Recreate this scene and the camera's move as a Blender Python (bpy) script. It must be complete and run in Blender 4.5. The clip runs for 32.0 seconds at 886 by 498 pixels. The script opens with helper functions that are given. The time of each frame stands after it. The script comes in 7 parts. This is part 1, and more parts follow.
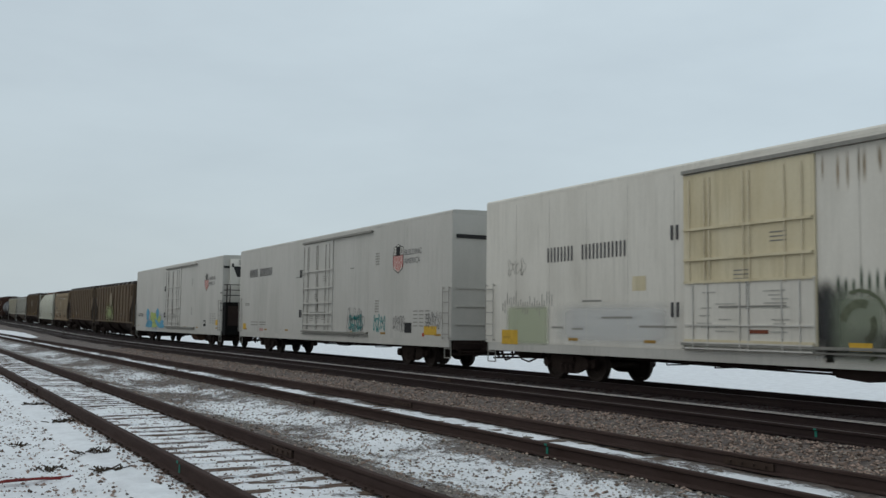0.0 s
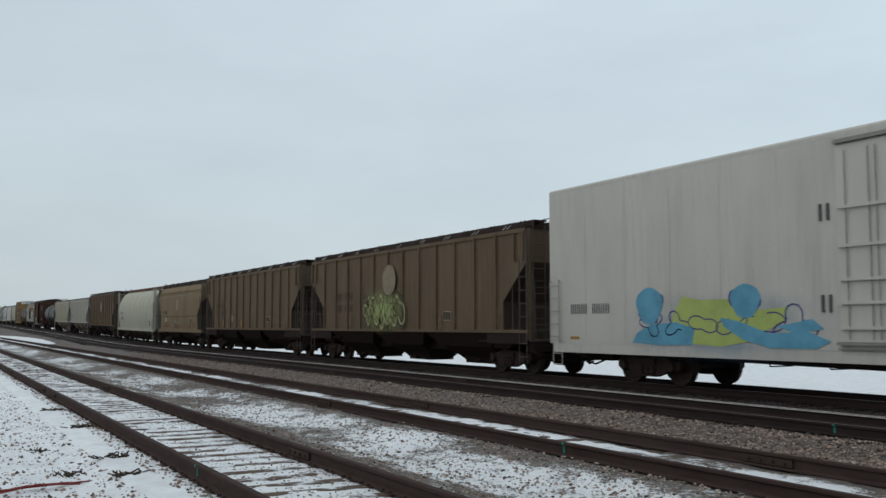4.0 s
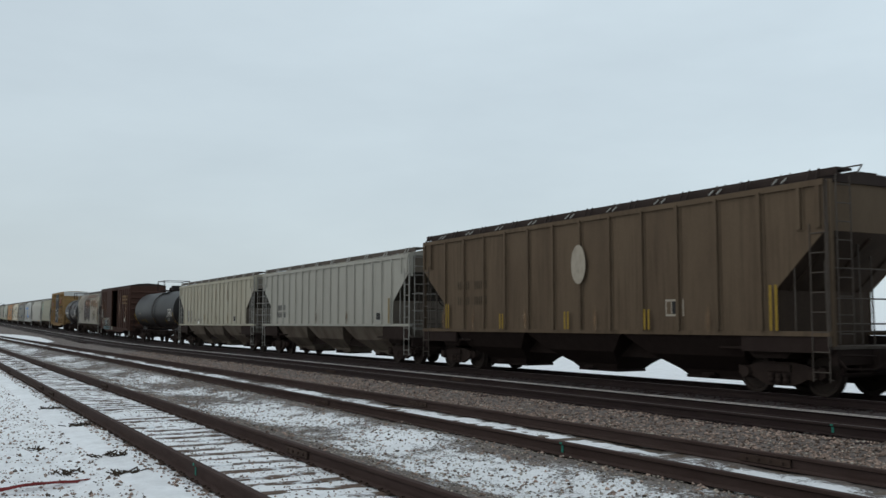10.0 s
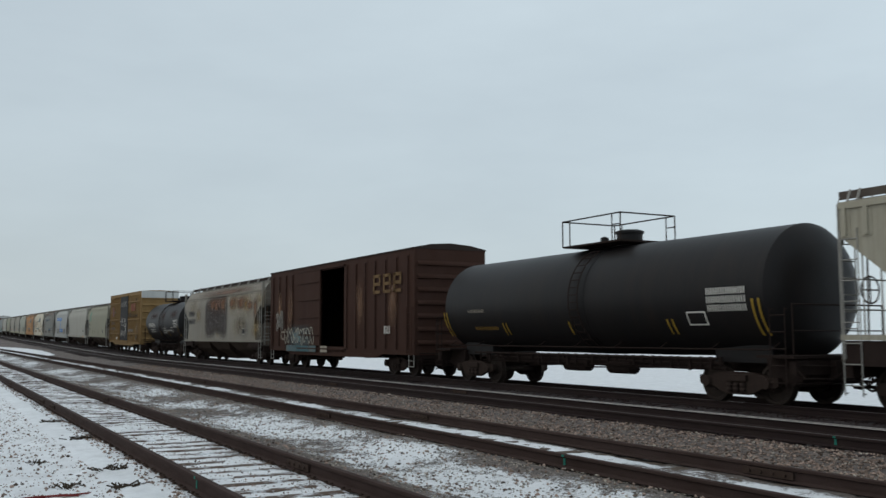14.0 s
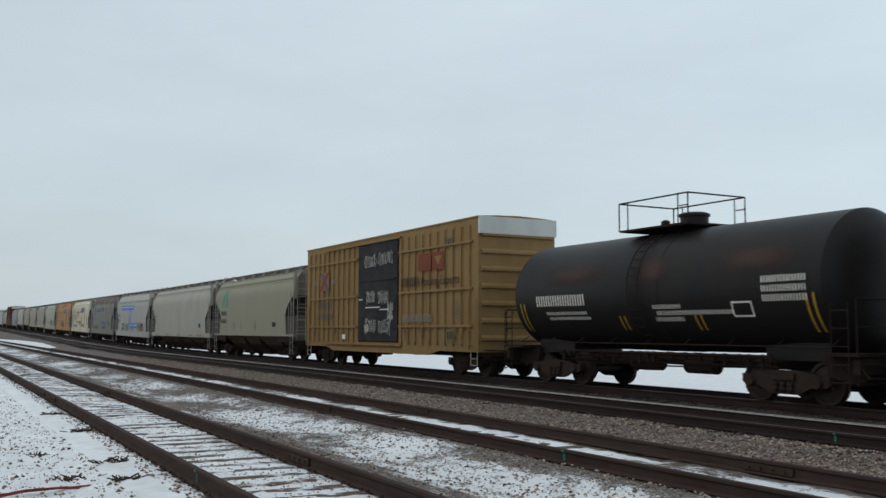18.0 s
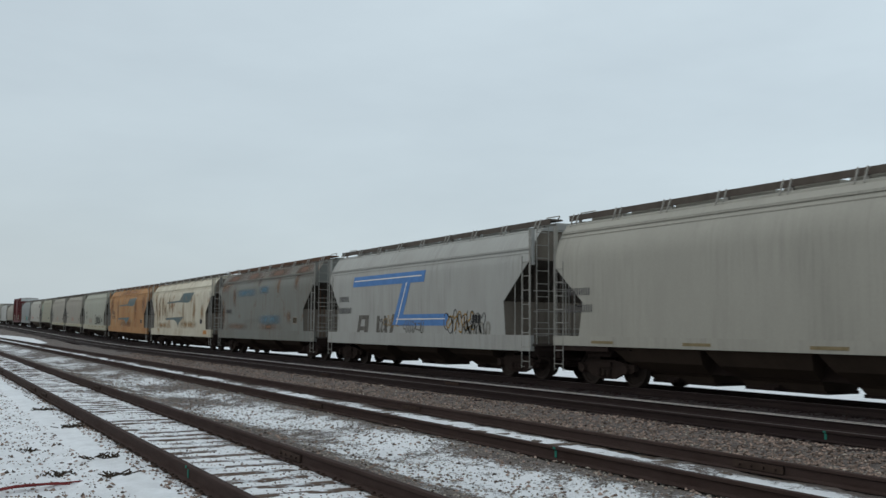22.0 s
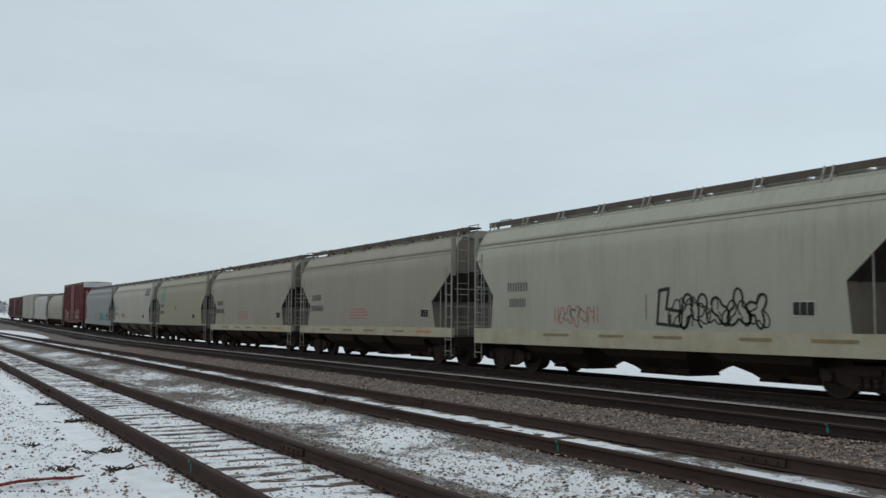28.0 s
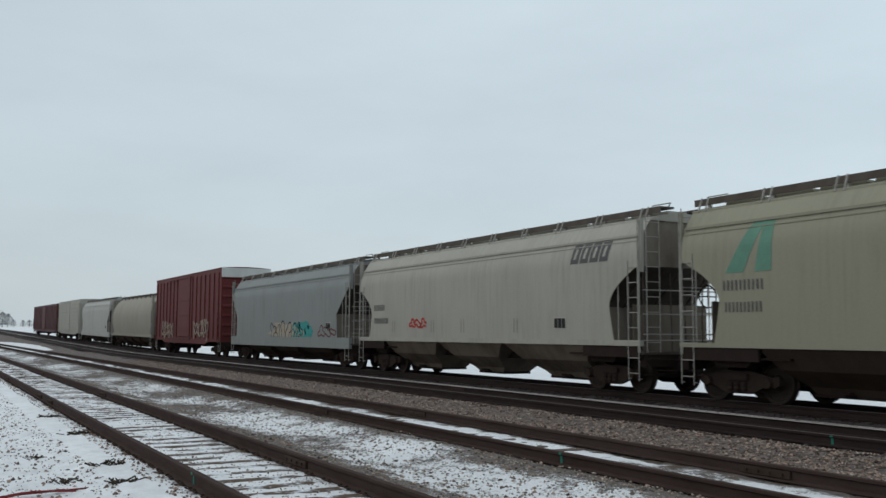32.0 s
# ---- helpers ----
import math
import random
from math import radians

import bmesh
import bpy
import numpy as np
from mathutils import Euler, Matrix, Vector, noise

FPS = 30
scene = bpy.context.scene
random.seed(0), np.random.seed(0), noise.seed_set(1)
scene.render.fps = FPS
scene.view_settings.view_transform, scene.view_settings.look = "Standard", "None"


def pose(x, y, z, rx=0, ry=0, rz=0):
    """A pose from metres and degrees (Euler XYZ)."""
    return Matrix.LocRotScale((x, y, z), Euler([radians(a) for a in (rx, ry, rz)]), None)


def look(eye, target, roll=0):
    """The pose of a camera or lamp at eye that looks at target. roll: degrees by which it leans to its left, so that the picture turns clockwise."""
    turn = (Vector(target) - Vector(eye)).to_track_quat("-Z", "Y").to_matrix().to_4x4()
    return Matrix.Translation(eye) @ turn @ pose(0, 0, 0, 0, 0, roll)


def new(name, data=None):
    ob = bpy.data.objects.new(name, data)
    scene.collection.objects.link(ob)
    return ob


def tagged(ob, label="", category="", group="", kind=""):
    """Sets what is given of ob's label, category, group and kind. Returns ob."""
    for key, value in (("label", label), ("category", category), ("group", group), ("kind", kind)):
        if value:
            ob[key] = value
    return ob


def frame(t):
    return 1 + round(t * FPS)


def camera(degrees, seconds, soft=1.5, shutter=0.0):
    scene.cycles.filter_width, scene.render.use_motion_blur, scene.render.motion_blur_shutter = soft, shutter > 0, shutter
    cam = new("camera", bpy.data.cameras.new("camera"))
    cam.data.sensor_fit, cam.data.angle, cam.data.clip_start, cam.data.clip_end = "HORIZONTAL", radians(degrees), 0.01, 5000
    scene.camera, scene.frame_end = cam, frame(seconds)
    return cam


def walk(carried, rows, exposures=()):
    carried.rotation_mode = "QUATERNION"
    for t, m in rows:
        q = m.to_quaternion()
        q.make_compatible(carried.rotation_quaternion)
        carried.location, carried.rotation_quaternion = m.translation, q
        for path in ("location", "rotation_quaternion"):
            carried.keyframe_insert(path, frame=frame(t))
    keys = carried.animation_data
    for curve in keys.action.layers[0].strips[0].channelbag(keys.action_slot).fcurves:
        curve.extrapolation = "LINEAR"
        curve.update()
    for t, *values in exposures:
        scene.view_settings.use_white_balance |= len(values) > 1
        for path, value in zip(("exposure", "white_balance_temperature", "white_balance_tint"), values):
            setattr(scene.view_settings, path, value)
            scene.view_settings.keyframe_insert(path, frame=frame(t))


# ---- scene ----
EYE = (0.0, 0.0, 1.493)


def aim(yaw, pitch, lean):
    """The hand-held camera's pose: yaw from the line of the tracks, pitch above level, lean in degrees."""
    a, b = radians(yaw), radians(pitch)
    way = Vector((math.sin(a) * math.cos(b), math.cos(a) * math.cos(b), math.sin(b)))
    return look(EYE, Vector(EYE) + way, lean)


cam = camera(50.03, 32.0, soft=1.5, shutter=0.12)
walk(cam, [
    (0, aim(29.347, 4.543, 0.700)),
    (0.5, aim(29.351, 4.499, 0.608)),
    (1, aim(29.353, 4.519, 0.557)),
    (1.5, aim(29.307, 4.508, 0.592)),
    (2, aim(29.137, 4.497, 0.541)),
    (2.5, aim(29.008, 4.497, 0.416)),
    (3, aim(28.750, 4.566, -0.376)),
    (3.5, aim(28.574, 4.508, -0.179)),
    (5.5, aim(28.489, 4.915, -0.089)),
    (6, aim(28.487, 4.955, -0.018)),
    (6.5, aim(28.618, 4.977, 0.047)),
    (7, aim(28.605, 4.913, 0.003)),
    (7.5, aim(28.703, 4.791, -0.044)),
    (8, aim(28.735, 4.649, -0.013)),
    (8.5, aim(28.710, 4.585, 0.085)),
    (9, aim(28.720, 4.526, 0.064)),
    (9.5, aim(28.692, 4.501, 0.142)),
    (10, aim(28.591, 4.526, 0.009)),
    (10.5, aim(28.670, 4.627, -0.097)),
    (11, aim(28.769, 4.705, -0.129)),
    (11.5, aim(28.728, 4.805, -0.137)),
    (12, aim(28.744, 4.980, 0.004)),
    (12.5, aim(28.678, 5.124, -0.030)),
    (13, aim(28.648, 5.168, -0.123)),
    (13.5, aim(28.533, 5.224, -0.154)),
    (14, aim(28.514, 5.265, -0.085)),
    (14.5, aim(28.514, 5.275, -0.005)),
    (16.5, aim(28.480, 4.934, 0.174)),
    (17, aim(28.595, 4.891, 0.061)),
    (17.5, aim(28.518, 4.907, 0.251)),
    (18, aim(28.450, 4.950, 0.221)),
    (18.5, aim(28.437, 5.027, 0.143)),
    (19, aim(28.412, 5.068, 0.261)),
    (19.5, aim(28.495, 5.197, 0.291)),
    (20, aim(28.484, 5.203, 0.268)),
    (20.5, aim(28.575, 5.112, 0.261)),
    (21, aim(28.765, 4.962, 0.150)),
    (21.5, aim(28.928, 4.837, 0.233)),
    (22, aim(28.901, 4.767, 0.438)),
    (22.5, aim(28.710, 4.836, 0.205)),
    (23, aim(28.576, 4.742, 0.436)),
    (23.5, aim(28.572, 4.674, 0.464)),
    (24, aim(28.583, 4.548, 0.415)),
    (24.5, aim(28.645, 4.432, 0.346)),
    (25, aim(28.789, 4.318, 0.253)),
    (25.5, aim(28.848, 4.351, 0.162)),
    (27.5, aim(28.764, 4.326, 0.345)),
    (28, aim(28.799, 4.408, 0.289)),
    (28.5, aim(28.828, 4.533, 0.367)),
    (29, aim(28.860, 4.610, 0.296)),
    (29.5, aim(28.902, 4.681, 0.203)),
    (30, aim(28.764, 4.779, 0.183)),
    (30.5, aim(28.700, 4.831, -0.002)),
    (31, aim(28.670, 4.921, 0.029)),
    (31.5, aim(28.630, 4.955, 0.117)),
    (32, aim(28.606, 5.100, 0.237)),
], [(0, 0.0), (2, 0.03), (3, 0.08), (5, 0.13), (6, 0.15), (8, 0.15), (9, 0.12), (11, 0.13), (12, 0.03), (14, 0.02), (15.5, 0.10), (17, 0.14), (20, 0.13), (21, 0.06), (23, 0.06), (25, 0.09), (28, 0.10), (32, 0.10)])

# ---- world, light ----
world = bpy.data.worlds.new("overcast_winter_sky")
scene.world = world
world.use_nodes = True
wn, wl = world.node_tree.nodes, world.node_tree.links
wn.clear()
sky = wn.new("ShaderNodeTexSky")
sky.sky_type, sky.sun_disc = "NISHITA", False
sky.sun_elevation, sky.sun_rotation = radians(38), radians(-60)
sky.air_density, sky.dust_density, sky.ozone_density = 1.0, 3.0, 1.0
dim = wn.new("ShaderNodeVectorMath")
dim.operation = "SCALE"
dim.inputs["Scale"].default_value = 0.02
wl.new(sky.outputs[0], dim.inputs[0])
coord = wn.new("ShaderNodeTexCoord")
squash = wn.new("ShaderNodeMapping")
squash.inputs["Scale"].default_value = (1.0, 1.0, 3.2)
wl.new(coord.outputs["Generated"], squash.inputs[0])
cloud = wn.new("ShaderNodeTexNoise")
cloud.inputs["Scale"].default_value, cloud.inputs["Detail"].default_value = 2.6, 5.0
cloud.inputs["Roughness"].default_value = 0.55
wl.new(squash.outputs[0], cloud.inputs["Vector"])
deck = wn.new("ShaderNodeValToRGB")
deck.color_ramp.elements[0].position, deck.color_ramp.elements[0].color = 0.30, (0.49, 0.57, 0.615, 1)
deck.color_ramp.elements[1].position, deck.color_ramp.elements[1].color = 0.75, (0.565, 0.655, 0.70, 1)
wl.new(cloud.outputs[0], deck.inputs[0])
total = wn.new("ShaderNodeVectorMath")
total.operation = "ADD"
wl.new(deck.outputs[0], total.inputs[0])
wl.new(dim.outputs[0], total.inputs[1])
back = wn.new("ShaderNodeBackground")
back.inputs["Strength"].default_value = 1.0
# the cloud deck is a little thinner, and so brighter, on the sun's side
lean = wn.new("ShaderNodeVectorMath")
lean.operation = "DOT_PRODUCT"
lean.inputs[1].default_value = (0.7, -0.4, 0.6)
wl.new(coord.outputs["Generated"], lean.inputs[0])
level = wn.new("ShaderNodeMapRange")
for i, v in enumerate((-0.45, 0.6, 0.82, 1.045)):
    level.inputs[1 + i].default_value = v
wl.new(lean.outputs["Value"], level.inputs[0])
shade = wn.new("ShaderNodeVectorMath")
shade.operation = "SCALE"
wl.new(total.outputs[0], shade.inputs[0])
wl.new(level.outputs[0], shade.inputs["Scale"])
wl.new(shade.outputs[0], back.inputs[0])
wout = wn.new("ShaderNodeOutputWorld")
wl.new(back.outputs[0], wout.inputs[0])
sun = new("sun", bpy.data.lights.new("sun", "SUN"))
sun.data.energy, sun.data.angle, sun.data.color = 0.35, radians(40), (1.0, 0.97, 0.92)
sun.matrix_world = look((-30, 10, 60), (0, 0, 0))


# ---- materials ----
def mat(name, base, rough=0.6, metal=0.0, stain=None, amount=0.3, scale=2.0, stretch=(1, 1, 1), grain=0.12, bump=0.15, fine=40.0,
        rust=None, rust_amount=0.0, rust_scale=0.9, spec=0.03, drip=0.0, drip_colour=None):
    """Procedural paint, metal or mineral: base colour, stains at one scale, grain at another, and a patchy second colour (rust)."""
    warm = (1.24, 1.18, 1.11)
    base = [c * k for c, k in zip(base, warm)]
    stain = [c * k for c, k in zip(stain, warm)] if stain else None
    m = bpy.data.materials.new(name)
    m.use_nodes = True
    n, l = m.node_tree.nodes, m.node_tree.links
    b = n["Principled BSDF"]
    b.inputs["Roughness"].default_value, b.inputs["Metallic"].default_value = rough, metal
    b.inputs["Specular IOR Level"].default_value = spec
    tc = n.new("ShaderNodeTexCoord")
    info = n.new("ShaderNodeObjectInfo")
    shift = n.new("ShaderNodeVectorMath")
    shift.operation = "MULTIPLY_ADD"
    shift.inputs[1].default_value = (17.0, 31.0, 11.0)
    l.new(info.outputs["Random"], shift.inputs[0])
    l.new(tc.outputs["Object"], shift.inputs[2])
    mp = n.new("ShaderNodeMapping")
    mp.inputs["Scale"].default_value = stretch
    l.new(shift.outputs[0], mp.inputs[0])
    big = n.new("ShaderNodeTexNoise")
    big.inputs["Scale"].default_value, big.inputs["Detail"].default_value, big.inputs["Roughness"].default_value = scale, 6.0, 0.62
    l.new(mp.outputs[0], big.inputs["Vector"])
    small = n.new("ShaderNodeTexNoise")
    small.inputs["Scale"].default_value, small.inputs["Detail"].default_value = fine, 4.0
    l.new(shift.outputs[0], small.inputs["Vector"])
    ramp = n.new("ShaderNodeMapRange")
    ramp.inputs["From Min"].default_value, ramp.inputs["From Max"].default_value = 0.42, 0.72
    ramp.inputs["To Min"].default_value, ramp.inputs["To Max"].default_value = 0.0, amount
    l.new(big.outputs[0], ramp.inputs[0])
    mix = n.new("ShaderNodeMix")
    mix.data_type = "RGBA"
    mix.inputs[6].default_value = (*base, 1)
    mix.inputs[7].default_value = (*(stain or [c * 0.55 for c in base]), 1)
    l.new(ramp.outputs[0], mix.inputs[0])
    last = mix.outputs[2]
    if rust:
        pat = n.new("ShaderNodeTexNoise")
        pat.inputs["Scale"].default_value, pat.inputs["Detail"].default_value, pat.inputs["Roughness"].default_value = rust_scale, 8.0, 0.68
        l.new(shift.outputs[0], pat.inputs["Vector"])
        cut = n.new("ShaderNodeMapRange")
        cut.inputs["From Min"].default_value, cut.inputs["From Max"].default_value = 0.62 - 0.3 * rust_amount, 0.7 - 0.2 * rust_amount
        l.new(pat.outputs[0], cut.inputs[0])
        mr = n.new("ShaderNodeMix")
        mr.data_type = "RGBA"
        mr.inputs[7].default_value = (*rust, 1)
        l.new(cut.outputs[0], mr.inputs[0])
        l.new(last, mr.inputs[6])
        last = mr.outputs[2]
    if drip:
        # narrow runs of dirt, bundled in patches
        run = n.new("ShaderNodeMapping")
        run.inputs["Scale"].default_value = (0.6, 7.0, 0.45)
        l.new(shift.outputs[0], run.inputs[0])
        thin = n.new("ShaderNodeTexNoise")
        thin.inputs["Scale"].default_value, thin.inputs["Detail"].default_value, thin.inputs["Roughness"].default_value = 1.0, 6.0, 0.66
        l.new(run.outputs[0], thin.inputs["Vector"])
        wide = n.new("ShaderNodeTexNoise")
        wide.inputs["Scale"].default_value, wide.inputs["Detail"].default_value = 0.45, 3.0
        l.new(shift.outputs[0], wide.inputs["Vector"])
        here = n.new("ShaderNodeMapRange")
        here.inputs["From Min"].default_value, here.inputs["From Max"].default_value = 0.36, 0.62
        here.inputs["To Max"].default_value = drip
        l.new(wide.outputs[0], here.inputs[0])
        edge = n.new("ShaderNodeMapRange")
        edge.inputs["From Min"].default_value, edge.inputs["From Max"].default_value = 0.46, 0.70
        l.new(thin.outputs[0], edge.inputs[0])
        both = n.new("ShaderNodeMath")
        both.operation = "MULTIPLY"
        l.new(here.outputs[0], both.inputs[0])
        l.new(edge.outputs[0], both.inputs[1])
        md = n.new("ShaderNodeMix")
        md.data_type = "RGBA"
        md.inputs[7].default_value = (*(drip_colour or [c * 0.5 for c in (stain or base)]), 1)
        l.new(both.outputs[0], md.inputs[0])
        l.new(last, md.inputs[6])
        last = md.outputs[2]
    gr = n.new("ShaderNodeMapRange")
    gr.inputs["To Min"].default_value, gr.inputs["To Max"].default_value = 1 - grain, 1 + grain
    l.new(small.outputs[0], gr.inputs[0])
    mul = n.new("ShaderNodeVectorMath")
    mul.operation = "SCALE"
    l.new(last, mul.inputs[0])
    l.new(gr.outputs[0], mul.inputs["Scale"])
    l.new(mul.outputs[0], b.inputs["Base Color"])
    if bump:
        bp = n.new("ShaderNodeBump")
        bp.inputs["Strength"].default_value, bp.inputs["Distance"].default_value = bump, 0.01
        l.new(small.outputs[0], bp.inputs["Height"])
        l.new(bp.outputs[0], b.inputs["Normal"])
    return m


STREAK = (1.0, 0.9, 0.3)
RUST = (0.16, 0.075, 0.04)
M = {
    "reefer_white": mat("reefer_white", (0.5152, 0.5106, 0.483), 0.55, stain=(0.368, 0.3588, 0.3312), amount=0.5, scale=0.8, stretch=STREAK, fine=14, grain=0.05, bump=0.03, drip=0.3, drip_colour=(0.3, 0.28, 0.24)),
    "reefer_grey": mat("reefer_grey", (0.3933, 0.3933, 0.3815), 0.55, stain=(0.2989, 0.2989, 0.2832), amount=0.5, scale=0.8, stretch=STREAK, fine=14, grain=0.05, bump=0.03, drip=0.25),
    "reefer_yellow": mat("reefer_yellow", (0.4784, 0.4416, 0.3312), 0.6, stain=(0.3864, 0.3312, 0.2116), amount=0.6, scale=1.2, stretch=STREAK, fine=14, grain=0.06, bump=0.04, drip=0.4),
    "brown_paint": mat("brown_paint", (0.1102, 0.08455, 0.0608), 0.65, stain=(0.08075, 0.0589, 0.0437), amount=0.8, scale=1.0, stretch=STREAK, fine=18, grain=0.1, bump=0.08, drip=0.5, drip_colour=(0.06, 0.045, 0.034)),
    "tan_paint": mat("tan_paint", (0.1548, 0.1204, 0.07568), 0.6, stain=(0.0989, 0.07568, 0.0516), amount=0.7, scale=0.9, stretch=STREAK, fine=18, grain=0.08, bump=0.06, drip=0.45),
    "red_brown": mat("red_brown", (0.102, 0.077, 0.055), 0.65, stain=(0.072, 0.053, 0.039), amount=0.8, scale=1.0, stretch=STREAK, fine=18, grain=0.1, bump=0.08, drip=0.5),
    "pale_green_grey": mat("pale_green_grey", (0.305, 0.315, 0.27), 0.5, stain=(0.25, 0.252, 0.21), amount=0.55, scale=0.9, stretch=STREAK, fine=16, grain=0.05, bump=0.03, drip=0.3),
    "beige_grey": mat("beige_grey", (0.3168, 0.3072, 0.2592), 0.55, stain=(0.2592, 0.24, 0.192), amount=0.65, scale=1.0, stretch=STREAK, fine=16, grain=0.07, bump=0.05, drip=0.4),
    "light_grey": mat("light_grey", (0.2947, 0.2947, 0.2724), 0.55, stain=(0.2411, 0.2411, 0.2232), amount=0.6, scale=1.0, stretch=STREAK, fine=16, grain=0.06, bump=0.04, drip=0.3),
    "cool_grey": mat("cool_grey", (0.298, 0.310, 0.308), 0.55, stain=(0.24, 0.242, 0.236), amount=0.6, scale=0.8, stretch=STREAK, fine=16, grain=0.06, bump=0.04, drip=0.3),
    "blue_grey": mat("blue_grey", (0.19, 0.21, 0.215), 0.55, stain=(0.17, 0.18, 0.185), amount=0.6, scale=0.8, stretch=STREAK, fine=16, grain=0.06, bump=0.04, drip=0.3),
    "warm_grey": mat("warm_grey", (0.2331, 0.2256, 0.2012), 0.55, stain=(0.1974, 0.1861, 0.1617), amount=0.6, scale=0.8, stretch=STREAK, fine=16, grain=0.06, bump=0.04, drip=0.3),
    "pale_sage": mat("pale_sage", (0.272, 0.284, 0.250), 0.55, stain=(0.23, 0.235, 0.20), amount=0.6, scale=0.8, stretch=STREAK, fine=16, grain=0.06, bump=0.04, drip=0.3),
    "sage_grey": mat("sage_grey", (0.2218, 0.2218, 0.1783), 0.55, stain=(0.2262, 0.2262, 0.1827), amount=0.6, scale=0.8, stretch=STREAK, fine=16, grain=0.06, bump=0.04, drip=0.3),
    "cream_rusty": mat("cream_rusty", (0.455, 0.445, 0.385), 0.6, stain=(0.31, 0.28, 0.21), amount=0.7, scale=0.9, stretch=STREAK, fine=16, grain=0.07, bump=0.05, rust=(0.27, 0.16, 0.09), rust_amount=0.16, drip=0.5, drip_colour=(0.26, 0.15, 0.08)),
    "dark_rusty": mat("dark_rusty", (0.158, 0.170, 0.165), 0.6, stain=(0.125, 0.124, 0.114), amount=0.7, scale=0.4, stretch=STREAK, fine=16, grain=0.08, bump=0.06, rust=(0.15, 0.098, 0.066), rust_amount=0.1, drip=0.5, drip_colour=(0.14, 0.085, 0.055)),
    "white_rusty": mat("white_rusty", (0.2268, 0.2201, 0.1974), 0.6, stain=(0.1596, 0.1512, 0.1386), amount=0.7, scale=0.35, stretch=(1, 1.0, 0.8), fine=16, grain=0.06, bump=0.04, drip=0.5, drip_colour=(0.15, 0.1, 0.07)),
    "orange_rusty": mat("orange_rusty", (0.33, 0.19, 0.092), 0.6, stain=(0.23, 0.115, 0.055), amount=0.8, scale=0.6, stretch=STREAK, fine=16, grain=0.08, bump=0.06, rust=(0.36, 0.26, 0.15), rust_amount=0.30, drip=0.45, drip_colour=(0.2, 0.1, 0.05)),
    "box_yellow": mat("box_yellow", (0.205, 0.140, 0.070), 0.6, stain=(0.19, 0.112, 0.042), amount=0.6, scale=1.1, stretch=STREAK, fine=18, grain=0.08, bump=0.06, drip=0.45, drip_colour=(0.12, 0.07, 0.03)),
    "box_brown": mat("box_brown", (0.045, 0.025, 0.020), 0.65, stain=(0.05, 0.03, 0.026), amount=0.8, scale=1.1, stretch=STREAK, fine=18, grain=0.1, bump=0.08, drip=0.5),
    "box_red": mat("box_red", (0.088, 0.015, 0.016), 0.65, spec=0.25, stain=(0.085, 0.024, 0.022), amount=0.7, scale=1.1, stretch=STREAK, fine=18, grain=0.08, bump=0.06, drip=0.45),
    "box_maroon": mat("box_maroon", (0.060, 0.014, 0.017), 0.65, spec=0.25, amount=0.6, scale=1.1, stretch=STREAK, fine=18, grain=0.08, bump=0.06, drip=0.4),
    "tank_black": mat("tank_black", (0.0125, 0.012, 0.013), 0.45, spec=0.13, stain=(0.020, 0.016, 0.0145), amount=0.6, scale=0.8, stretch=(1, 2.0, 0.5), fine=18, grain=0.1, bump=0.03, drip=0.3, drip_colour=(0.03, 0.024, 0.02)),
    "under_black": mat("under_black", (0.02334, 0.0169, 0.01578), 0.8, stain=(0.03059, 0.02415, 0.02173), amount=0.6, scale=3, fine=30, grain=0.2, bump=0.2),
    "bay_brown": mat("bay_brown", (0.05175, 0.0391, 0.0322), 0.75, stain=(0.0345, 0.0276, 0.023), amount=0.8, scale=1.5, stretch=STREAK, fine=25, grain=0.15, bump=0.12),
    "truck_iron": mat("truck_iron", (0.03059, 0.02254, 0.02061), 0.75, stain=(0.04186, 0.0322, 0.02737), amount=0.6, scale=5, fine=40, grain=0.2, bump=0.25),
    "wheel_steel": mat("wheel_steel", (0.0364, 0.0294, 0.0266), 0.6, 0.3, stain=(0.028, 0.0224, 0.021), amount=0.7, scale=4, fine=40, grain=0.15, bump=0.1),
    "walk_steel": mat("walk_steel", (0.085, 0.075, 0.068), 0.7, 0.2, stain=(0.05, 0.04, 0.035), amount=0.6, scale=3, fine=40, grain=0.15, bump=0.2),
    "walk_rust": mat("walk_rust", (0.10, 0.062, 0.045), 0.75, stain=(0.05, 0.034, 0.028), amount=0.6, scale=3, fine=40, grain=0.15, bump=0.2),
    "roof_galv": mat("roof_galv", (0.42, 0.44, 0.45), 0.5, 0.2, amount=0.4, scale=1.2, stretch=STREAK, fine=20, grain=0.06, bump=0.04),
    "roof_dark": mat("roof_dark", (0.035, 0.027, 0.025), 0.65, amount=0.5, scale=1.2, stretch=STREAK, fine=20, grain=0.1, bump=0.05),
    "ladder_grey": mat("ladder_grey", (0.26, 0.26, 0.25), 0.6, 0.1, amount=0.5, scale=4, fine=30, grain=0.1, bump=0.05),
    "marking_black": mat("marking_black", (0.03, 0.03, 0.032), 0.6, amount=0.4, scale=6, fine=30, grain=0.1, bump=0),
    "marking_white": mat("marking_white", (0.62, 0.62, 0.60), 0.6, amount=0.4, scale=6, fine=30, grain=0.1, bump=0),
    "marking_grey": mat("marking_grey", (0.20, 0.20, 0.19), 0.6, amount=0.4, scale=6, fine=30, grain=0.1, bump=0),
    "faded_white": mat("faded_white", (0.30, 0.275, 0.235), 0.65, amount=0.6, scale=5, fine=30, grain=0.1, bump=0),
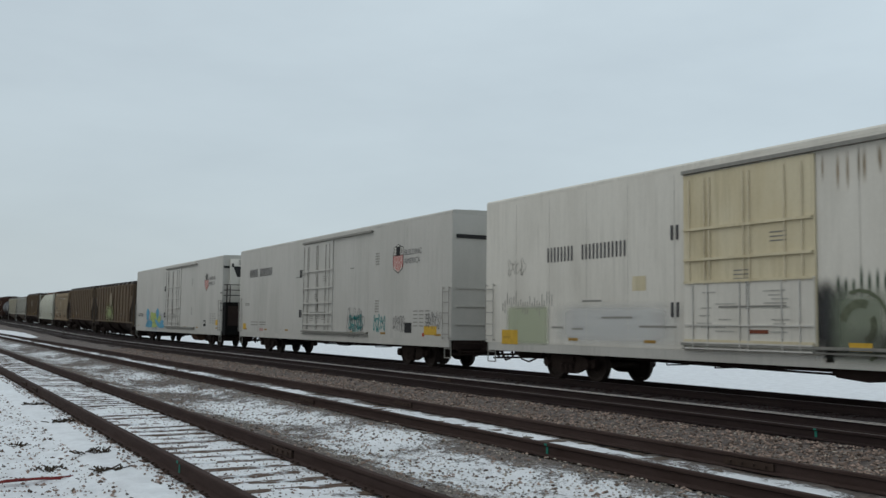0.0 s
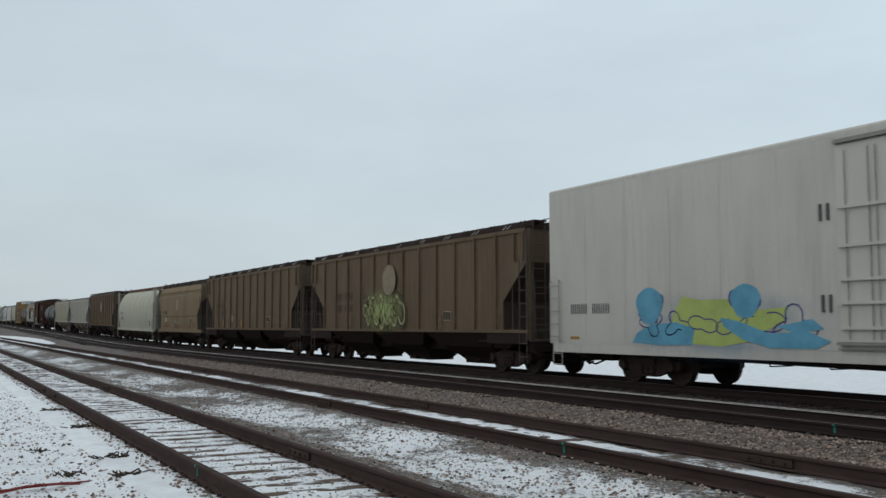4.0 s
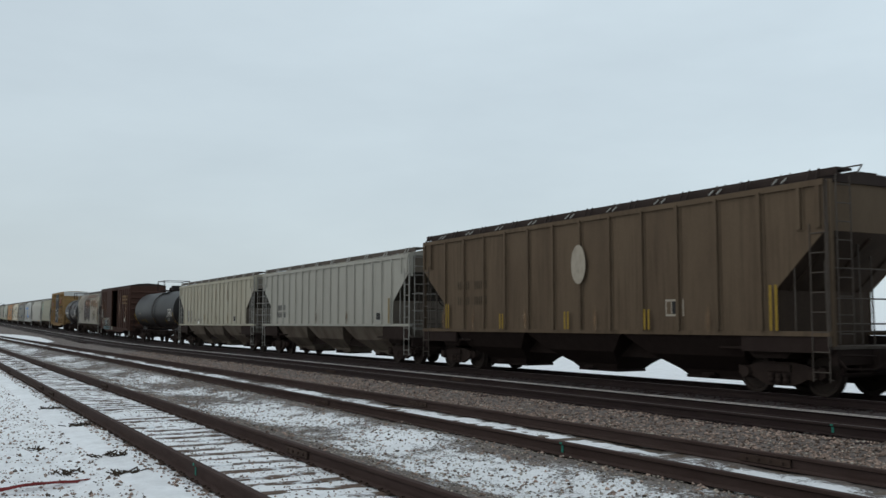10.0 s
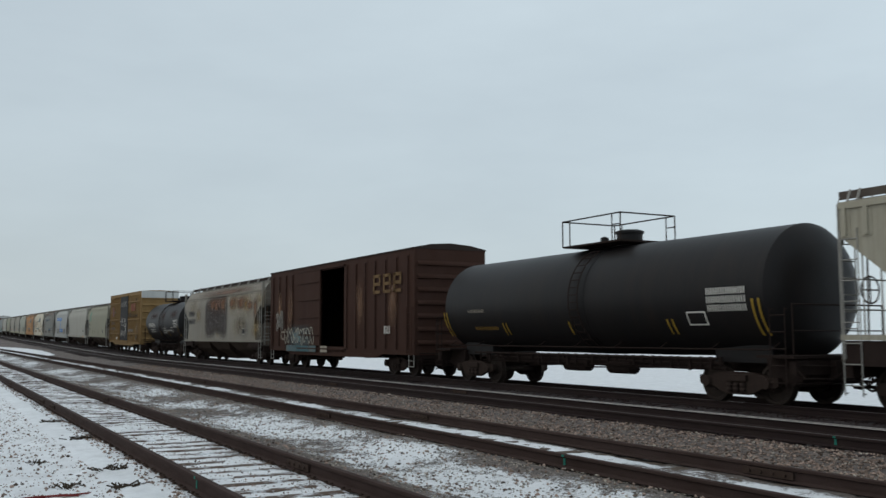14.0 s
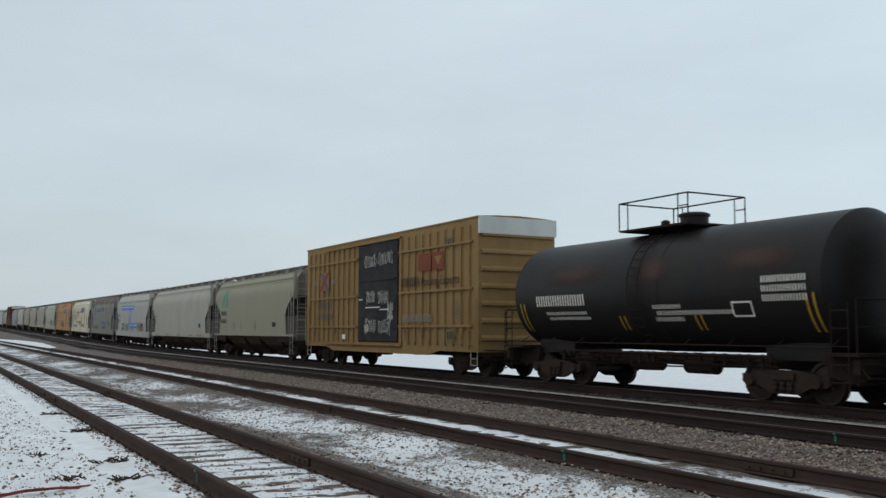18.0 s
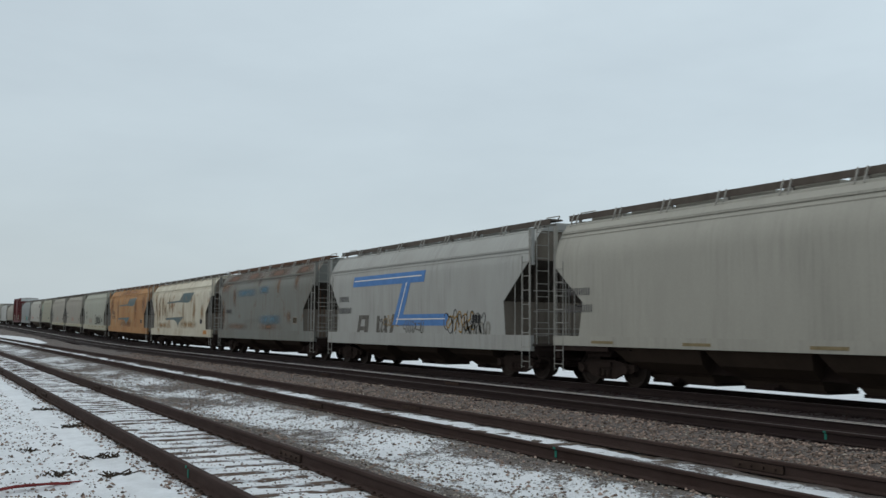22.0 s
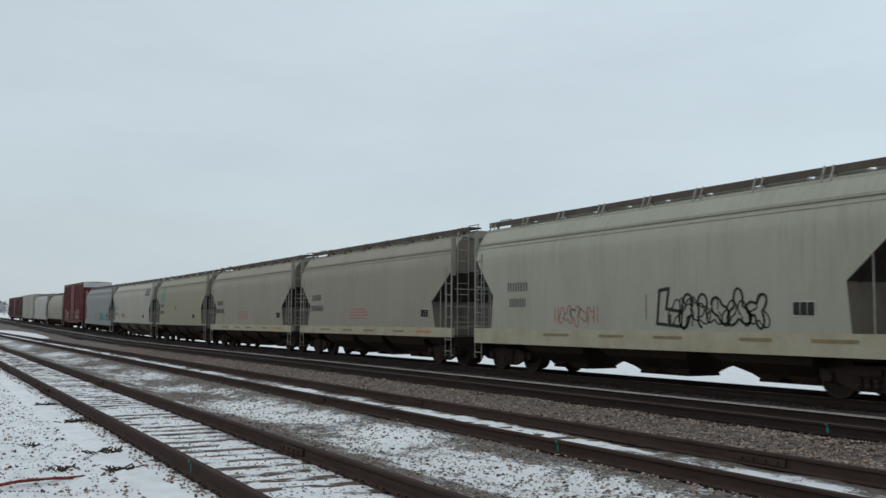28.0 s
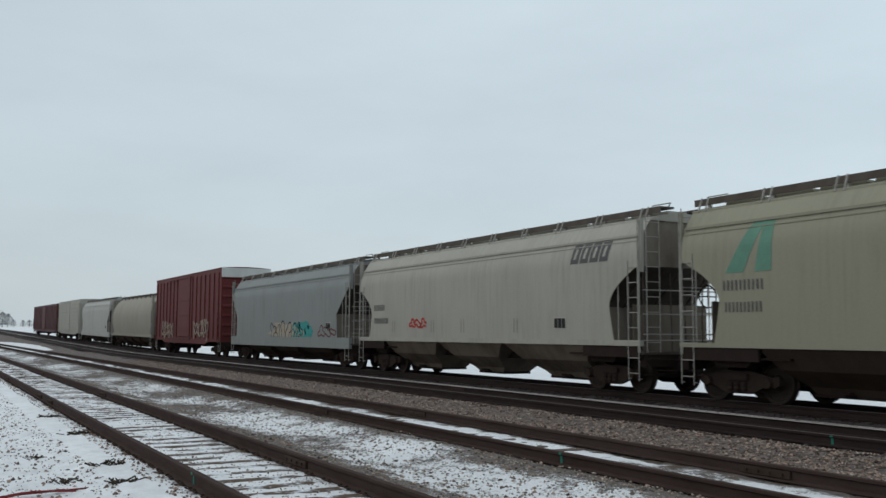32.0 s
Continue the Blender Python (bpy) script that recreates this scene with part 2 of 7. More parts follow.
    "marking_yellow": mat("marking_yellow", (0.46, 0.30, 0.05), 0.5, amount=0.4, scale=6, fine=30, grain=0.1, bump=0),
    "marking_ochre": mat("marking_ochre", (0.26, 0.16, 0.045), 0.6, amount=0.5, scale=5, fine=30, grain=0.1, bump=0),
    "marking_orange": mat("marking_orange", (0.38, 0.175, 0.06), 0.5, amount=0.4, scale=6, fine=30, grain=0.1, bump=0),
    "marking_red": mat("marking_red", (0.33, 0.05, 0.045), 0.55, amount=0.4, scale=6, fine=30, grain=0.1, bump=0),
    "marking_blue": mat("marking_blue", (0.085, 0.19, 0.42), 0.55, amount=0.4, scale=3, fine=30, grain=0.1, bump=0),
    "marking_navy": mat("marking_navy", (0.05, 0.06, 0.17), 0.55, amount=0.4, scale=3, fine=30, grain=0.1, bump=0),
    "marking_green": mat("marking_green", (0.11, 0.225, 0.18), 0.55, amount=0.4, scale=3, fine=30, grain=0.1, bump=0),
    "spray_teal": mat("spray_teal", (0.05, 0.24, 0.24), 0.6, amount=0.5, scale=5, fine=30, grain=0.1, bump=0),
    "spray_black": mat("spray_black", (0.035, 0.035, 0.035), 0.6, amount=0.5, scale=5, fine=30, grain=0.1, bump=0),
    "spray_pink": mat("spray_pink", (0.29, 0.135, 0.115), 0.6, amount=0.5, scale=5, fine=30, grain=0.1, bump=0),
    "rail_rust": mat("rail_rust", (0.046, 0.033, 0.031), 0.75, 0.0, stain=(0.030, 0.020, 0.018), amount=0.7, scale=3, stretch=(4, 0.6, 4), fine=60, grain=0.2, bump=0.2),
    "rail_polished": mat("rail_polished", (0.62, 0.60, 0.61), 0.35, 0.5, spec=0.5, amount=0.4, scale=2, stretch=(20, 0.3, 1), fine=60, grain=0.1, bump=0.02),
    "rail_dull": mat("rail_dull", (0.085, 0.075, 0.075), 0.5, 0.3, amount=0.6, scale=2, stretch=(20, 0.3, 1), fine=60, grain=0.15, bump=0.02),
    "tie_wood": mat("tie_wood", (0.105, 0.088, 0.076), 0.85, stain=(0.055, 0.045, 0.04), amount=0.8, scale=3, stretch=(0.8, 8, 8), fine=50, grain=0.25, bump=0.5),
    "tie_dark": mat("tie_dark", (0.0294, 0.0217, 0.0224), 0.85, stain=(0.0168, 0.014, 0.014), amount=0.8, scale=3, stretch=(0.8, 8, 8), fine=50, grain=0.25, bump=0.4),
    "tie_snowy": mat("tie_snowy", (0.10, 0.075, 0.062), 0.85, stain=(0.045, 0.037, 0.033), amount=0.8, scale=3, stretch=(0.8, 8, 8), fine=50, grain=0.25, bump=0.5, rust=(0.70, 0.72, 0.75), rust_amount=0.4, rust_scale=4.0),
    "rail_dark": mat("rail_dark", (0.0266, 0.01932, 0.01988), 0.65, 0.2, stain=(0.0392, 0.0308, 0.028), amount=0.6, scale=3, stretch=(4, 0.6, 4), fine=60, grain=0.2, bump=0.2),
    "joint_steel": mat("joint_steel", (0.05, 0.036, 0.031), 0.7, 0.2, amount=0.6, scale=6, fine=50, grain=0.2, bump=0.2),
    "stone": mat("stone", (0.122, 0.094, 0.081), 0.85, amount=0.3, scale=8, fine=60, grain=0.2, bump=0.3),
    "stone_grey": mat("stone_grey", (0.20, 0.185, 0.165), 0.85, amount=0.3, scale=8, fine=60, grain=0.2, bump=0.3),
    "stone_dark": mat("stone_dark", (0.0322, 0.0231, 0.02352), 0.8, amount=0.3, scale=8, fine=60, grain=0.2, bump=0.3),
    "twig": mat("twig", (0.15, 0.032, 0.032), 0.7, amount=0.5, scale=6, fine=40, grain=0.2, bump=0.2),
    "paint_mark": mat("paint_mark", (0.03, 0.16, 0.13), 0.6, amount=0.5, scale=9, fine=40, grain=0.1, bump=0),
    "weed": mat("weed", (0.045, 0.036, 0.028), 0.8, amount=0.5, scale=6, fine=40, grain=0.2, bump=0.1),
    # crown colour lifted to a blue-grey that takes in the distance haze
    "tree_far": mat("tree_far", (0.14, 0.15, 0.165), 0.9, amount=0.5, scale=1.0, fine=8, grain=0.2, bump=0),
    "bark": mat("bark", (0.09, 0.08, 0.075), 0.9, amount=0.5, scale=3, fine=30, grain=0.2, bump=0.2),
}


def island_tint(m, low, high):
    """Lets joined pieces differ in tone, piece by piece."""
    n, l = m.node_tree.nodes, m.node_tree.links
    b = n["Principled BSDF"]
    src = b.inputs["Base Color"].links[0].from_socket
    geo = n.new("ShaderNodeNewGeometry")
    mr = n.new("ShaderNodeMapRange")
    mr.inputs["To Min"].default_value, mr.inputs["To Max"].default_value = low, high
    l.new(geo.outputs["Random Per Island"], mr.inputs[0])
    v = n.new("ShaderNodeVectorMath")
    v.operation = "SCALE"
    l.new(src, v.inputs[0])
    l.new(mr.outputs[0], v.inputs["Scale"])
    l.new(v.outputs[0], b.inputs["Base Color"])


island_tint(M["stone"], 0.35, 2.6)
island_tint(M["stone_grey"], 0.3, 1.9)
island_tint(M["stone_dark"], 0.5, 1.8)


def ground_material():
    """Snow over ballast and dirt: how much snow lies depends on the strip between the tracks."""
    m = bpy.data.materials.new("snowy_ballast")
    m.use_nodes = True
    n, l = m.node_tree.nodes, m.node_tree.links
    b = n["Principled BSDF"]
    geo = n.new("ShaderNodeNewGeometry")
    sep = n.new("ShaderNodeSeparateXYZ")
    l.new(geo.outputs["Position"], sep.inputs[0])

    def noise_tex(scale, detail, rough, stretch=(1, 1, 1)):
        mp = n.new("ShaderNodeMapping")
        mp.inputs["Scale"].default_value = stretch
        l.new(geo.outputs["Position"], mp.inputs[0])
        t = n.new("ShaderNodeTexNoise")
        t.inputs["Scale"].default_value, t.inputs["Detail"].default_value, t.inputs["Roughness"].default_value = scale, detail, rough
        l.new(mp.outputs[0], t.inputs["Vector"])
        return t.outputs[0]

    def remap(src, a, b_, c, d):
        r = n.new("ShaderNodeMapRange")
        for i, val in enumerate((a, b_, c, d)):
            r.inputs[1 + i].default_value = val
        l.new(src, r.inputs[0])
        return r.outputs[0]

    def maths(op, a, c):
        q = n.new("ShaderNodeMath")
        q.operation = op
        for i, s in enumerate((a, c)):
            if isinstance(s, float):
                q.inputs[i].default_value = s
            else:
                l.new(s, q.inputs[i])
        return q.outputs[0]

    near_x = sep.outputs["X"]
    line_x = maths("SUBTRACT", near_x, maths("MULTIPLY", remap(sep.outputs["Y"], 87.0, 700.0, 0.0, 8.58), remap(near_x, 9.7, 11.6, 0.0, 1.0)))
    across = remap(line_x, -5.0, 25.0, 0.0, 1.0)
    ramp = n.new("ShaderNodeValToRGB")
    cr = ramp.color_ramp
    strips = ((-5, 0.66), (1.3, 0.66), (1.95, 0.78), (2.55, 0.70), (2.75, 0.63), (4.1, 0.59), (4.4, 0.41), (5.4, 0.51), (6.4, 0.50), (7.1, 0.41), (7.45, 0.58), (8.5, 0.53), (8.9, 0.2), (11.5, 0.16), (12.6, 0.05), (18.2, 0.05), (18.9, 0.75), (20.0, 0.8))
    while len(cr.elements) < len(strips):
        cr.elements.new(0.5)
    for e, (x, v) in zip(cr.elements, strips):
        e.position, e.color = (x + 5) / 30, (v, v, v, 1)
    l.new(across, ramp.inputs[0])
    cover = ramp.outputs[0]
    # a drift of snow lies between the second and third track farther off
    drift = maths("MULTIPLY", remap(sep.outputs["Y"], 80.0, 108.0, 0.0, 0.95), maths("MULTIPLY", remap(near_x, 8.9, 9.3, 0.0, 1.0), remap(near_x, 10.6, 11.6, 1.0, 0.0)))
    strip = maths("MULTIPLY", maths("MULTIPLY", remap(sep.outputs["Y"], 38.0, 52.0, 0.0, 0.66), remap(sep.outputs["Y"], 66.0, 80.0, 1.0, 0.0)), maths("MULTIPLY", remap(near_x, 9.0, 9.2, 0.0, 1.0), remap(near_x, 9.5, 9.9, 1.0, 0.0)))
    cover = maths("MAXIMUM", cover, strip)
    cover = maths("MAXIMUM", cover, drift)
    patch = noise_tex(0.55, 5.0, 0.6, (1.0, 0.45, 1.0))
    mid = noise_tex(3.2, 6.0, 0.7, (1.0, 0.7, 1.0))
    grit = noise_tex(20.0, 6.0, 0.8)
    field = maths("ADD", maths("MULTIPLY", patch, 0.40), maths("ADD", maths("MULTIPLY", mid, 0.28), maths("MULTIPLY", grit, 0.32)))
    level = maths("ADD", field, remap(cover, 0.0, 1.0, -0.42, 0.42))
    snow = remap(level, 0.485, 0.52, 0.0, 1.0)
    # tones of the stones
    cell = n.new("ShaderNodeTexVoronoi")
    cell.inputs["Scale"].default_value = 18.0
    l.new(geo.outputs["Position"], cell.inputs["Vector"])
    tone = n.new("ShaderNodeSeparateColor")
    l.new(cell.outputs["Color"], tone.inputs[0])
    dark = n.new("ShaderNodeValToRGB")
    dark.color_ramp.elements[0].color, dark.color_ramp.elements[1].color = (0.040, 0.030, 0.027, 1), (0.160, 0.125, 0.107, 1)
    l.new(tone.outputs[0], dark.inputs[0])
    oily = n.new("ShaderNodeMix")
    oily.data_type = "RGBA"
    oily.inputs[7].default_value = (0.027, 0.0185, 0.0188, 1)
    l.new(maths("MULTIPLY", remap(line_x, 11.7, 12.5, 0.0, 0.88), remap(line_x, 18.4, 19.2, 1.0, 0.0)), oily.inputs[0])
    l.new(dark.outputs[0], oily.inputs[6])
    brown = n.new("ShaderNodeMix")
    brown.data_type = "RGBA"
    brown.inputs[7].default_value = (0.135, 0.116, 0.098, 1)
    l.new(maths("MULTIPLY", remap(patch, 0.42, 0.60, 0.1, 0.55), remap(sep.outputs["X"], 9.0, 12.0, 1.0, 0.0)), brown.inputs[0])
    l.new(oily.outputs[2], brown.inputs[6])
    white = n.new("ShaderNodeMix")
    white.data_type = "RGBA"
    white.inputs[6].default_value, white.inputs[7].default_value = (0.82, 0.83, 0.845, 1), (0.64, 0.642, 0.65, 1)
    l.new(remap(mid, 0.35, 0.7, 0.0, 1.0), white.inputs[0])
    final = n.new("ShaderNodeMix")
    final.data_type = "RGBA"
    l.new(snow, final.inputs[0])
    l.new(brown.outputs[2], final.inputs[6])
    l.new(white.outputs[2], final.inputs[7])
    l.new(final.outputs[2], b.inputs["Base Color"])
    b.inputs["Roughness"].default_value = 0.85
    bp = n.new("ShaderNodeBump")
    bp.inputs["Strength"].default_value, bp.inputs["Distance"].default_value = 0.6, 0.04
    l.new(maths("ADD", maths("MULTIPLY", snow, 0.7), maths("ADD", grit, maths("MULTIPLY", cell.outputs["Distance"], 0.6))), bp.inputs["Height"])
    l.new(bp.outputs[0], b.inputs["Normal"])
    return m


# ---- mesh helpers ----
def box(bm, x, y, z, sx, sy, sz, m=None):
    """A box round (x, y, z) with the whole sizes sx, sy, sz."""
    vs = [bm.verts.new((x + a * sx / 2, y + b * sy / 2, z + c * sz / 2)) for a in (-1, 1) for b in (-1, 1) for c in (-1, 1)]
    if m:
        for v in vs:
            v.co = m @ v.co
    for f in ((0, 1, 3, 2), (4, 6, 7, 5), (0, 4, 5, 1), (2, 3, 7, 6), (0, 2, 6, 4), (1, 5, 7, 3)):
        bm.faces.new([vs[i] for i in f])
    return vs


def bar(bm, a, b, r=0.012, n=6):
    """A round bar from a to b."""
    a, b = Vector(a), Vector(b)
    d = (b - a).normalized()
    u = d.orthogonal().normalized()
    w = d.cross(u)
    rings = [[bm.verts.new(p + r * (math.cos(2 * math.pi * i / n) * u + math.sin(2 * math.pi * i / n) * w)) for i in range(n)] for p in (a, b)]
    for i in range(n):
        bm.faces.new((rings[0][i], rings[0][(i + 1) % n], rings[1][(i + 1) % n], rings[1][i]))
    bm.faces.new(rings[0][::-1])
    bm.faces.new(rings[1])


def pipe(bm, pts, r=0.012, n=6):
    for a, b in zip(pts, pts[1:]):
        bar(bm, a, b, r, n)


def lathe(bm, prof, axis="y", n=24, at=(0, 0, 0)):
    """A turned body: prof holds (place along the axis, radius)."""
    rings = []
    for s, r in prof:
        ring = []
        for i in range(n):
            c, k = r * math.cos(2 * math.pi * i / n), r * math.sin(2 * math.pi * i / n)
            p = {"x": (s, c, k), "y": (c, s, k), "z": (c, k, s)}[axis]
            ring.append(bm.verts.new(Vector(p) + Vector(at)))
        rings.append(ring)
    for a, b in zip(rings, rings[1:]):
        for i in range(n):
            bm.faces.new((a[i], a[(i + 1) % n], b[(i + 1) % n], b[i]))
    bm.faces.new(rings[0])
    bm.faces.new(rings[-1][::-1])


def prism(bm, outline, x0, x1):
    """An outline of (y, z) points, drawn out from x0 to x1."""
    a = [bm.verts.new((x0, y, z)) for y, z in outline]
    b = [bm.verts.new((x1, y, z)) for y, z in outline]
    k = len(outline)
    bm.faces.new(a)
    bm.faces.new(b[::-1])
    for i in range(k):
        bm.faces.new((a[i], b[i], b[(i + 1) % k], a[(i + 1) % k]))


def bevel(bm, width, segments=2):
    bmesh.ops.bevel(bm, geom=list(bm.edges), offset=width, segments=segments, affect="EDGES", profile=0.6, clamp_overlap=True)


def mesh_of(name, bm, material, smooth=False):
    bmesh.ops.recalc_face_normals(bm, faces=bm.faces)
    me = bpy.data.meshes.new(name)
    bm.to_mesh(me)
    bm.free()
    me.materials.append(material)
    if smooth:
        for p in me.polygons:
            p.use_smooth = True
        me.set_sharp_from_angle(angle=radians(38))
    return me


def part(name, bm, material, parent, label="", smooth=False, at=None):
    """Links a bmesh as one mesh object under its thing."""
    return place(name, mesh_of(name, bm, material, smooth), parent, at, label)


def place(name, me, parent, at=None, label=""):
    ob = new(name, me)
    ob.parent = parent
    if at is not None:
        ob.matrix_parent_inverse = at if isinstance(at, Matrix) else Matrix.Translation(at)
    if label:
        tagged(ob, label)
    return ob


def BM():
    return bmesh.new()


# ---- ground ----
X_RAILS = (2.66, 4.17, 7.23, 8.74, 12.10, 13.61, 16.28, 17.79)
X_TRAIN = 17.03


def graded(a, b, step, lows, highs):
    """Grid lines: even between a and b, ever wider apart outside."""
    mid = list(np.arange(a, b + 1e-6, step))
    lo, hi = [], []
    d, p = step, a
    while p > lows:
        d *= 1.22
        p -= d
        lo.append(p)
    d, p = step, b
    while p < highs:
        d *= 1.045 if p < 400 else 1.3
        p += d
        hi.append(p)
    return np.array(lo[::-1] + mid + hi)


def ramp_on(y, start, ease=15.0):
    """Nought before the start, a straight rise after it, rounded in between."""
    if y < start - ease:
        return 0.0
    return (y - start + ease) ** 2 / (4 * ease) if y < start + ease else y - start


def bend(y):
    """The main line bears off to the side and climbs farther on: offsets (x, z) at y."""
    y = min(y, 700.0)
    return 0.014 * ramp_on(y, 87.0), 0.0095 * ramp_on(y, 75.0)


def ground_height(x, y):
    z = -0.29
    off, lift = bend(y)
    side = max(0.0, min(1.0, (x - off - 9.7) / 1.9))
    lift *= side * side * (3 - 2 * side)
    x -= off * side
    z += lift
    for i in range(0, 8, 2):
        c = (X_RAILS[i] + X_RAILS[i + 1]) / 2
        d = abs(x - c)
        w = max(0.0, min(1.0, (1.9 - d) / 0.6))
        z = max(z, -0.29 + 0.10 * w + lift)
    if 2.75 < x < 4.08:
        z = -0.181
    if 7.3 < x < 8.7:
        z = -0.185 + 0.04 * noise.noise((x * 2.5, y * 1.1, 3.0)) + 0.02 * noise.noise((x * 7, y * 5, 1.0))
    elif 4.4 < x < 7.1 or x < 2.5:
        z += 0.03
    if x < 2.3 and 0 < y < 60:
        z += (0.035 * noise.noise((x * 2.1, y * 1.6, 7.0)) + 0.02 * noise.noise((x * 6.5, y * 5.0, 2.0))) * min(1.0, (2.3 - x) / 0.5)
    if 8.9 < x < 11.5 and 85 < y < 330:
        z += 0.25 * math.sin(math.pi * (x - 8.9) / 2.6) * min(1.0, (y - 85) / 35) * min(1.0, (330 - y) / 60)
    if x > 18.9:
        z -= min(1.0, (x - 18.9) * 0.25) * 0.75
    if x < 30 and y < 150:
        z += 0.022 * noise.noise((x * 1.3, y * 0.9, 0.0)) + 0.016 * noise.noise((x * 5.0, y * 4.0, 5.0))
    if x > 22:
        z += 0.12 * noise.noise((x * 0.05, y * 0.03, 9.0))
    return z


def ground():
    xs = graded(-2.0, 19.5, 0.12, -2500, 3500)
    ys = graded(4.0, 34.0, 0.13, -2500, 4000)
    nx, ny = len(xs), len(ys)
    verts = [(x, y, ground_height(x, y)) for y in ys for x in xs]
    faces = [(j * nx + i, j * nx + i + 1, (j + 1) * nx + i + 1, (j + 1) * nx + i) for j in range(ny - 1) for i in range(nx - 1)]
    me = bpy.data.meshes.new("ground")
    me.from_pydata(verts, [], faces)
    me.materials.append(ground_material())
    for p in me.polygons:
        p.use_smooth = True
    tagged(new("ground", me), "ballast and dirt ground partly covered with thin snow", "ground", kind="structure")


ground()


# ---- tracks ----
RAIL = ((-0.07, -0.172), (0.07, -0.172), (0.07, -0.160), (0.012, -0.142), (0.010, -0.048), (0.037, -0.036), (0.037, -0.006), (0.030, 0.0),
        (-0.030, 0.0), (-0.037, -0.006), (-0.037, -0.036), (-0.010, -0.048), (-0.012, -0.142), (-0.07, -0.160))


def sweep(name, outline, material, bent):
    """An (x, z) outline drawn out along the line of the track."""
    bm = BM()
    rings = []
    for y in (-60.0, *range(58, 106, 4), 200.0, 400.0, 700.0, 1500.0) if bent else (-60.0, 1500.0):
        dx, dz = bend(y) if bent else (0.0, 0.0)
        rings.append([bm.verts.new((x + dx, y, z + dz)) for x, z in outline])
    k = len(outline)
    for a, b in zip(rings, rings[1:]):
        for i in range(k):
            bm.faces.new((a[i], a[(i + 1) % k], b[(i + 1) % k], b[i]))
    bm.faces.new(rings[0][::-1])
    bm.faces.new(rings[-1])
    return mesh_of(name, bm, material)


def rail_mesh(material):
    return sweep("rail", RAIL, material, False)


def tie_mesh(name, material):
    bm = BM()
    box(bm, 0, 0, -0.09, 2.55, 0.18, 0.18)
    bevel(bm, 0.012, 1)
    return mesh_of(name, bm, material)


RAIL_ME, DARK_RAIL_ME = rail_mesh(M["rail_rust"]), sweep("rail", RAIL, M["rail_dark"], True)
TIE_ME = tie_mesh("tie", M["tie_snowy"])
DARK_TIE_ME = tie_mesh("tie", M["tie_dark"])
SHINE_ME = sweep("polished_head", ((-0.020, -0.0002), (0.020, -0.0002), (0.020, 0.0038), (-0.020, 0.0038)), M["rail_polished"], True)
DULL_ME = sweep("dull_head", ((-0.026, -0.0002), (0.026, -0.0002), (0.026, 0.0038), (-0.026, 0.0038)), M["rail_dull"], True)
FLANK_ME = sweep("polished_flank", ((-0.002, -0.004), (0.002, -0.004), (0.002, 0.010), (-0.002, 0.010)), M["rail_polished"], True)
bm = BM()
box(bm, 0, 0, 0, 0.026, 0.76, 0.085)
for i in range(4):
    bar(bm, (-0.035, -0.27 + 0.18 * i, 0), (0.03, -0.27 + 0.18 * i, 0), 0.018)
JOINT_ME = mesh_of("joint_bar", bm, M["joint_steel"])
bm = BM()
box(bm, 0, 0, 0, 0.19, 0.28, 0.018)
for sx in (-0.085, 0.085):
    for sy in (-0.08, 0.08):
        box(bm, sx, sy, 0.015, 0.03, 0.025, 0.025)
PLATE_ME = mesh_of("tie_plate", bm, M["joint_steel"])

LABELS = ("rusty siding track on weathered wooden ties with snow between them", "rusty siding track filled with snow between its rails",
          "dark main track with a bright worn rail on black ballast", "dark main track that carries the moving freight train")
for k in range(4):
    track = tagged(new("track_%d" % (k + 1)), LABELS[k], "railway track", kind="structure")
    centre = (X_RAILS[2 * k] + X_RAILS[2 * k + 1]) / 2
    for j in (0, 1):
        rail = place("rail", RAIL_ME if k < 2 else DARK_RAIL_ME, track, (X_RAILS[2 * k + j], 0, 0))
        if k == 2 and j == 1:
            place("polished_head", SHINE_ME, rail, (0, 0, 0), "bright worn running surface")
            place("polished_flank", FLANK_ME, rail, (-0.0385, 0, -0.016), "bright worn inner face of the rail head")
        elif k >= 2:
            place("dull_head", DULL_ME, rail, (0, 0, 0), "dull worn running surface")
    rnd = random.Random(k)
    rest, y = BM(), -12.0
    while y < (75 if k == 0 else 260):
        turn = Matrix.Rotation(rnd.uniform(-0.015, 0.015), 4, "Z")
        off, lift = bend(y) if k > 1 else (0.0, 0.0)
        at = Matrix.Translation((centre + off + rnd.uniform(-0.05, 0.05), y, lift - 0.172 + rnd.uniform(-0.008, 0.0) - (0.018 if k == 1 else 0.012 * (k > 1)))) @ turn
        if k == 0 or (k >= 2 and y < 55):
            place("tie", TIE_ME if k == 0 else DARK_TIE_ME, track, at)
            if k == 0 and y < 45:
                for j in (0, 1):
                    place("tie_plate", PLATE_ME, track, (X_RAILS[j], y, -0.168))
        else:
            box(rest, 0, 0, -0.09, 2.55, 0.22, 0.18, at)
        y += 0.515 + rnd.uniform(-0.03, 0.03)
    if len(rest.verts):
        tagged(part("ties", rest, M["tie_wood" if k < 2 else "tie_dark"], track), kind="stuff")
    for j in (0, 1):
        for y in {0: (10.1, 23.6, 25.8, 36.0), 1: (11.4, 25.8, 40.0), 2: (18.4, 31.0), 3: (8.1, 17.05, 34.0), 4: (30.0,), 5: (24.0,), 6: (), 7: ()}[2 * k + j][(1 if (k, j) == (0, 0) else 0):]:
            place("joint_bar", JOINT_ME, track, (X_RAILS[2 * k + j] - 0.03, y, -0.095))
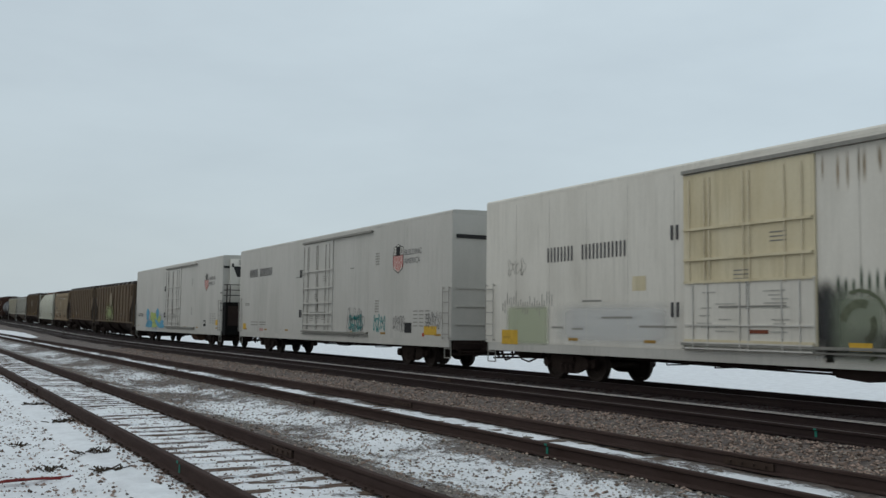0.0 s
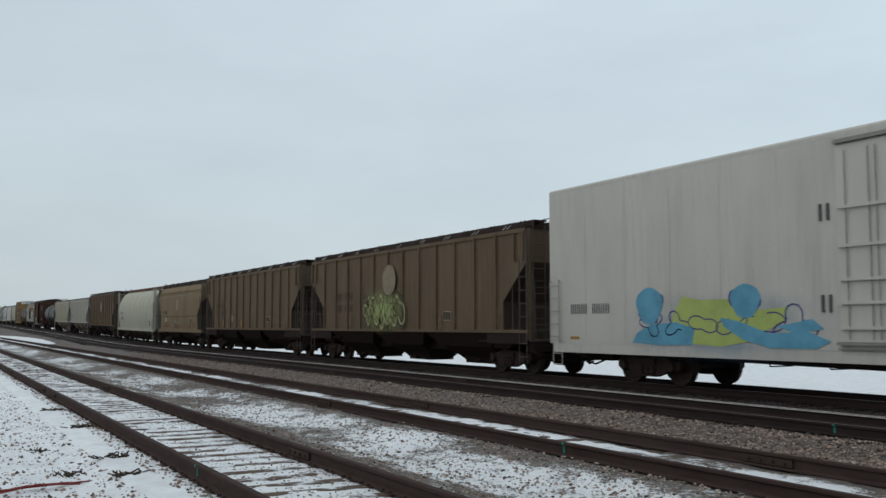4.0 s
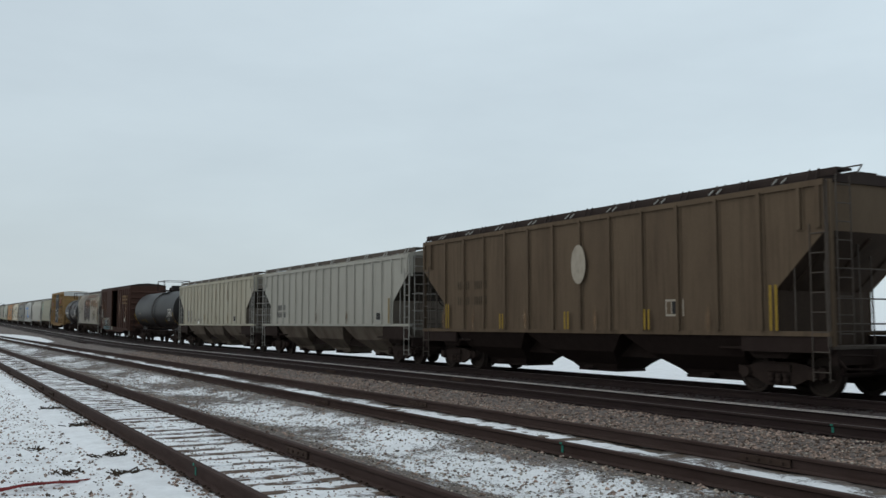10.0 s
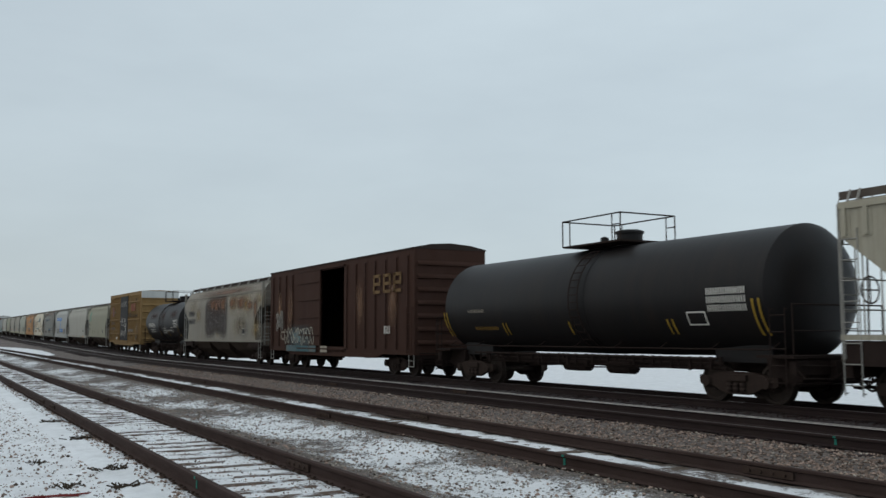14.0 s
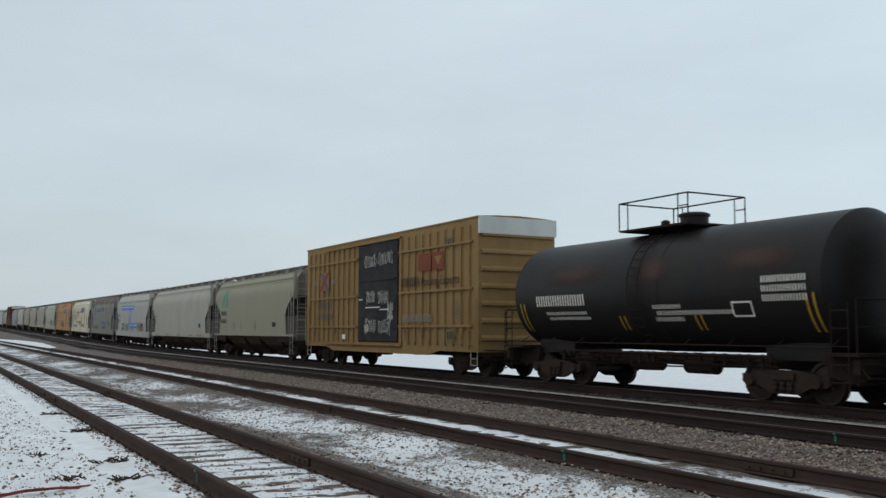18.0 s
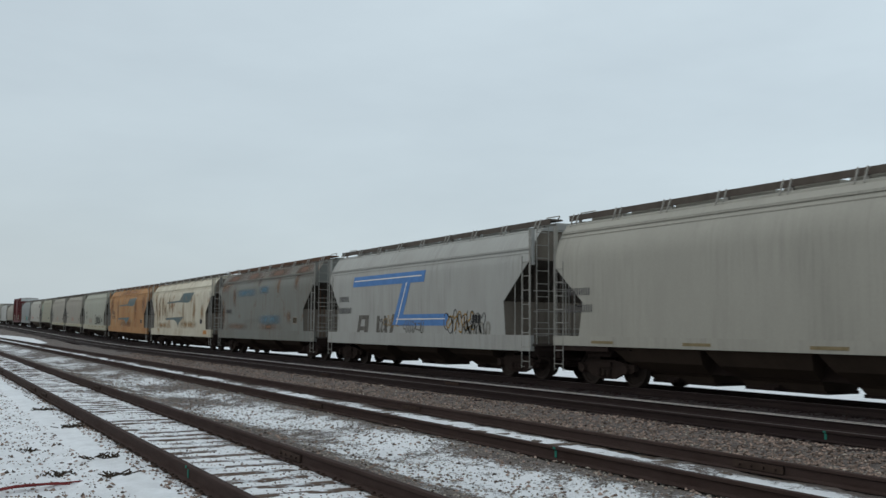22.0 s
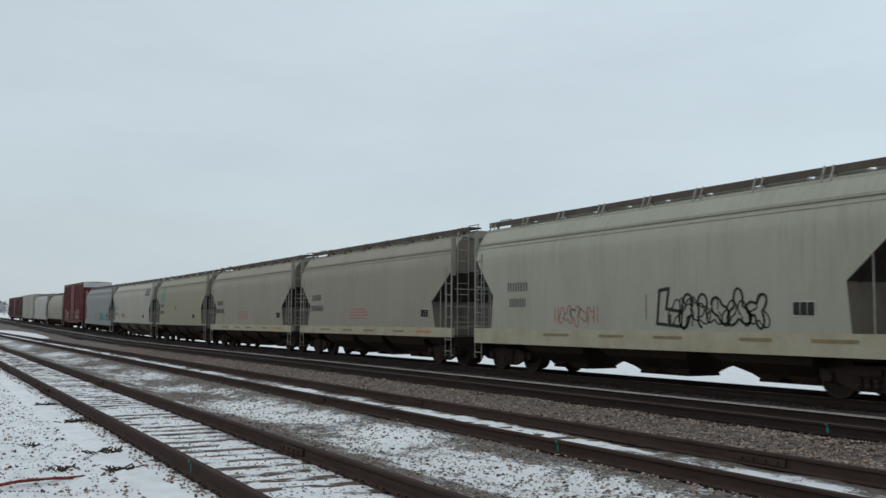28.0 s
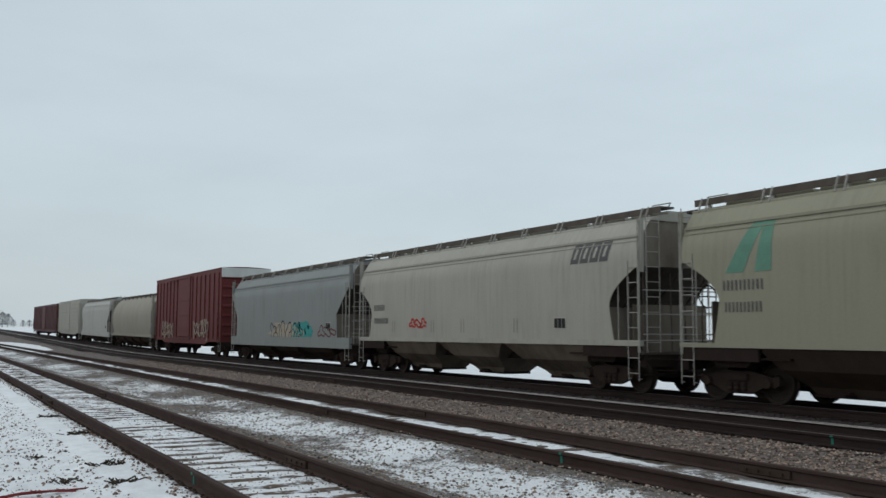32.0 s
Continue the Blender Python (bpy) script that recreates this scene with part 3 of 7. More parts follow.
# sprayed survey marks on the rail webs
for x, y in ((7.23, 10.05), (12.10, 9.9), (2.66, 10.45)):
    bm = BM()
    box(bm, x - 0.016, y, -0.093, 0.006, 0.045, 0.09)
    box(bm, x - 0.041, y, -0.02, 0.006, 0.05, 0.028)
    part("survey_mark", bm, M["paint_mark"], bpy.data.objects["track_%d" % (1 + X_RAILS.index(x) // 2)], "green paint mark on the rail web")


def stones(name, label, x0, x1, y0, y1, count, size, seed, kind="stone"):
    """Loose ballast stones in one mesh."""
    rng = np.random.RandomState(seed)
    base = np.array([(1, 0, 0), (-1, 0, 0), (0, 1, 0), (0, -1, 0), (0, 0, 1), (0, 0, -1)], float)
    tri = np.array([(0, 2, 4), (2, 1, 4), (1, 3, 4), (3, 0, 4), (2, 0, 5), (1, 2, 5), (3, 1, 5), (0, 3, 5)])
    vs, fs, k = [], [], 0
    for _ in range(count):
        x = rng.uniform(x0, x1)
        y = y0 + (y1 - y0) * rng.uniform(0, 1) ** 1.7
        s = size * rng.uniform(0.45, 1.35)
        a = rng.uniform(0, 6.28)
        j = base * rng.uniform(0.55, 1.2, (6, 1)) * np.array([1.0, 0.8, 0.62]) * s + rng.uniform(-0.15, 0.15, (6, 3)) * s
        c, d = math.cos(a), math.sin(a)
        p = np.stack([j[:, 0] * c - j[:, 1] * d + x, j[:, 0] * d + j[:, 1] * c + y, j[:, 2] + ground_height(x, y) + s * 0.2], 1)
        vs.append(p)
        fs.append(tri + k)
        k += 6
    me = bpy.data.meshes.new(name)
    me.from_pydata(np.concatenate(vs).tolist(), [], np.concatenate(fs).tolist())
    me.materials.append(M[kind])
    tagged(new(name, me), label, "gravel", kind="stuff")


stones("gravel", "grey-brown ballast stones between the tracks", 8.95, 11.95, 5, 60, 22000, 0.032, 1)
stones("gravel", "pale ballast stones between the tracks", 8.95, 11.95, 5, 50, 2600, 0.030, 8, "stone_grey")
stones("gravel", "loose grey stones poking through thin snow", 4.4, 7.1, 5, 55, 9000, 0.019, 2, "stone_grey")
stones("gravel", "brown clods between the sidings", 4.4, 7.1, 5, 40, 2500, 0.028, 7)
stones("gravel", "small stones between the ties of the siding", 2.78, 4.05, 7, 60, 3500, 0.016, 9)
stones("gravel", "dark ballast stones on the main tracks", 11.9, 18.6, 5, 45, 12000, 0.033, 3, "stone_dark")
stones("gravel", "scattered stones on the snowy shoulder", -1.5, 1.95, 8, 40, 6500, 0.017, 4)
stones("gravel", "larger loose stones on the snowy shoulder", -1.5, 1.95, 8, 30, 900, 0.034, 6)
stones("gravel", "stones heaped along the siding rails", 2.3, 2.62, 7, 45, 1500, 0.022, 5)


# ---- running gear ----
def sideframe_mesh():
    bm = BM()
    prism(bm, [(-0.62, 0.66), (-0.95, 0.58), (-1.16, 0.60), (-1.16, 0.42), (-1.05, 0.36), (-0.72, 0.36), (-0.50, 0.26), (-0.30, 0.20), (0.30, 0.20),
               (0.50, 0.26), (0.72, 0.36), (1.05, 0.36), (1.16, 0.42), (1.16, 0.60), (0.95, 0.58), (0.62, 0.66), (0.32, 0.70), (-0.32, 0.70)], -0.06, 0.06)
    for y in (-0.889, 0.889):
        lathe(bm, [(-0.16, 0.02), (-0.16, 0.11), (-0.06, 0.13), (0.05, 0.13)], "x", 12, (0, y, 0.457))
    for y in (-0.2, 0.0, 0.2):
        lathe(bm, [(0.26, 0.06), (0.31, 0.075), (0.36, 0.06), (0.41, 0.075), (0.46, 0.06)], "z", 10, (-0.10, y, 0))
    box(bm, -0.07, 0, 0.57, 0.12, 0.62, 0.14)
    return mesh_of("sideframe", bm, M["truck_iron"])


def wheelset_mesh():
    bm = BM()
    for sgn in (-1, 1):
        x = sgn * 0.755
        prof = [(x - 0.09 * sgn, 0.10), (x - 0.09 * sgn, 0.16), (x - 0.02 * sgn, 0.20), (x - 0.01 * sgn, 0.36), (x - 0.07 * sgn, 0.39), (x - 0.085 * sgn, 0.483),
                (x - 0.055 * sgn, 0.483), (x - 0.035 * sgn, 0.460), (x + 0.06 * sgn, 0.452), (x + 0.06 * sgn, 0.39), (x + 0.02 * sgn, 0.36), (x + 0.03 * sgn, 0.19), (x + 0.09 * sgn, 0.16), (x + 0.09 * sgn, 0.10)]
        lathe(bm, prof, "x", 28)
    bar(bm, (-1.0, 0, 0), (1.0, 0, 0), 0.085, 12)
    return mesh_of("wheelset", bm, M["wheel_steel"])


def bolster_mesh():
    bm = BM()
    box(bm, 0, 0, 0.56, 2.1, 0.36, 0.22)
    for y in (-0.5, 0.5):
        bar(bm, (-0.85, y, 0.40), (0.85, y, 0.40), 0.04)
        for x in (-0.755, 0.755):
            box(bm, x, y * 0.86, 0.45, 0.09, 0.08, 0.30)
    return mesh_of("bolster", bm, M["truck_iron"])


def coupler_mesh():
    bm = BM()
    box(bm, 0, -0.25, 0, 0.15, 0.6, 0.16)
    box(bm, 0.03, -0.62, 0, 0.26, 0.26, 0.24)
    box(bm, -0.10, -0.74, 0, 0.10, 0.16, 0.24)
    bevel(bm, 0.02, 1)
    pipe(bm, [(0.35, 0.0, -0.12), (0.36, -0.2, -0.3), (0.30, -0.5, -0.42), (0.24, -0.75, -0.36)], 0.025)
    pipe(bm, [(-1.3, -0.05, 0.05), (-0.35, -0.08, 0.02)], 0.018)
    return mesh_of("coupler", bm, M["under_black"])


M["rod_white"] = mat("rod_white", (0.46, 0.46, 0.45), 0.6, stain=(0.3, 0.29, 0.27), amount=0.5, scale=3, fine=30, grain=0.1, bump=0.03)
M["rod_cream"] = mat("rod_cream", (0.50, 0.46, 0.36), 0.6, stain=(0.3, 0.26, 0.19), amount=0.5, scale=3, fine=30, grain=0.1, bump=0.03)
M["rod_grey"] = mat("rod_grey", (0.20, 0.20, 0.19), 0.55, 0.1, amount=0.5, scale=4, fine=30, grain=0.1, bump=0.03)
M["stripe_tank"] = mat("stripe_tank", (0.30, 0.20, 0.04), 0.6, amount=0.5, scale=6, fine=30, grain=0.15, bump=0)
M["seam_grey"] = mat("seam_grey", (0.37, 0.37, 0.35), 0.6, amount=0.9, scale=3, stretch=(1, 1, 0.5), fine=30, grain=0.1, bump=0)
M["machine_black"] = mat("machine_black", (0.0033, 0.003025, 0.003025), 0.8, amount=0.5, scale=2, fine=20, grain=0.2, bump=0.1, spec=0.15)
SIDEFRAME, WHEELSET, BOLSTER, COUPLER = sideframe_mesh(), wheelset_mesh(), bolster_mesh(), coupler_mesh()
WHEELS, CARS, MARKS = [], [], {"slip": 0.0}


def truck(car, y):
    t = place("truck", BOLSTER, car, (0, y, 0))
    for sgn in (-1, 1):
        m = Matrix.Translation((sgn * 1.0, 0, 0)) @ Matrix.Diagonal((-sgn, 1, 1, 1))
        place("sideframe", SIDEFRAME, t, m)
    for s in (-0.889, 0.889):
        WHEELS.append(place("wheelset", WHEELSET, t, (0, s, 0.457)))


def gear(car, half, bogie, sill_z=0.78, stub=0.0):
    """Trucks, centre sill, couplers and the brake gear under a car of the given half length."""
    end_sills(car, half)
    for s in (-1, 1):
        truck(car, s * bogie)
        turn = pose(0, s * half, 0.84, 0, 0, 0 if s < 0 else 180)
        place("coupler", COUPLER, car, turn)
    if stub:
        for s in (-1, 1):
            bm = BM()
            box(bm, 0, s * (half - stub / 2), sill_z, 0.42, stub - 0.05, 0.30)
            part("stub_sill", bm, M["under_black"], car)
    else:
        bm = BM()
        box(bm, 0, 0, sill_z, 0.42, 2 * half - 0.1, 0.30)
        part("centre_sill", bm, M["under_black"], car)


def end_sills(car, half):
    """The dark transverse beam, hoses and uncoupling lever under each end."""
    for s in (-1, 1):
        bm = BM()
        box(bm, 0, s * (half - 0.10), 0.84, 2.75, 0.16, 0.30)
        part("end_sill", bm, M["under_black"], car)
        bm = BM()
        prism(bm, [(s * (half + 0.12), 0.98), (s * (half + 0.12), 0.62), (s * (half - 0.2), 0.5), (s * (half - 1.3), 0.5), (s * (half - 1.3), 0.98)], -0.34, 0.34)
        part("draft_gear", bm, M["under_black"], car)
        bm = BM()
        bar(bm, (-1.3, s * (half - 0.14), 0.50), (1.3, s * (half - 0.14), 0.50), 0.03)
        for x in (-1.1, -0.6, 0.6, 1.1):
            bar(bm, (x, s * (half - 0.14), 0.50), (x, s * (half - 0.12), 0.72), 0.03)
        part("brake_lever", bm, M["under_black"], car)
        bm = BM()
        pipe(bm, [(-1.35, s * half, 0.8), (-1.3, s * (half + 0.12), 0.62), (-0.5, s * (half + 0.15), 0.60), (-0.2, s * (half + 0.3), 0.8)], 0.018)
        part("uncoupling_lever", bm, M["under_black"], car)
        bm = BM()
        pipe(bm, [(0.5, s * (half - 0.1), 0.72), (0.45, s * (half + 0.1), 0.45), (0.38, s * (half + 0.4), 0.34), (0.3, s * (half + 0.7), 0.42)], 0.028)
        part("brake_hose", bm, M["under_black"], car)


def brake_rig(car, y, drop=0.0):
    bm = BM()
    lathe(bm, [(-0.55, 0.05), (-0.52, 0.17), (0.0, 0.18), (0.52, 0.17), (0.55, 0.05)], "y", 14, (-0.75, y, 0.72 - drop))
    part("air_tank", bm, M["under_black"], car)
    bm = BM()
    pipe(bm, [(-0.9, y - 3.6, 0.72), (-0.9, y - 1.0, 0.66), (-0.9, y + 3.4, 0.72)], 0.02)
    pipe(bm, [(-0.8, y - 2.2, 0.80), (-0.8, y + 2.4, 0.62)], 0.018)
    part("brake_rod", bm, M["under_black"], car)


def under_pipes(car, span, z=0.70):
    """Train line, crossbearers and rod hangers that hang between the trucks of a house car."""
    bm = BM()
    pipe(bm, [(-1.25, -span, z + 0.06), (-1.25, -span * 0.3, z - 0.02), (-1.25, span * 0.4, z - 0.03), (-1.25, span, z + 0.06)], 0.022)
    part("train_line", bm, M["under_black"], car)
    bm = BM()
    pipe(bm, [(-0.55, -span, z - 0.05), (-0.55, 0.0, z - 0.12), (-0.55, span, z - 0.05)], 0.025)
    part("brake_rod", bm, M["under_black"], car)
    n = int(span / 0.75)
    for i in range(n):
        y = -span + 2 * span * (i + 0.5) / n
        bm = BM()
        if i % 3 == 1:
            prism(bm, [(y - 0.07, z + 0.24), (y + 0.07, z + 0.24), (y + 0.05, z - 0.02), (y - 0.05, z - 0.02)], -1.35, 1.35)
            part("crossbearer", bm, M["under_black"], car)
        else:
            bar(bm, (-1.25, y, z + 0.24), (-1.25, y, z - 0.10), 0.016)
            bar(bm, (-1.25, y, z - 0.10), (-0.55, y, z - 0.10), 0.016)
            part("pipe_hanger", bm, M["under_black"], car)


def ladder(name, car, x, y0, y1, z0, z1, n, material, r=0.014, stand=0.07, label=""):
    """Two stiles and n rungs in the plane x, standing off the side."""
    bm = BM()
    for y in (y0, y1):
        bar(bm, (x - stand, y, z0), (x - stand, y, z1), r)
        for z in (z0 + 0.05, z1 - 0.05):
            bar(bm, (x - stand, y, z), (x + 0.02, y, z), r)
    for i in range(n):
        z = z0 + (z1 - z0) * (i + 0.5) / n
        bar(bm, (x - stand, y0, z), (x - stand, y1, z), r * 0.9)
    part(name, bm, material, car, label)


def stirrup(car, x, y, z0=0.32, z1=1.0, w=0.42):
    bm = BM()
    pipe(bm, [(x, y - w / 2, z1), (x, y - w / 2, z0), (x, y + w / 2, z0), (x, y + w / 2, z1)], 0.018)
    bar(bm, (x, y - w / 2, (z0 + z1) / 2), (x, y + w / 2, (z0 + z1) / 2), 0.014)
    part("step", bm, M["ladder_grey"], car)


# ---- markings; on the near side one reads towards -y ----
def decal(name, car, skin, y, z, w, h, material, label="", lift=0.006):
    """A painted rectangle that follows the side's curve; y, z its centre."""
    bm, n, y = BM(), max(1, int(h / 0.09)), y + MARKS["slip"]
    rows = []
    for i in range(n + 1):
        zz = z - h / 2 + h * i / n
        rows.append([bm.verts.new((skin(zz) - lift, y + s * w / 2, zz)) for s in (-1, 1)])
    for a, b in zip(rows, rows[1:]):
        bm.faces.new((a[0], a[1], b[1], b[0]))
    return part(name, bm, material, car, label)


def letters(car, skin, y, z, w, h, n, material, label="row of plain bars in place of lettering", name="lettering", lift=0.013, gap=(), bold=0.5):
    """A row of n plain upright bars, which stand for marks and numbers."""
    bm, y = BM(), y + MARKS["slip"]
    step = w / n
    for i in range(n):
        if i in gap:
            continue
        c = y + w / 2 - step * (i + 0.5)
        for a, b in ((c - step * 0.36, c - step * 0.14), (c + step * 0.14, c + step * 0.36)) if bold > 0.4 else ((c - step * bold / 2, c + step * bold / 2),):
            rows = [[bm.verts.new((skin(q) - lift, p, q)) for p in (a, b)] for q in (z - h / 2, z - h / 6, z + h / 6, z + h / 2)]
            for p, q in zip(rows, rows[1:]):
                bm.faces.new((p[0], p[1], q[1], q[0]))
    return tagged(part(name, bm, material, car, label), kind="stuff")


def words(car, skin, text, y, z, size, material, label):
    """Readable words in the built-in font on the side; y is where they begin."""
    cu = bpy.data.curves.new("words", "FONT")
    cu.body, cu.size, cu.extrude = text, size, 0.0
    ob = bpy.data.objects.new("words", cu)
    scene.collection.objects.link(ob)
    me = bpy.data.meshes.new_from_object(ob)
    bpy.data.objects.remove(ob)
    me.materials.append(material)
    for v in me.vertices:
        a, b = v.co.x, v.co.y
        v.co = (skin(z + b) - 0.007, y + MARKS["slip"] - a, z + b)
    return place("lettering", me, car, None, label)


def spray(car, skin, y, z, w, h, material, seed, label="", n=5, thick=0.045, fill=None, name="graffiti"):
    """Graffiti: n looping letter shapes of ribbon strokes, with an optional fill behind them."""
    rnd = random.Random(seed)
    y += MARKS["slip"]
    if fill:
        bm = BM()
        ring = []
        for i in range(26):
            a = 2 * math.pi * i / 26
            q = 1 + 0.22 * math.sin(5 * a + seed) + rnd.uniform(-0.12, 0.12)
            ring.append((y + 0.5 * w * math.cos(a) * q, z + 0.45 * h * math.sin(a) * q))
        mid = bm.verts.new((skin(z) - 0.005, y, z))
        vs = [bm.verts.new((skin(b) - 0.005, a, b)) for a, b in ring]
        for i in range(26):
            bm.faces.new((mid, vs[i], vs[(i + 1) % 26]))
        part("graffiti_fill", bm, fill, car)
    for i in range(n):
        bm = BM()
        c = y + w / 2 - w * (i + 0.5) / n
        pts = []
        rr = rnd.uniform(0.8, 1.15)
        ph, lobes = rnd.uniform(0, 6.28), rnd.choice((2, 3, 3))
        turns = rnd.uniform(0.75, 1.2)
        for s in range(30):
            a = ph + 2 * math.pi * turns * s / 29
            q = rr * (0.72 + 0.33 * math.sin(lobes * a + ph))
            pts.append((c + 0.62 * w / n * math.cos(a) * q, z + 0.5 * h * math.sin(a) * q))
        prev = None
        for k, (a, b) in enumerate(pts):
            a2, b2 = pts[min(k + 1, 29)]
            a1, b1 = pts[max(k - 1, 0)]
            dy, dz = a2 - a1, b2 - b1
            ln = math.hypot(dy, dz) or 1
            ny, nz = -dz / ln * thick / 2, dy / ln * thick / 2
            cur = [bm.verts.new((skin(b + s * nz) - 0.009, a + s * ny, b + s * nz)) for s in (-1, 1)]
            if prev:
                bm.faces.new((prev[0], prev[1], cur[1], cur[0]))
            prev = cur
        last = part(name, bm, material, car, label)
    return last


def slip(d):
    """How far the markings that follow sit from the places given, along the car."""
    MARKS["slip"] = d


def start_car(name, y0, y1, label, category):
    slip(0.0)
    car = tagged(new(name), label, category, group="cars of the freight train")
    car.location = (X_TRAIN, (y0 + y1) / 2, 0.0)
    CARS.append((car, (y0 + y1) / 2))
    return car, (y1 - y0) / 2


W = 1.50


# ---- refrigerator cars ----
def reefer(y0, y1, paint, label, unit_front=False, door_paint=None, door=(0.75, 3.8)):
    car, half = start_car("refrigerator_car", y0, y1, label, "freight car")
    skin = lambda z: -W
    bm = BM()
    box(bm, 0, 0, 3.07, 2 * W, 2 * half, 4.18)
    part("body", bm, M[paint], car)
    bm = BM()
    top = [(-W, 5.162), (-W, 5.24), (-W + 0.05, 5.29), (-0.7, 5.32), (0, 5.33), (0.7, 5.32), (W - 0.05, 5.29), (W, 5.24), (W, 5.162)]
    for ya, yb in ((-half, half),):
        a = [bm.verts.new((x, ya, z)) for x, z in top]
        b = [bm.verts.new((x, yb, z)) for x, z in top]
        for i in range(len(top) - 1):
            bm.faces.new((a[i], a[i + 1], b[i + 1], b[i]))
        bm.faces.new(a[::-1])
        bm.faces.new(b)
        bm.faces.new((a[0], b[0], b[-1], a[-1]))
    part("roof", bm, M[paint], car)
    gear(car, half, half - 3.6, 0.75)
    brake_rig(car, -1.0)
    under_pipes(car, half - 5.4)
    for s in (-1, 1):
        bm = BM()
        box(bm, s * (W - 0.05), 0, 0.86, 0.09, 2 * half - 0.3, 0.24)
        part("side_sill", bm, M["reefer_grey"], car)
    # plug door, its track above and the lower rail
    dc, dw = door
    bm = BM()
    box(bm, -W - 0.02, dc, 3.06, 0.05, dw, 3.83)
    bevel(bm, 0.012, 1)
    d = part("door", bm, M[door_paint or paint], car, "plug door with lock rods")
    for z in ((1.2, 2.51, 3.02, 3.71) if door_paint else (1.42, 1.9, 2.35, 3.0, 3.75)):
        bm = BM()
        box(bm, -W - 0.07, dc, z, 0.06, dw - 0.1, 0.06)
        part("door_rib", bm, M[door_paint or paint], d)
    for q, z in ((-0.8, 1.65), (-0.2, 1.7), (0.6, 1.6), (0.1, 2.55), (-0.9, 3.3)):
        for i in range(3):
            decal("data_line", d, lambda h: -W - 0.046, dc + q, z + 0.09 * i, 0.42, 0.028, M["rod_grey"])
    for k in (-0.42, -0.3, -0.045, 0.0, 0.27, 0.31, 0.44):
        bm = BM()
        bar(bm, (-W - 0.085, dc + k * dw, 2.45 if door_paint else 1.2), (-W - 0.085, dc + k * dw, 4.85), 0.016 if door_paint else 0.012)
        part("lock_rod", bm, M["rod_cream" if door_paint else "rod_grey"], d)
    bm = BM()
    box(bm, -W - 0.06, dc - 0.2, 1.95, 0.05, dw * 0.5, 0.04)
    box(bm, -W - 0.06, dc - 0.1, 2.2, 0.05, 0.07, 0.62)
    part("door_handle", bm, M["rod_grey"], d)
    bm = BM()
    box(bm, -W - 0.05, dc - 1.95, 5.04, 0.12, dw + 3.9, 0.08)
    part("door_track", bm, M["marking_grey"], car)
    bm = BM()
    box(bm, -W - 0.05, dc - 1.75, 1.12, 0.10, dw + 3.6, 0.06)
    box(bm, -W - 0.03, dc - 1.75, 1.02, 0.06, dw + 3.6, 0.03)
    part("door_rail", bm, M["rod_grey"], car)
    for y in (-half + 0.28, half - 0.3):
        ladder("ladder", car, -W, y - 0.21, y + 0.21, 1.0, 2.75, 5, M["ladder_grey"])
        stirrup(car, -W + 0.03, y, 0.40, 1.0)
    for z in (1.9, 3.7):
        for k in (dc + dw / 2 + 0.32,):
            bm = BM()
            for d in (-0.09, 0.09):
                box(bm, -W - 0.02, k + d, z, 0.04, 0.05, 0.34)
            part("door_stop", bm, M["slogan_grey"], car)
    # the leading end
    if unit_front:
        bm = BM()
        box(bm, 0, -half - 0.12, 1.68, 2.9, 0.85, 1.86)
        bevel(bm, 0.04, 1)
        block = part("machinery", bm, M["machine_black"], car, "black diesel generator housing on the end platform")
        for x in (-1.0, -0.2, 0.75):
            bm = BM()
            box(bm, x, -half - 0.555, 1.85, 0.62, 0.03, 1.1)
            part("machinery_door", bm, M["under_black"], block)
        for x in (-0.6, 0.45):
            bm = BM()
            box(bm, x, -half - 0.575, 2.05, 0.14, 0.02, 0.08)
            part("plate", bm, M["marking_grey"], block)
        bm = BM()
        box(bm, 0.1, -half - 0.56, 1.12, 0.3, 0.02, 0.07)
        part("plate", bm, M["marking_ochre"], block)
        # the white cooling unit with its slanted black grille
        bm = BM()
        prism(bm, [(-half + 0.02, 2.62), (-half - 0.16, 2.62), (-half - 0.22, 3.5), (-half - 0.22, 4.72), (-half - 0.12, 5.08), (-half + 0.02, 5.08)], -1.12, 1.22)
        bevel(bm, 0.04, 2)
        unit = part("cooling_unit", bm, M["reefer_white"], car, "white refrigeration unit", smooth=True)
        bm = BM()
        v1 = [bm.verts.new((x, -half - 0.232, z)) for x, z in ((-0.98, 4.66), (0.92, 4.66), (0.72, 4.06), (-0.74, 4.06))]
        v2 = [bm.verts.new((x, -half - 0.21, z)) for x, z in ((-0.98, 4.66), (0.92, 4.66), (0.72, 4.06), (-0.74, 4.06))]
        bm.faces.new(v1)
        bm.faces.new(v2[::-1])
        for k in range(4):
            bm.faces.new((v1[k], v1[(k + 1) % 4], v2[(k + 1) % 4], v2[k]))
        part("grille", bm, M["marking_black"], unit)
        for k in range(4):
            bm = BM()
            box(bm, 0.1, -half - 0.225 + 0.022 * k, 4.78 + 0.075 * k, 1.5, 0.03, 0.03)
            part("louvre", bm, M["marking_grey"], unit)
        for x, z, w, h in ((-1.3, 4.62, 0.34, 0.13), (1.34, 4.62, 0.2, 0.13), (-1.0, 4.72, 0.1, 0.2)):
            bm = BM()
            box(bm, x, -half - 0.02 - (0.215 if x == -1.0 else 0), z, w, 0.03, h)
            part("vent", bm, M["marking_black"], car)
        bm = BM()
        bar(bm, (-0.62, -half - 0.235, 3.3), (-0.62, -half - 0.235, 3.95), 0.02)
        bar(bm, (0.62, -half - 0.235, 3.3), (0.62, -half - 0.235, 3.95), 0.02)
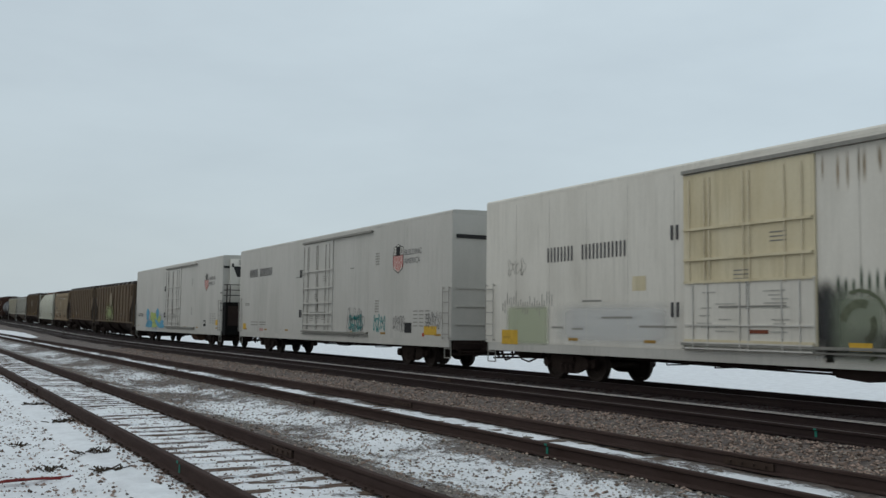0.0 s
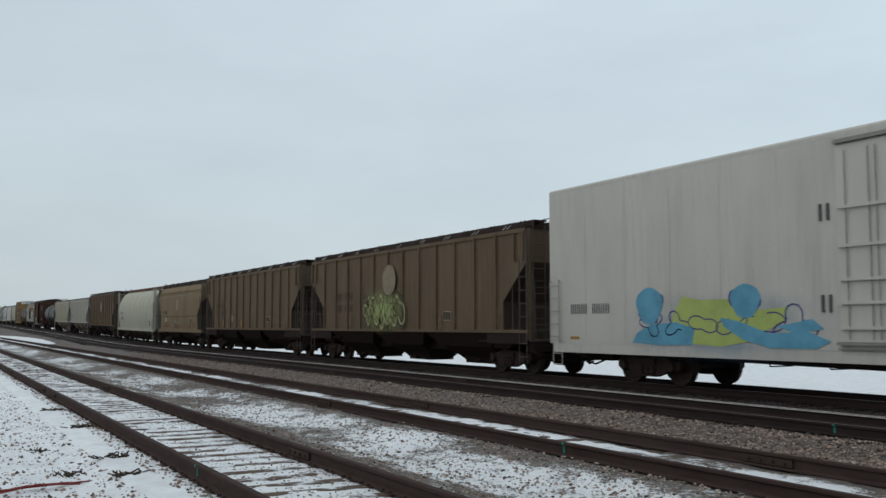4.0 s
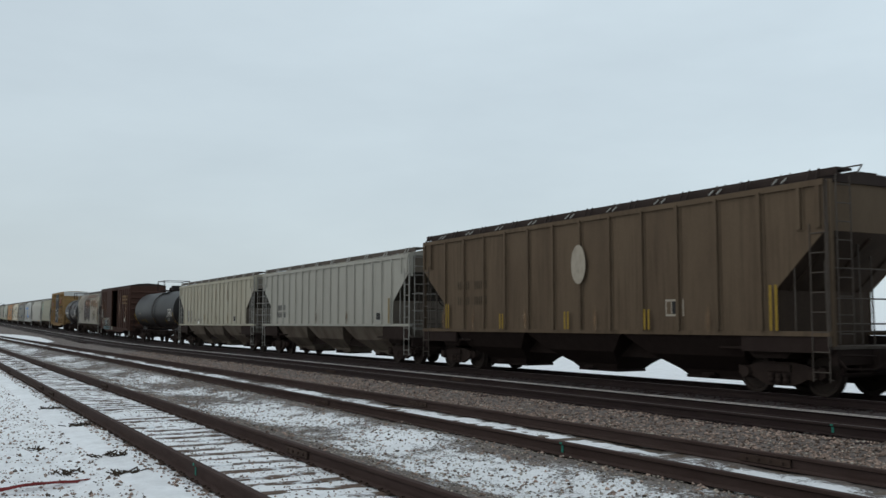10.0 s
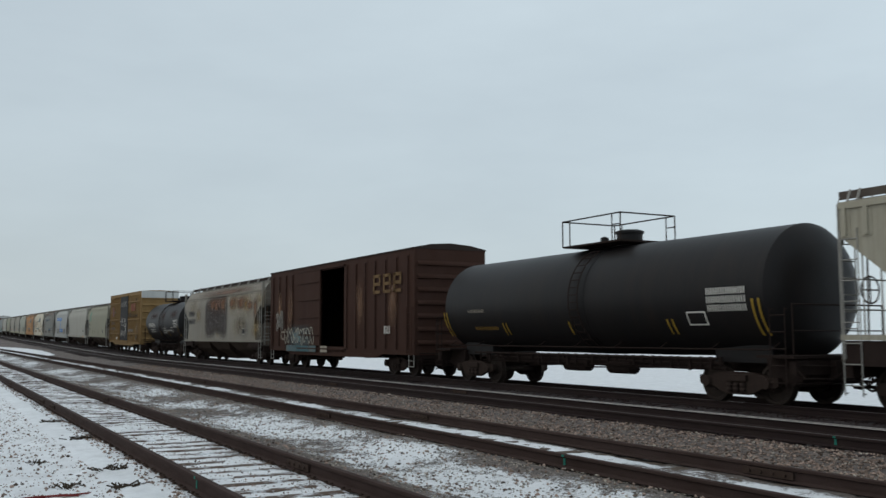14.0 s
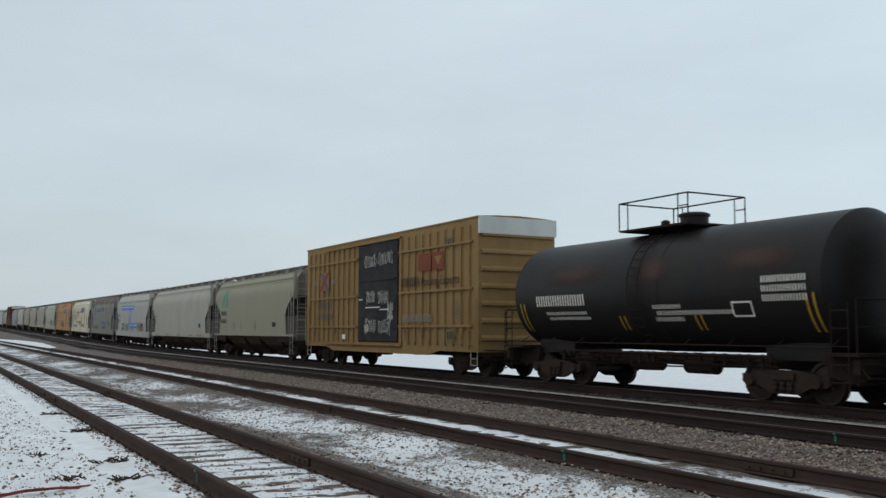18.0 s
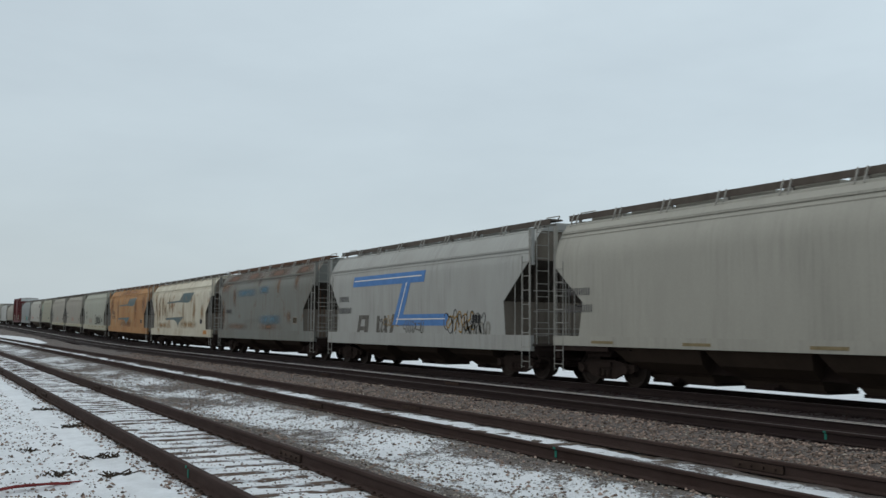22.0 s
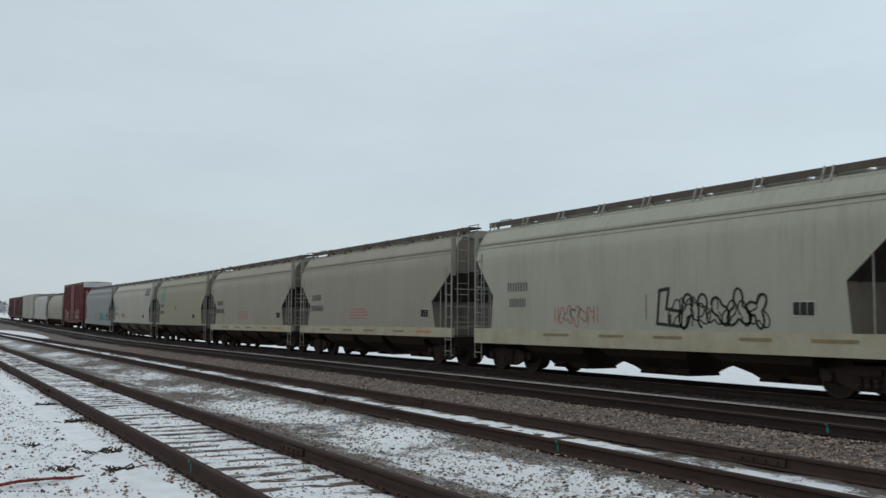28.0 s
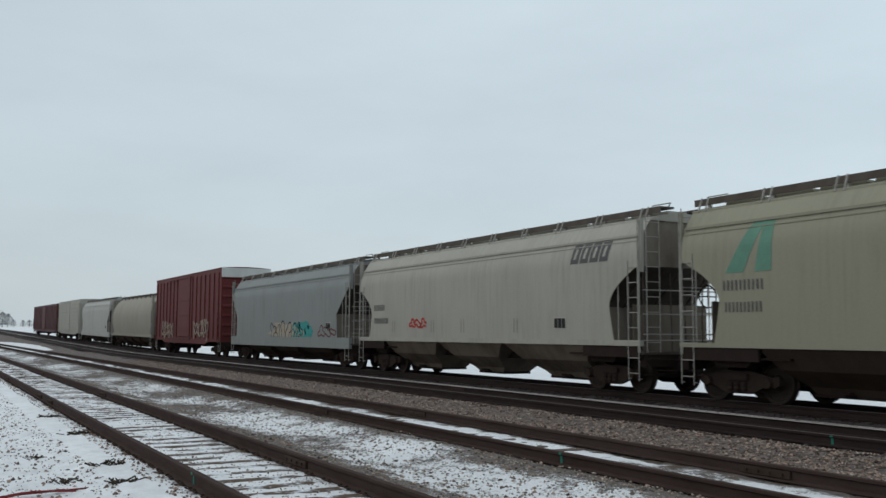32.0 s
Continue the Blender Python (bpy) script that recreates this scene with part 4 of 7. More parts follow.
        bar(bm, (-0.62, -half - 0.235, 3.95), (0.62, -half - 0.235, 3.95), 0.02)
        part("access_panel", bm, M["seam_grey"], unit)
        yr = -half - 0.50
        for x in (-1.38, -1.2, -0.45, 0.35, 0.75, 1.05, 1.38):
            bm = BM()
            bar(bm, (x, yr, 2.55), (x, yr, 3.62), 0.028)
            part("rail_post", bm, M["under_black"], car)
        for z in (3.0, 3.3, 3.6):
            bm = BM()
            bar(bm, (-1.4, yr, z), (1.4, yr, z), 0.022)
            bar(bm, (-1.4, yr, z), (-1.4, -half, z), 0.022)
            part("rail_bar", bm, M["under_black"], car)
        for z in (2.15, 2.55, 3.15):
            bm = BM()
            box(bm, -W - 0.03, -half + 0.12, z, 0.05, 0.22, 0.09)
            part("grab_bar", bm, M["marking_grey"], car)
    else:
        bm = BM()
        box(bm, 0.0, -half - 0.004, 4.42, 2.7, 0.05, 0.13)
        part("end_slot", bm, M["marking_black"], car, "black slot across the end")
        bm = BM()
        for z in (1.5, 2.1, 2.7):
            box(bm, 0, -half - 0.02, z, 2.7, 0.04, 0.05)
        part("end_rib", bm, M[paint], car)
    # riveted panel seams
    for i in range(1, 14):
        y = -half + 2 * half * i / 14
        if abs(y - dc) > dw / 2 + 0.15:
            decal("panel_seam", car, skin, y, 3.05, 0.014, 4.0, M["seam_grey"], lift=0.004)
    # small plates along the bottom edge
    for k in (-0.92, -0.55, -0.3, 0.36, 0.62, 0.9):
        decal("reflector", car, skin, k * half, 1.14, 0.42, 0.07, M["marking_ochre"], "ochre reflector strip")
    return car, half, skin


# ---- covered hoppers ----
def arc_skin(kind):
    """How far out the side lies at a height, for each kind of hopper."""
    if kind == "ribbed":
        return lambda z: -W
    if kind == "round":
        return lambda z: -W + 0.16 * ((2.75 - z) / 1.57) ** 2 if z < 2.75 else -W * math.sqrt(max(0.2, 1 - ((z - 2.75) / 1.8) ** 2))
    return lambda z: -W if z < 3.35 else -W + 0.40 * ((z - 3.35) / 1.0) ** 2


def hopper(y0, y1, kind, paint, label, top=4.42, sill=1.15, ribs=0, roof=None, walkway="walk_steel", bay_paint="bay_brown", notch=1.05,
           seam=False, sill_paint=None, hatches=10, walk_lift=0.16, sill_h=0.16, bay_reach=0.27, seam_drop=0.42, gaps=(-2.0, 2.0), gap_half=1.15, valley=0.76, panel=None, rounded=False, shoulder=3.2, foot=2.2, flare=0.18, trucks=1.75):
    car, half = start_car("covered_hopper", y0, y1, label, "freight car")
    skin = arc_skin(kind)
    a = half - (0.12 if kind != "round" else 0.55)
    front_notch, rear_notch = notch if isinstance(notch, tuple) else (notch, notch)
    notch = max(front_notch, rear_notch)

    def reach(z, s):
        cut = front_notch if s < 0 else rear_notch
        if kind == "round":
            return a
        if z >= shoulder:
            return a
        if z >= foot:
            d = (shoulder - z) / (shoulder - foot)
            return a - cut * (math.sin(d * math.pi / 2) ** 0.9 if rounded else d)
        return a - cut + flare * (foot - z) / (foot - sill)
    levels = sorted({sill, foot, shoulder, top, *[sill + (top - sill) * i / 22 for i in range(23)]})
    for s in (1, -1):
        bm = BM()
        rows = []
        for z in levels:
            ra, rb = reach(z, -1), reach(z, 1)
            rows.append([bm.verts.new((s * skin(z), -ra + (ra + rb) * i / 12, z)) for i in range(13)])
        for p, q in zip(rows, rows[1:]):
            for i in range(12):
                bm.faces.new((p[i], p[i + 1], q[i + 1], q[i]))
        bmesh.ops.recalc_face_normals(bm, faces=bm.faces)
        bmesh.ops.solidify(bm, geom=list(bm.faces), thickness=0.02)
        part("side_sheet", bm, M[paint], car, smooth=True)
    # roof
    e = -skin(top)
    bm = BM()
    arch = [(-e - 0.02, top - 0.03), (-e - 0.02, top + 0.02), (-e * 0.7, top + 0.12), (-e * 0.3, top + 0.19), (0, top + 0.2), (e * 0.3, top + 0.19), (e * 0.7, top + 0.12), (e + 0.02, top + 0.02), (e + 0.02, top - 0.03)]
    r1 = [bm.verts.new((x, -a - 0.02, z)) for x, z in arch]
    r2 = [bm.verts.new((x, a + 0.02, z)) for x, z in arch]
    for i in range(len(arch)):
        j = (i + 1) % len(arch)
        bm.faces.new((r1[i], r1[j], r2[j], r2[i]))
    bm.faces.new(r1[::-1])
    bm.faces.new(r2)
    part("roof", bm, M[roof or paint], car, smooth=True)
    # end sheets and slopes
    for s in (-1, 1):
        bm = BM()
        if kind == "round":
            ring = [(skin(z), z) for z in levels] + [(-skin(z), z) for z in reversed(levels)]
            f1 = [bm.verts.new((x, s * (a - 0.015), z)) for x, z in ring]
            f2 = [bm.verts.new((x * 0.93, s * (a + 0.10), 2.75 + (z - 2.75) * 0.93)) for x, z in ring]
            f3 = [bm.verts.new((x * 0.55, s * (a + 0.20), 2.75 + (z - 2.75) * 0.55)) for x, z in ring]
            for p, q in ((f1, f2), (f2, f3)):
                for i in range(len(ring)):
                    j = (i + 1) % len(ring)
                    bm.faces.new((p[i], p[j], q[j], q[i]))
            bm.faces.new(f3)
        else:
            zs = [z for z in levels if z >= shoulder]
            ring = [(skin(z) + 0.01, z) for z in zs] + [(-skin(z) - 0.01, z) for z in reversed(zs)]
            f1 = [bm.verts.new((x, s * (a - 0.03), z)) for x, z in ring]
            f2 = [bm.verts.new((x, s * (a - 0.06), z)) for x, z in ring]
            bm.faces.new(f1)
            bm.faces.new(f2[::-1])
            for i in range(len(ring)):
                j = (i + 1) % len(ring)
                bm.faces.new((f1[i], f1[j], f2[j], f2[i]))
        part("end_sheet", bm, M[paint if paint in ("brown_paint", "red_brown", "tan_paint", "orange_rusty", "dark_rusty") else "end_dirt_shade"], car, smooth=True)
        if kind != "round":
            # slopes carry the end overhang's shade in their colour; webs below stay paler
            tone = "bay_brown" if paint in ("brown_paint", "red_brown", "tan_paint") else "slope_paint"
            soot_shade = "bay_brown" if tone == "bay_brown" else "slope_shade"
            for name, lo, hi, skin_of in (("slope_sheet", foot, shoulder, soot_shade), ("end_web", 1.02, foot, tone)):
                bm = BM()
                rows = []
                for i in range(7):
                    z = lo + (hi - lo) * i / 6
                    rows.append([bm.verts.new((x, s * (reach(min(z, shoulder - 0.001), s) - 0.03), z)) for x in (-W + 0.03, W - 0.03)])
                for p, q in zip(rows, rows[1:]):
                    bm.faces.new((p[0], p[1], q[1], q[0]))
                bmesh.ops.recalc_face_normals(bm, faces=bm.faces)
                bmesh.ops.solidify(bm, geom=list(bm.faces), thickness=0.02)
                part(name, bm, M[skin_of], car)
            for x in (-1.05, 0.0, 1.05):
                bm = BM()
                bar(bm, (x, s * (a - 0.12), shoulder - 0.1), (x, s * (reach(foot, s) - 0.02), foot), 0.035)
                part("slope_stiffener", bm, M[soot_shade], car)
            if rounded:
                bm = BM()
                box(bm, 0.1, s * (a - 0.62), 1.66, 2.5, 0.03, 1.2)
                part("brake_platform_web", bm, M[tone], car)
            for x in (-W + 0.05, W - 0.05):
                bm = BM()
                box(bm, x, s * (half - 1.25), (0.92 + sill - sill_h) / 2, 0.08, 2.3, sill - sill_h - 0.92)
                part("end_side_plate", bm, M["under_black"], car)
    # sill, bolster shrouds and end platform
    for s in (-1, 1):
        bm = BM()
        box(bm, s * (W - 0.05), 0, sill - sill_h / 2 + 0.01, 0.13, 2 * half - 0.1, sill_h)
        part("side_sill", bm, M[sill_paint or paint], car)
    for s in (-1, 1):
        bm = BM()
        box(bm, 0, s * (half - 0.45), 1.03, 2 * W - 0.1, 0.9, 0.06)
        part("end_platform", bm, M["walk_steel"], car)
        bm = BM()
        box(bm, 0, s * (half - 2.0), 0.985, 2 * W - 0.25, 2.3, 0.05)
        part("shear_plate", bm, M["under_black"], car)
        bm = BM()
        prism(bm, [(s * (half - trucks + 0.6), 1.0), (s * (half - trucks - 0.7), 1.0), (s * (half - trucks - 0.5), 0.78), (s * (half - trucks + 0.4), 0.78)], -1.3, 1.3)
        part("body_bolster", bm, M["under_black"], car)
    gear(car, half, half - trucks, stub=3.3)
    # discharge bays: steep hoppers under the floor, with daylight between them
    ends = (-(half - 2.3), *gaps, half - 2.3)
    for i, (ya, yb) in enumerate(zip(ends, ends[1:])):
        la = ya + (0.75 if i == 0 else gap_half)
        lb = yb - (0.75 if i == len(gaps) else gap_half)
        bm = BM()
        tiers = []
        high = sill - sill_h * 0.6
        for k, x in ((0.0, W - 0.08), (0.12, W - 0.12), (0.5, 1.12), (0.85, 0.6), (1.0, 0.5)):
            tiers.append([bm.verts.new((c, y, high + (bay_reach - high) * k)) for c, y in ((-x, ya + 0.005 + (la - ya) * k), (x, ya + 0.005 + (la - ya) * k), (x, yb - 0.005 + (lb - yb) * k), (-x, yb - 0.005 + (lb - yb) * k))])
        bm.faces.new(tiers[0])
        bm.faces.new(tiers[-1][::-1])
        for p, q in zip(tiers, tiers[1:]):
            for k in range(4):
                bm.faces.new((p[k], p[(k + 1) % 4], q[(k + 1) % 4], q[k]))
        bay = part("discharge_bay", bm, M[bay_paint], car)
        yc = (la + lb) / 2
        bm = BM()
        box(bm, 0, yc, bay_reach - 0.03, 1.0, (lb - la) * 1.06, 0.07)
        bar(bm, (-0.85, yc, bay_reach), (0.85, yc, bay_reach), 0.035)
        box(bm, -0.62, yc + 0.2, bay_reach + 0.02, 0.08, 0.4, 0.12)
        part("outlet_gate", bm, M["under_black"], bay)
    # underframe, widened into a black filler for the shaded space between bays
    bm = BM()
    box(bm, 0, 0, (valley + sill - 0.06) / 2, 1.5, 2 * (half - 2.3), sill - 0.06 - valley)
    part("underframe", bm, M["under_black"], car)
    # roof walkway, hatches
    zt = top + walk_lift
    for s in (-1, 1):
        bm = BM()
        box(bm, s * (e - 0.42), 0, zt + 0.14, 0.46, 2 * a + 0.3, 0.05)
        box(bm, s * (e - 0.20), 0, zt + 0.085, 0.03, 2 * a + 0.3, 0.16)
        part("running_board", bm, M[walkway], car)
    n = max(6, int(a / 0.8))
    for i in range(n):
        y = -a + 0.3 + (2 * a - 0.6) * i / (n - 1)
        bm = BM()
        for d in (-0.11, 0.11):
            bar(bm, (-e - 0.03, y + d, top - 0.02), (-e + 0.10, y + d, zt + 0.165), 0.022, 4)
        box(bm, -e + 0.24, y, (zt + 0.13 + top) / 2, 0.05, 0.09, zt + 0.13 - top)
        part("walkway_bracket", bm, M["ladder_grey" if paint not in ("brown_paint", "red_brown", "tan_paint", "warm_grey", "pale_green_grey") else walkway], car)
    for i in range(hatches):
        y = -a + 0.9 + (2 * a - 1.8) * i / (hatches - 1)
        bm = BM()
        box(bm, 0, y, top + 0.22, 0.66, (2 * a - 1.8) / (hatches - 1) * 0.86, 0.10)
        part("roof_hatch", bm, M[roof or paint], car)
    # ribs
    for i in range(ribs):
        y = -(a - notch - 0.15) + 2 * (a - notch - 0.15) * i / (ribs - 1)
        place("rib", RIB_ME[paint], car, (-W, y, (top + sill) / 2))
    if roof == "roof_dark":
        bm = BM()
        box(bm, 0, 0, top + 0.13, 2 * (e - 0.16), 2 * a - 0.5, 0.2)
        bevel(bm, 0.05, 2)
        part("hatch_trough", bm, M["roof_dark"], car)
    if "brown" in paint:
        for i in range(9):
            y = -a + 1.2 + (2 * a - 2.4) * i / 8
            for d in (-0.12, 0.12):
                bm = BM()
                bar(bm, (-e + 0.02, y + d, top + 0.05), (-e + 0.30, y + d, zt + 0.2), 0.018)
                part("hatch_bar", bm, M["ladder_grey"], car)
    if ribs:
        for y in (-(a - 0.12), -(a - 0.6), a - 0.6, a - 0.12):
            place("rib", SHORT_RIB_ME[paint], car, (-W, y, (top + shoulder) / 2))
        bm = BM()
        box(bm, -W - 0.015, 0, top - 0.05, 0.06, 2 * a, 0.12)
        part("top_chord", bm, M[paint], car)
    if seam:
        bm = BM()
        z = top - seam_drop
        box(bm, skin(z) - 0.02, 0, z, 0.07, 2 * a - 0.1, 0.06)
        part("seam", bm, M[paint], car)
        z -= 0.14
        bm = BM()
        box(bm, skin(z) - 0.006, 0, z, 0.025, 2 * a - 0.1, 0.02)
        part("seam", bm, M[paint], car)
    # ladders, corner posts and grab bars at both ends
    lad = M["ladder_grey"] if paint not in ("brown_paint", "red_brown", "tan_paint") else M["walk_steel"]
    for s in (-1, 1):
        y = s * (half - 0.30)
        ladder("ladder", car, -W + 0.06, y - 0.2, y + 0.2, 0.35, (top + 0.15 if kind == "round" else shoulder + 0.15), 8, lad)
        ladder("ladder", car, -W + 0.02, s * (half - 0.10) - 0.03, s * (half - 0.10) + 0.03, 1.05, top, 2, lad, stand=0.02)
        for x in (-W + 0.08, W - 0.08):
            bm = BM()
            low = 1.05 if kind == "round" or ribs == 12 else shoulder - 0.15
            box(bm, x, s * (half - 0.06), (top + low) / 2, 0.09, 0.07, top - low)
            part("corner_post", bm, M[paint], car)
        bm = BM()
        pipe(bm, [(-0.5, s * a, zt + 0.12), (-0.5, s * (a + 0.12), zt + 0.27), (-0.5, s * (a - 0.55), zt + 0.27), (-0.5, s * (a - 0.6), zt + 0.12)], 0.016)
        part("grab_bar", bm, lad, car)
        bm = BM()
        for x in (-W + 0.16, -W + 0.58):
            bar(bm, (x, s * (half + 0.02), 1.05), (x, s * (half + 0.02), top + 0.1), 0.015)
        for i in range(9):
            z = 1.3 + (top - 1.4) * i / 8
            bar(bm, (-W + 0.16, s * (half + 0.02), z), (-W + 0.58, s * (half + 0.02), z), 0.013)
        part("end_ladder", bm, lad, car)
        if kind != "round":
            for x, k in ((-1.1, 0.35), (-0.75, 0.75), (-0.2, 0.35), (0.5, 0.6)):
                bm = BM()
                bar(bm, (x, s * (half - k), 1.05), (x, s * (half - k - 0.05), shoulder - 0.1), 0.02)
                part("end_brace", bm, M["walk_rust" if "rusty" in paint else "walk_steel"], car)
        for k in (0.55, 0.95):
            bm = BM()
            bar(bm, (-W + 0.05, s * (half - k), 1.05), (-W + 0.05, s * (half - k), shoulder - 0.25), 0.017)
            part("hand_rail", bm, lad, car)
        for z in (1.35, 1.5, 2.0, 2.6):
            bm = BM()
            bar(bm, (-W + 0.1, s * (half - 0.05), z), (W - 0.1, s * (half - 0.05), z), 0.016)
            part("end_rail", bm, lad, car)
    bm = BM()
    pipe(bm, [(-0.6 + 0.27 * math.cos(math.pi * i / 10), half - 0.05, 2.4 + 0.27 * math.sin(math.pi * i / 10)) for i in range(21)], 0.018)
    bar(bm, (-0.85, half - 0.05, 2.4), (-0.35, half - 0.05, 2.4), 0.015)
    bar(bm, (-0.6, half - 0.05, 2.15), (-0.6, half - 0.05, 2.65), 0.015)
    part("brake_wheel", bm, M["under_black"], car)
    # stencilled panels that all of them carry
    yb = panel if panel is not None else -(a - notch - 0.9)
    dark = paint in ("brown_paint", "red_brown", "tan_paint", "dark_rusty")
    if kind != "round" and panel != 0:
        consol = decal("inspection_panel", car, skin, yb, 1.80, 0.56, 0.31, M["panel_white" if not dark else "faded_white"], "black stencilled inspection panel in a white frame")
        for k in (-0.18, 0.0, 0.18):
            decal("panel_mark", consol, skin, yb + k, 1.80 + 0.02 * k, 0.165, 0.27, M["dim_brown" if dark else "marking_black"], lift=0.01)
    return car, half, skin


def rib_mesh(name, h, material, depth=0.075):
    bm = BM()
    prism(bm, [(-0.11, -h / 2), (0.11, -h / 2), (0.11, h / 2), (-0.11, h / 2)], -0.012, 0.0)
    prism(bm, [(-0.045, -h / 2 + 0.03), (0.045, -h / 2 + 0.03), (0.045, h / 2 - 0.08), (-0.045, h / 2 - 0.08)], -depth, -0.012)
    return mesh_of(name, bm, material)


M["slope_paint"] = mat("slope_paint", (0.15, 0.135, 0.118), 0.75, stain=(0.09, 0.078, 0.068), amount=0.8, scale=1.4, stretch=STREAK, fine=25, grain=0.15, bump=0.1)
M["panel_white"] = mat("panel_white", (0.40, 0.40, 0.38), 0.6, amount=0.6, scale=6, fine=30, grain=0.1, bump=0)
# slope tone again, darkened to hold the shade under the end overhang
M["slope_shade"] = mat("slope_shade", (0.055, 0.05, 0.045), 0.75, stain=(0.03, 0.026, 0.023), amount=0.8, scale=1.4, stretch=STREAK, fine=25, grain=0.15, bump=0.1)
# duller tone for pale cars' ends: dirt and the end's shade in one colour
M["end_dirt_shade"] = mat("end_dirt_shade", (0.17, 0.155, 0.135), 0.75, stain=(0.085, 0.07, 0.058), amount=0.8, scale=1.4, stretch=STREAK, fine=25, grain=0.15, bump=0.1)
RIB_ME = {p: rib_mesh("rib", 3.05 if "brown" in p else 2.6, M[p], 0.075 if "brown" in p else 0.05) for p in ("brown_paint", "red_brown", "light_grey", "beige_grey")}
SHORT_RIB_ME = {p: rib_mesh("rib", 0.95 if "brown" in p else 0.7, M[p], 0.075 if "brown" in p else 0.05) for p in ("brown_paint", "red_brown", "light_grey", "beige_grey")}


# ---- tank cars ----
def tank_car(y0, y1, label, radius=1.48, dome_y=-0.4, trucks=1.95):
    car, half = start_car("tank_car", y0, y1, label, "freight car")
    zc = 1.02 + radius
    b = half - 0.75
    bm = BM()
    prof = [(-b - 0.42, 0.02), (-b - 0.40, radius * 0.35), (-b - 0.32, radius * 0.66), (-b - 0.17, radius * 0.90), (-b, radius), (-b * 0.45, radius), (-b * 0.44, radius * 1.004), (-0.75, radius * 1.004), (-0.74, radius * 1.012),
            (0.74, radius * 1.012), (0.75, radius * 1.004), (b * 0.44, radius * 1.004), (b * 0.45, radius), (b, radius), (b + 0.17, radius * 0.90), (b + 0.32, radius * 0.66), (b + 0.40, radius * 0.35), (b + 0.42, 0.02)]
    lathe(bm, prof, "y", 48, (0, 0, zc))
    part("tank", bm, M["tank_black"], car, smooth=True)
    skin = lambda z: -math.sqrt(max(0.02, (radius * 1.01) ** 2 - (z - zc) ** 2))
    gear(car, half, half - trucks, 0.82)
    brake_rig(car, 0.5, 0.02)
    for s in (-1, 1):
        bm = BM()
        prism(bm, [(s * (half - 2.8), 0.9), (s * (half - 1.1), 0.9), (s * (half - 1.1), 1.35), (s * (half - 1.6), 1.3), (s * (half - 2.8), 1.2)], -0.85, 0.85)
        part("saddle", bm, M["tank_black"], car)
    for s in (-1, 1):
        bm = BM()
        box(bm, 0, s * (half - 0.5), 1.06, 2.9, 1.0, 0.06)
        part("end_platform", bm, M["under_black"], car)
        bm = BM()
        prism(bm, [(s * (half - 0.05), 1.04), (s * (half - 0.1), 0.6), (s * (half - 0.5), 0.48), (s * (half - 1.1), 0.6), (s * (half - 1.2), 1.04)], -0.95, 0.95)
        part("end_brake_gear", bm, M["under_black"], car)
        y = s * (half - 0.35)
        ladder("ladder", car, -W + 0.05, y - 0.2, y + 0.2, 0.35, 2.1, 5, M["under_black"])
        bm = BM()
        pipe(bm, [(-1.4, s * (half - 0.05), 1.1), (-1.4, s * (half - 0.05), 2.15), (1.4, s * (half - 0.05), 2.15), (1.4, s * (half - 0.05), 1.1)], 0.018)
        bar(bm, (-1.4, s * (half - 0.05), 1.6), (1.4, s * (half - 0.05), 1.6), 0.014)
        part("end_rail", bm, M["under_black"], car)
    bm = BM()
    zz = 1.45
    bar(bm, (skin(zz) - 0.22, -b, zz - 0.25), (skin(zz) - 0.22, b, zz - 0.25), 0.018)
    for i in range(9):
        y = -b + 2 * b * i / 8
        bar(bm, (skin(zz) - 0.22, y, zz - 0.25), (skin(zz) + 0.05, y, zz - 0.1), 0.014)
    part("hand_rail", bm, M["under_black"], car)
    # pipes and hangers below the shell
    bm = BM()
    for x, z in ((-1.25, 0.98), (-1.05, 0.86), (-0.95, 0.74)):
        bar(bm, (x, -b + 1.6, z), (x, b - 1.6, z), 0.028)
    part("train_line", bm, M["under_black"], car)
    rnd = random.Random(int(y0))
    y = -b + 1.7
    while y < b - 1.7:
        bm = BM()
        h = rnd.uniform(0.16, 0.34)
        box(bm, -1.12 + rnd.uniform(-0.1, 0.1), y, 1.02 - h / 2, 0.05, rnd.uniform(0.03, 0.10), h)
        part("pipe_hanger", bm, M["under_black"], car)
        y += rnd.uniform(0.22, 0.42)
    bm = BM()
    lathe(bm, [(-0.5, 0.05), (-0.47, 0.2), (0.47, 0.2), (0.5, 0.05)], "y", 14, (-0.7, -1.4, 0.70))
    part("brake_cylinder", bm, M["under_black"], car)
    # loading platform over the dome
    zt, dy = zc + radius, dome_y
    bm = BM()
    box(bm, 0, dy, zt + 0.06, 1.9, 2.6, 0.05)
    part("platform", bm, M["under_black"], car)
    bm = BM()
    lathe(bm, [(zt - 0.1, 0.36), (zt + 0.34, 0.36), (zt + 0.36, 0.40), (zt + 0.42, 0.40), (zt + 0.46, 0.30)], "z", 20, (0.15, dy - 0.35, 0))
    lathe(bm, [(zt, 0.12), (zt + 0.3, 0.12), (zt + 0.34, 0.05)], "z", 12, (-0.1, dy + 0.45, 0))
    part("dome", bm, M["tank_black"], car, "manway dome with bolted cover")
    for x in (-0.95, 0.95):
        bm = BM()
        pipe(bm, [(x, dy - 1.3, zt + 0.06), (x, dy - 1.3, zt + 0.80), (x, dy + 1.3, zt + 0.80), (x, dy + 1.3, zt + 0.06)], 0.02)
        bar(bm, (x, dy - 1.3, zt + 0.5), (x, dy - 1.0, zt + 0.5), 0.016)
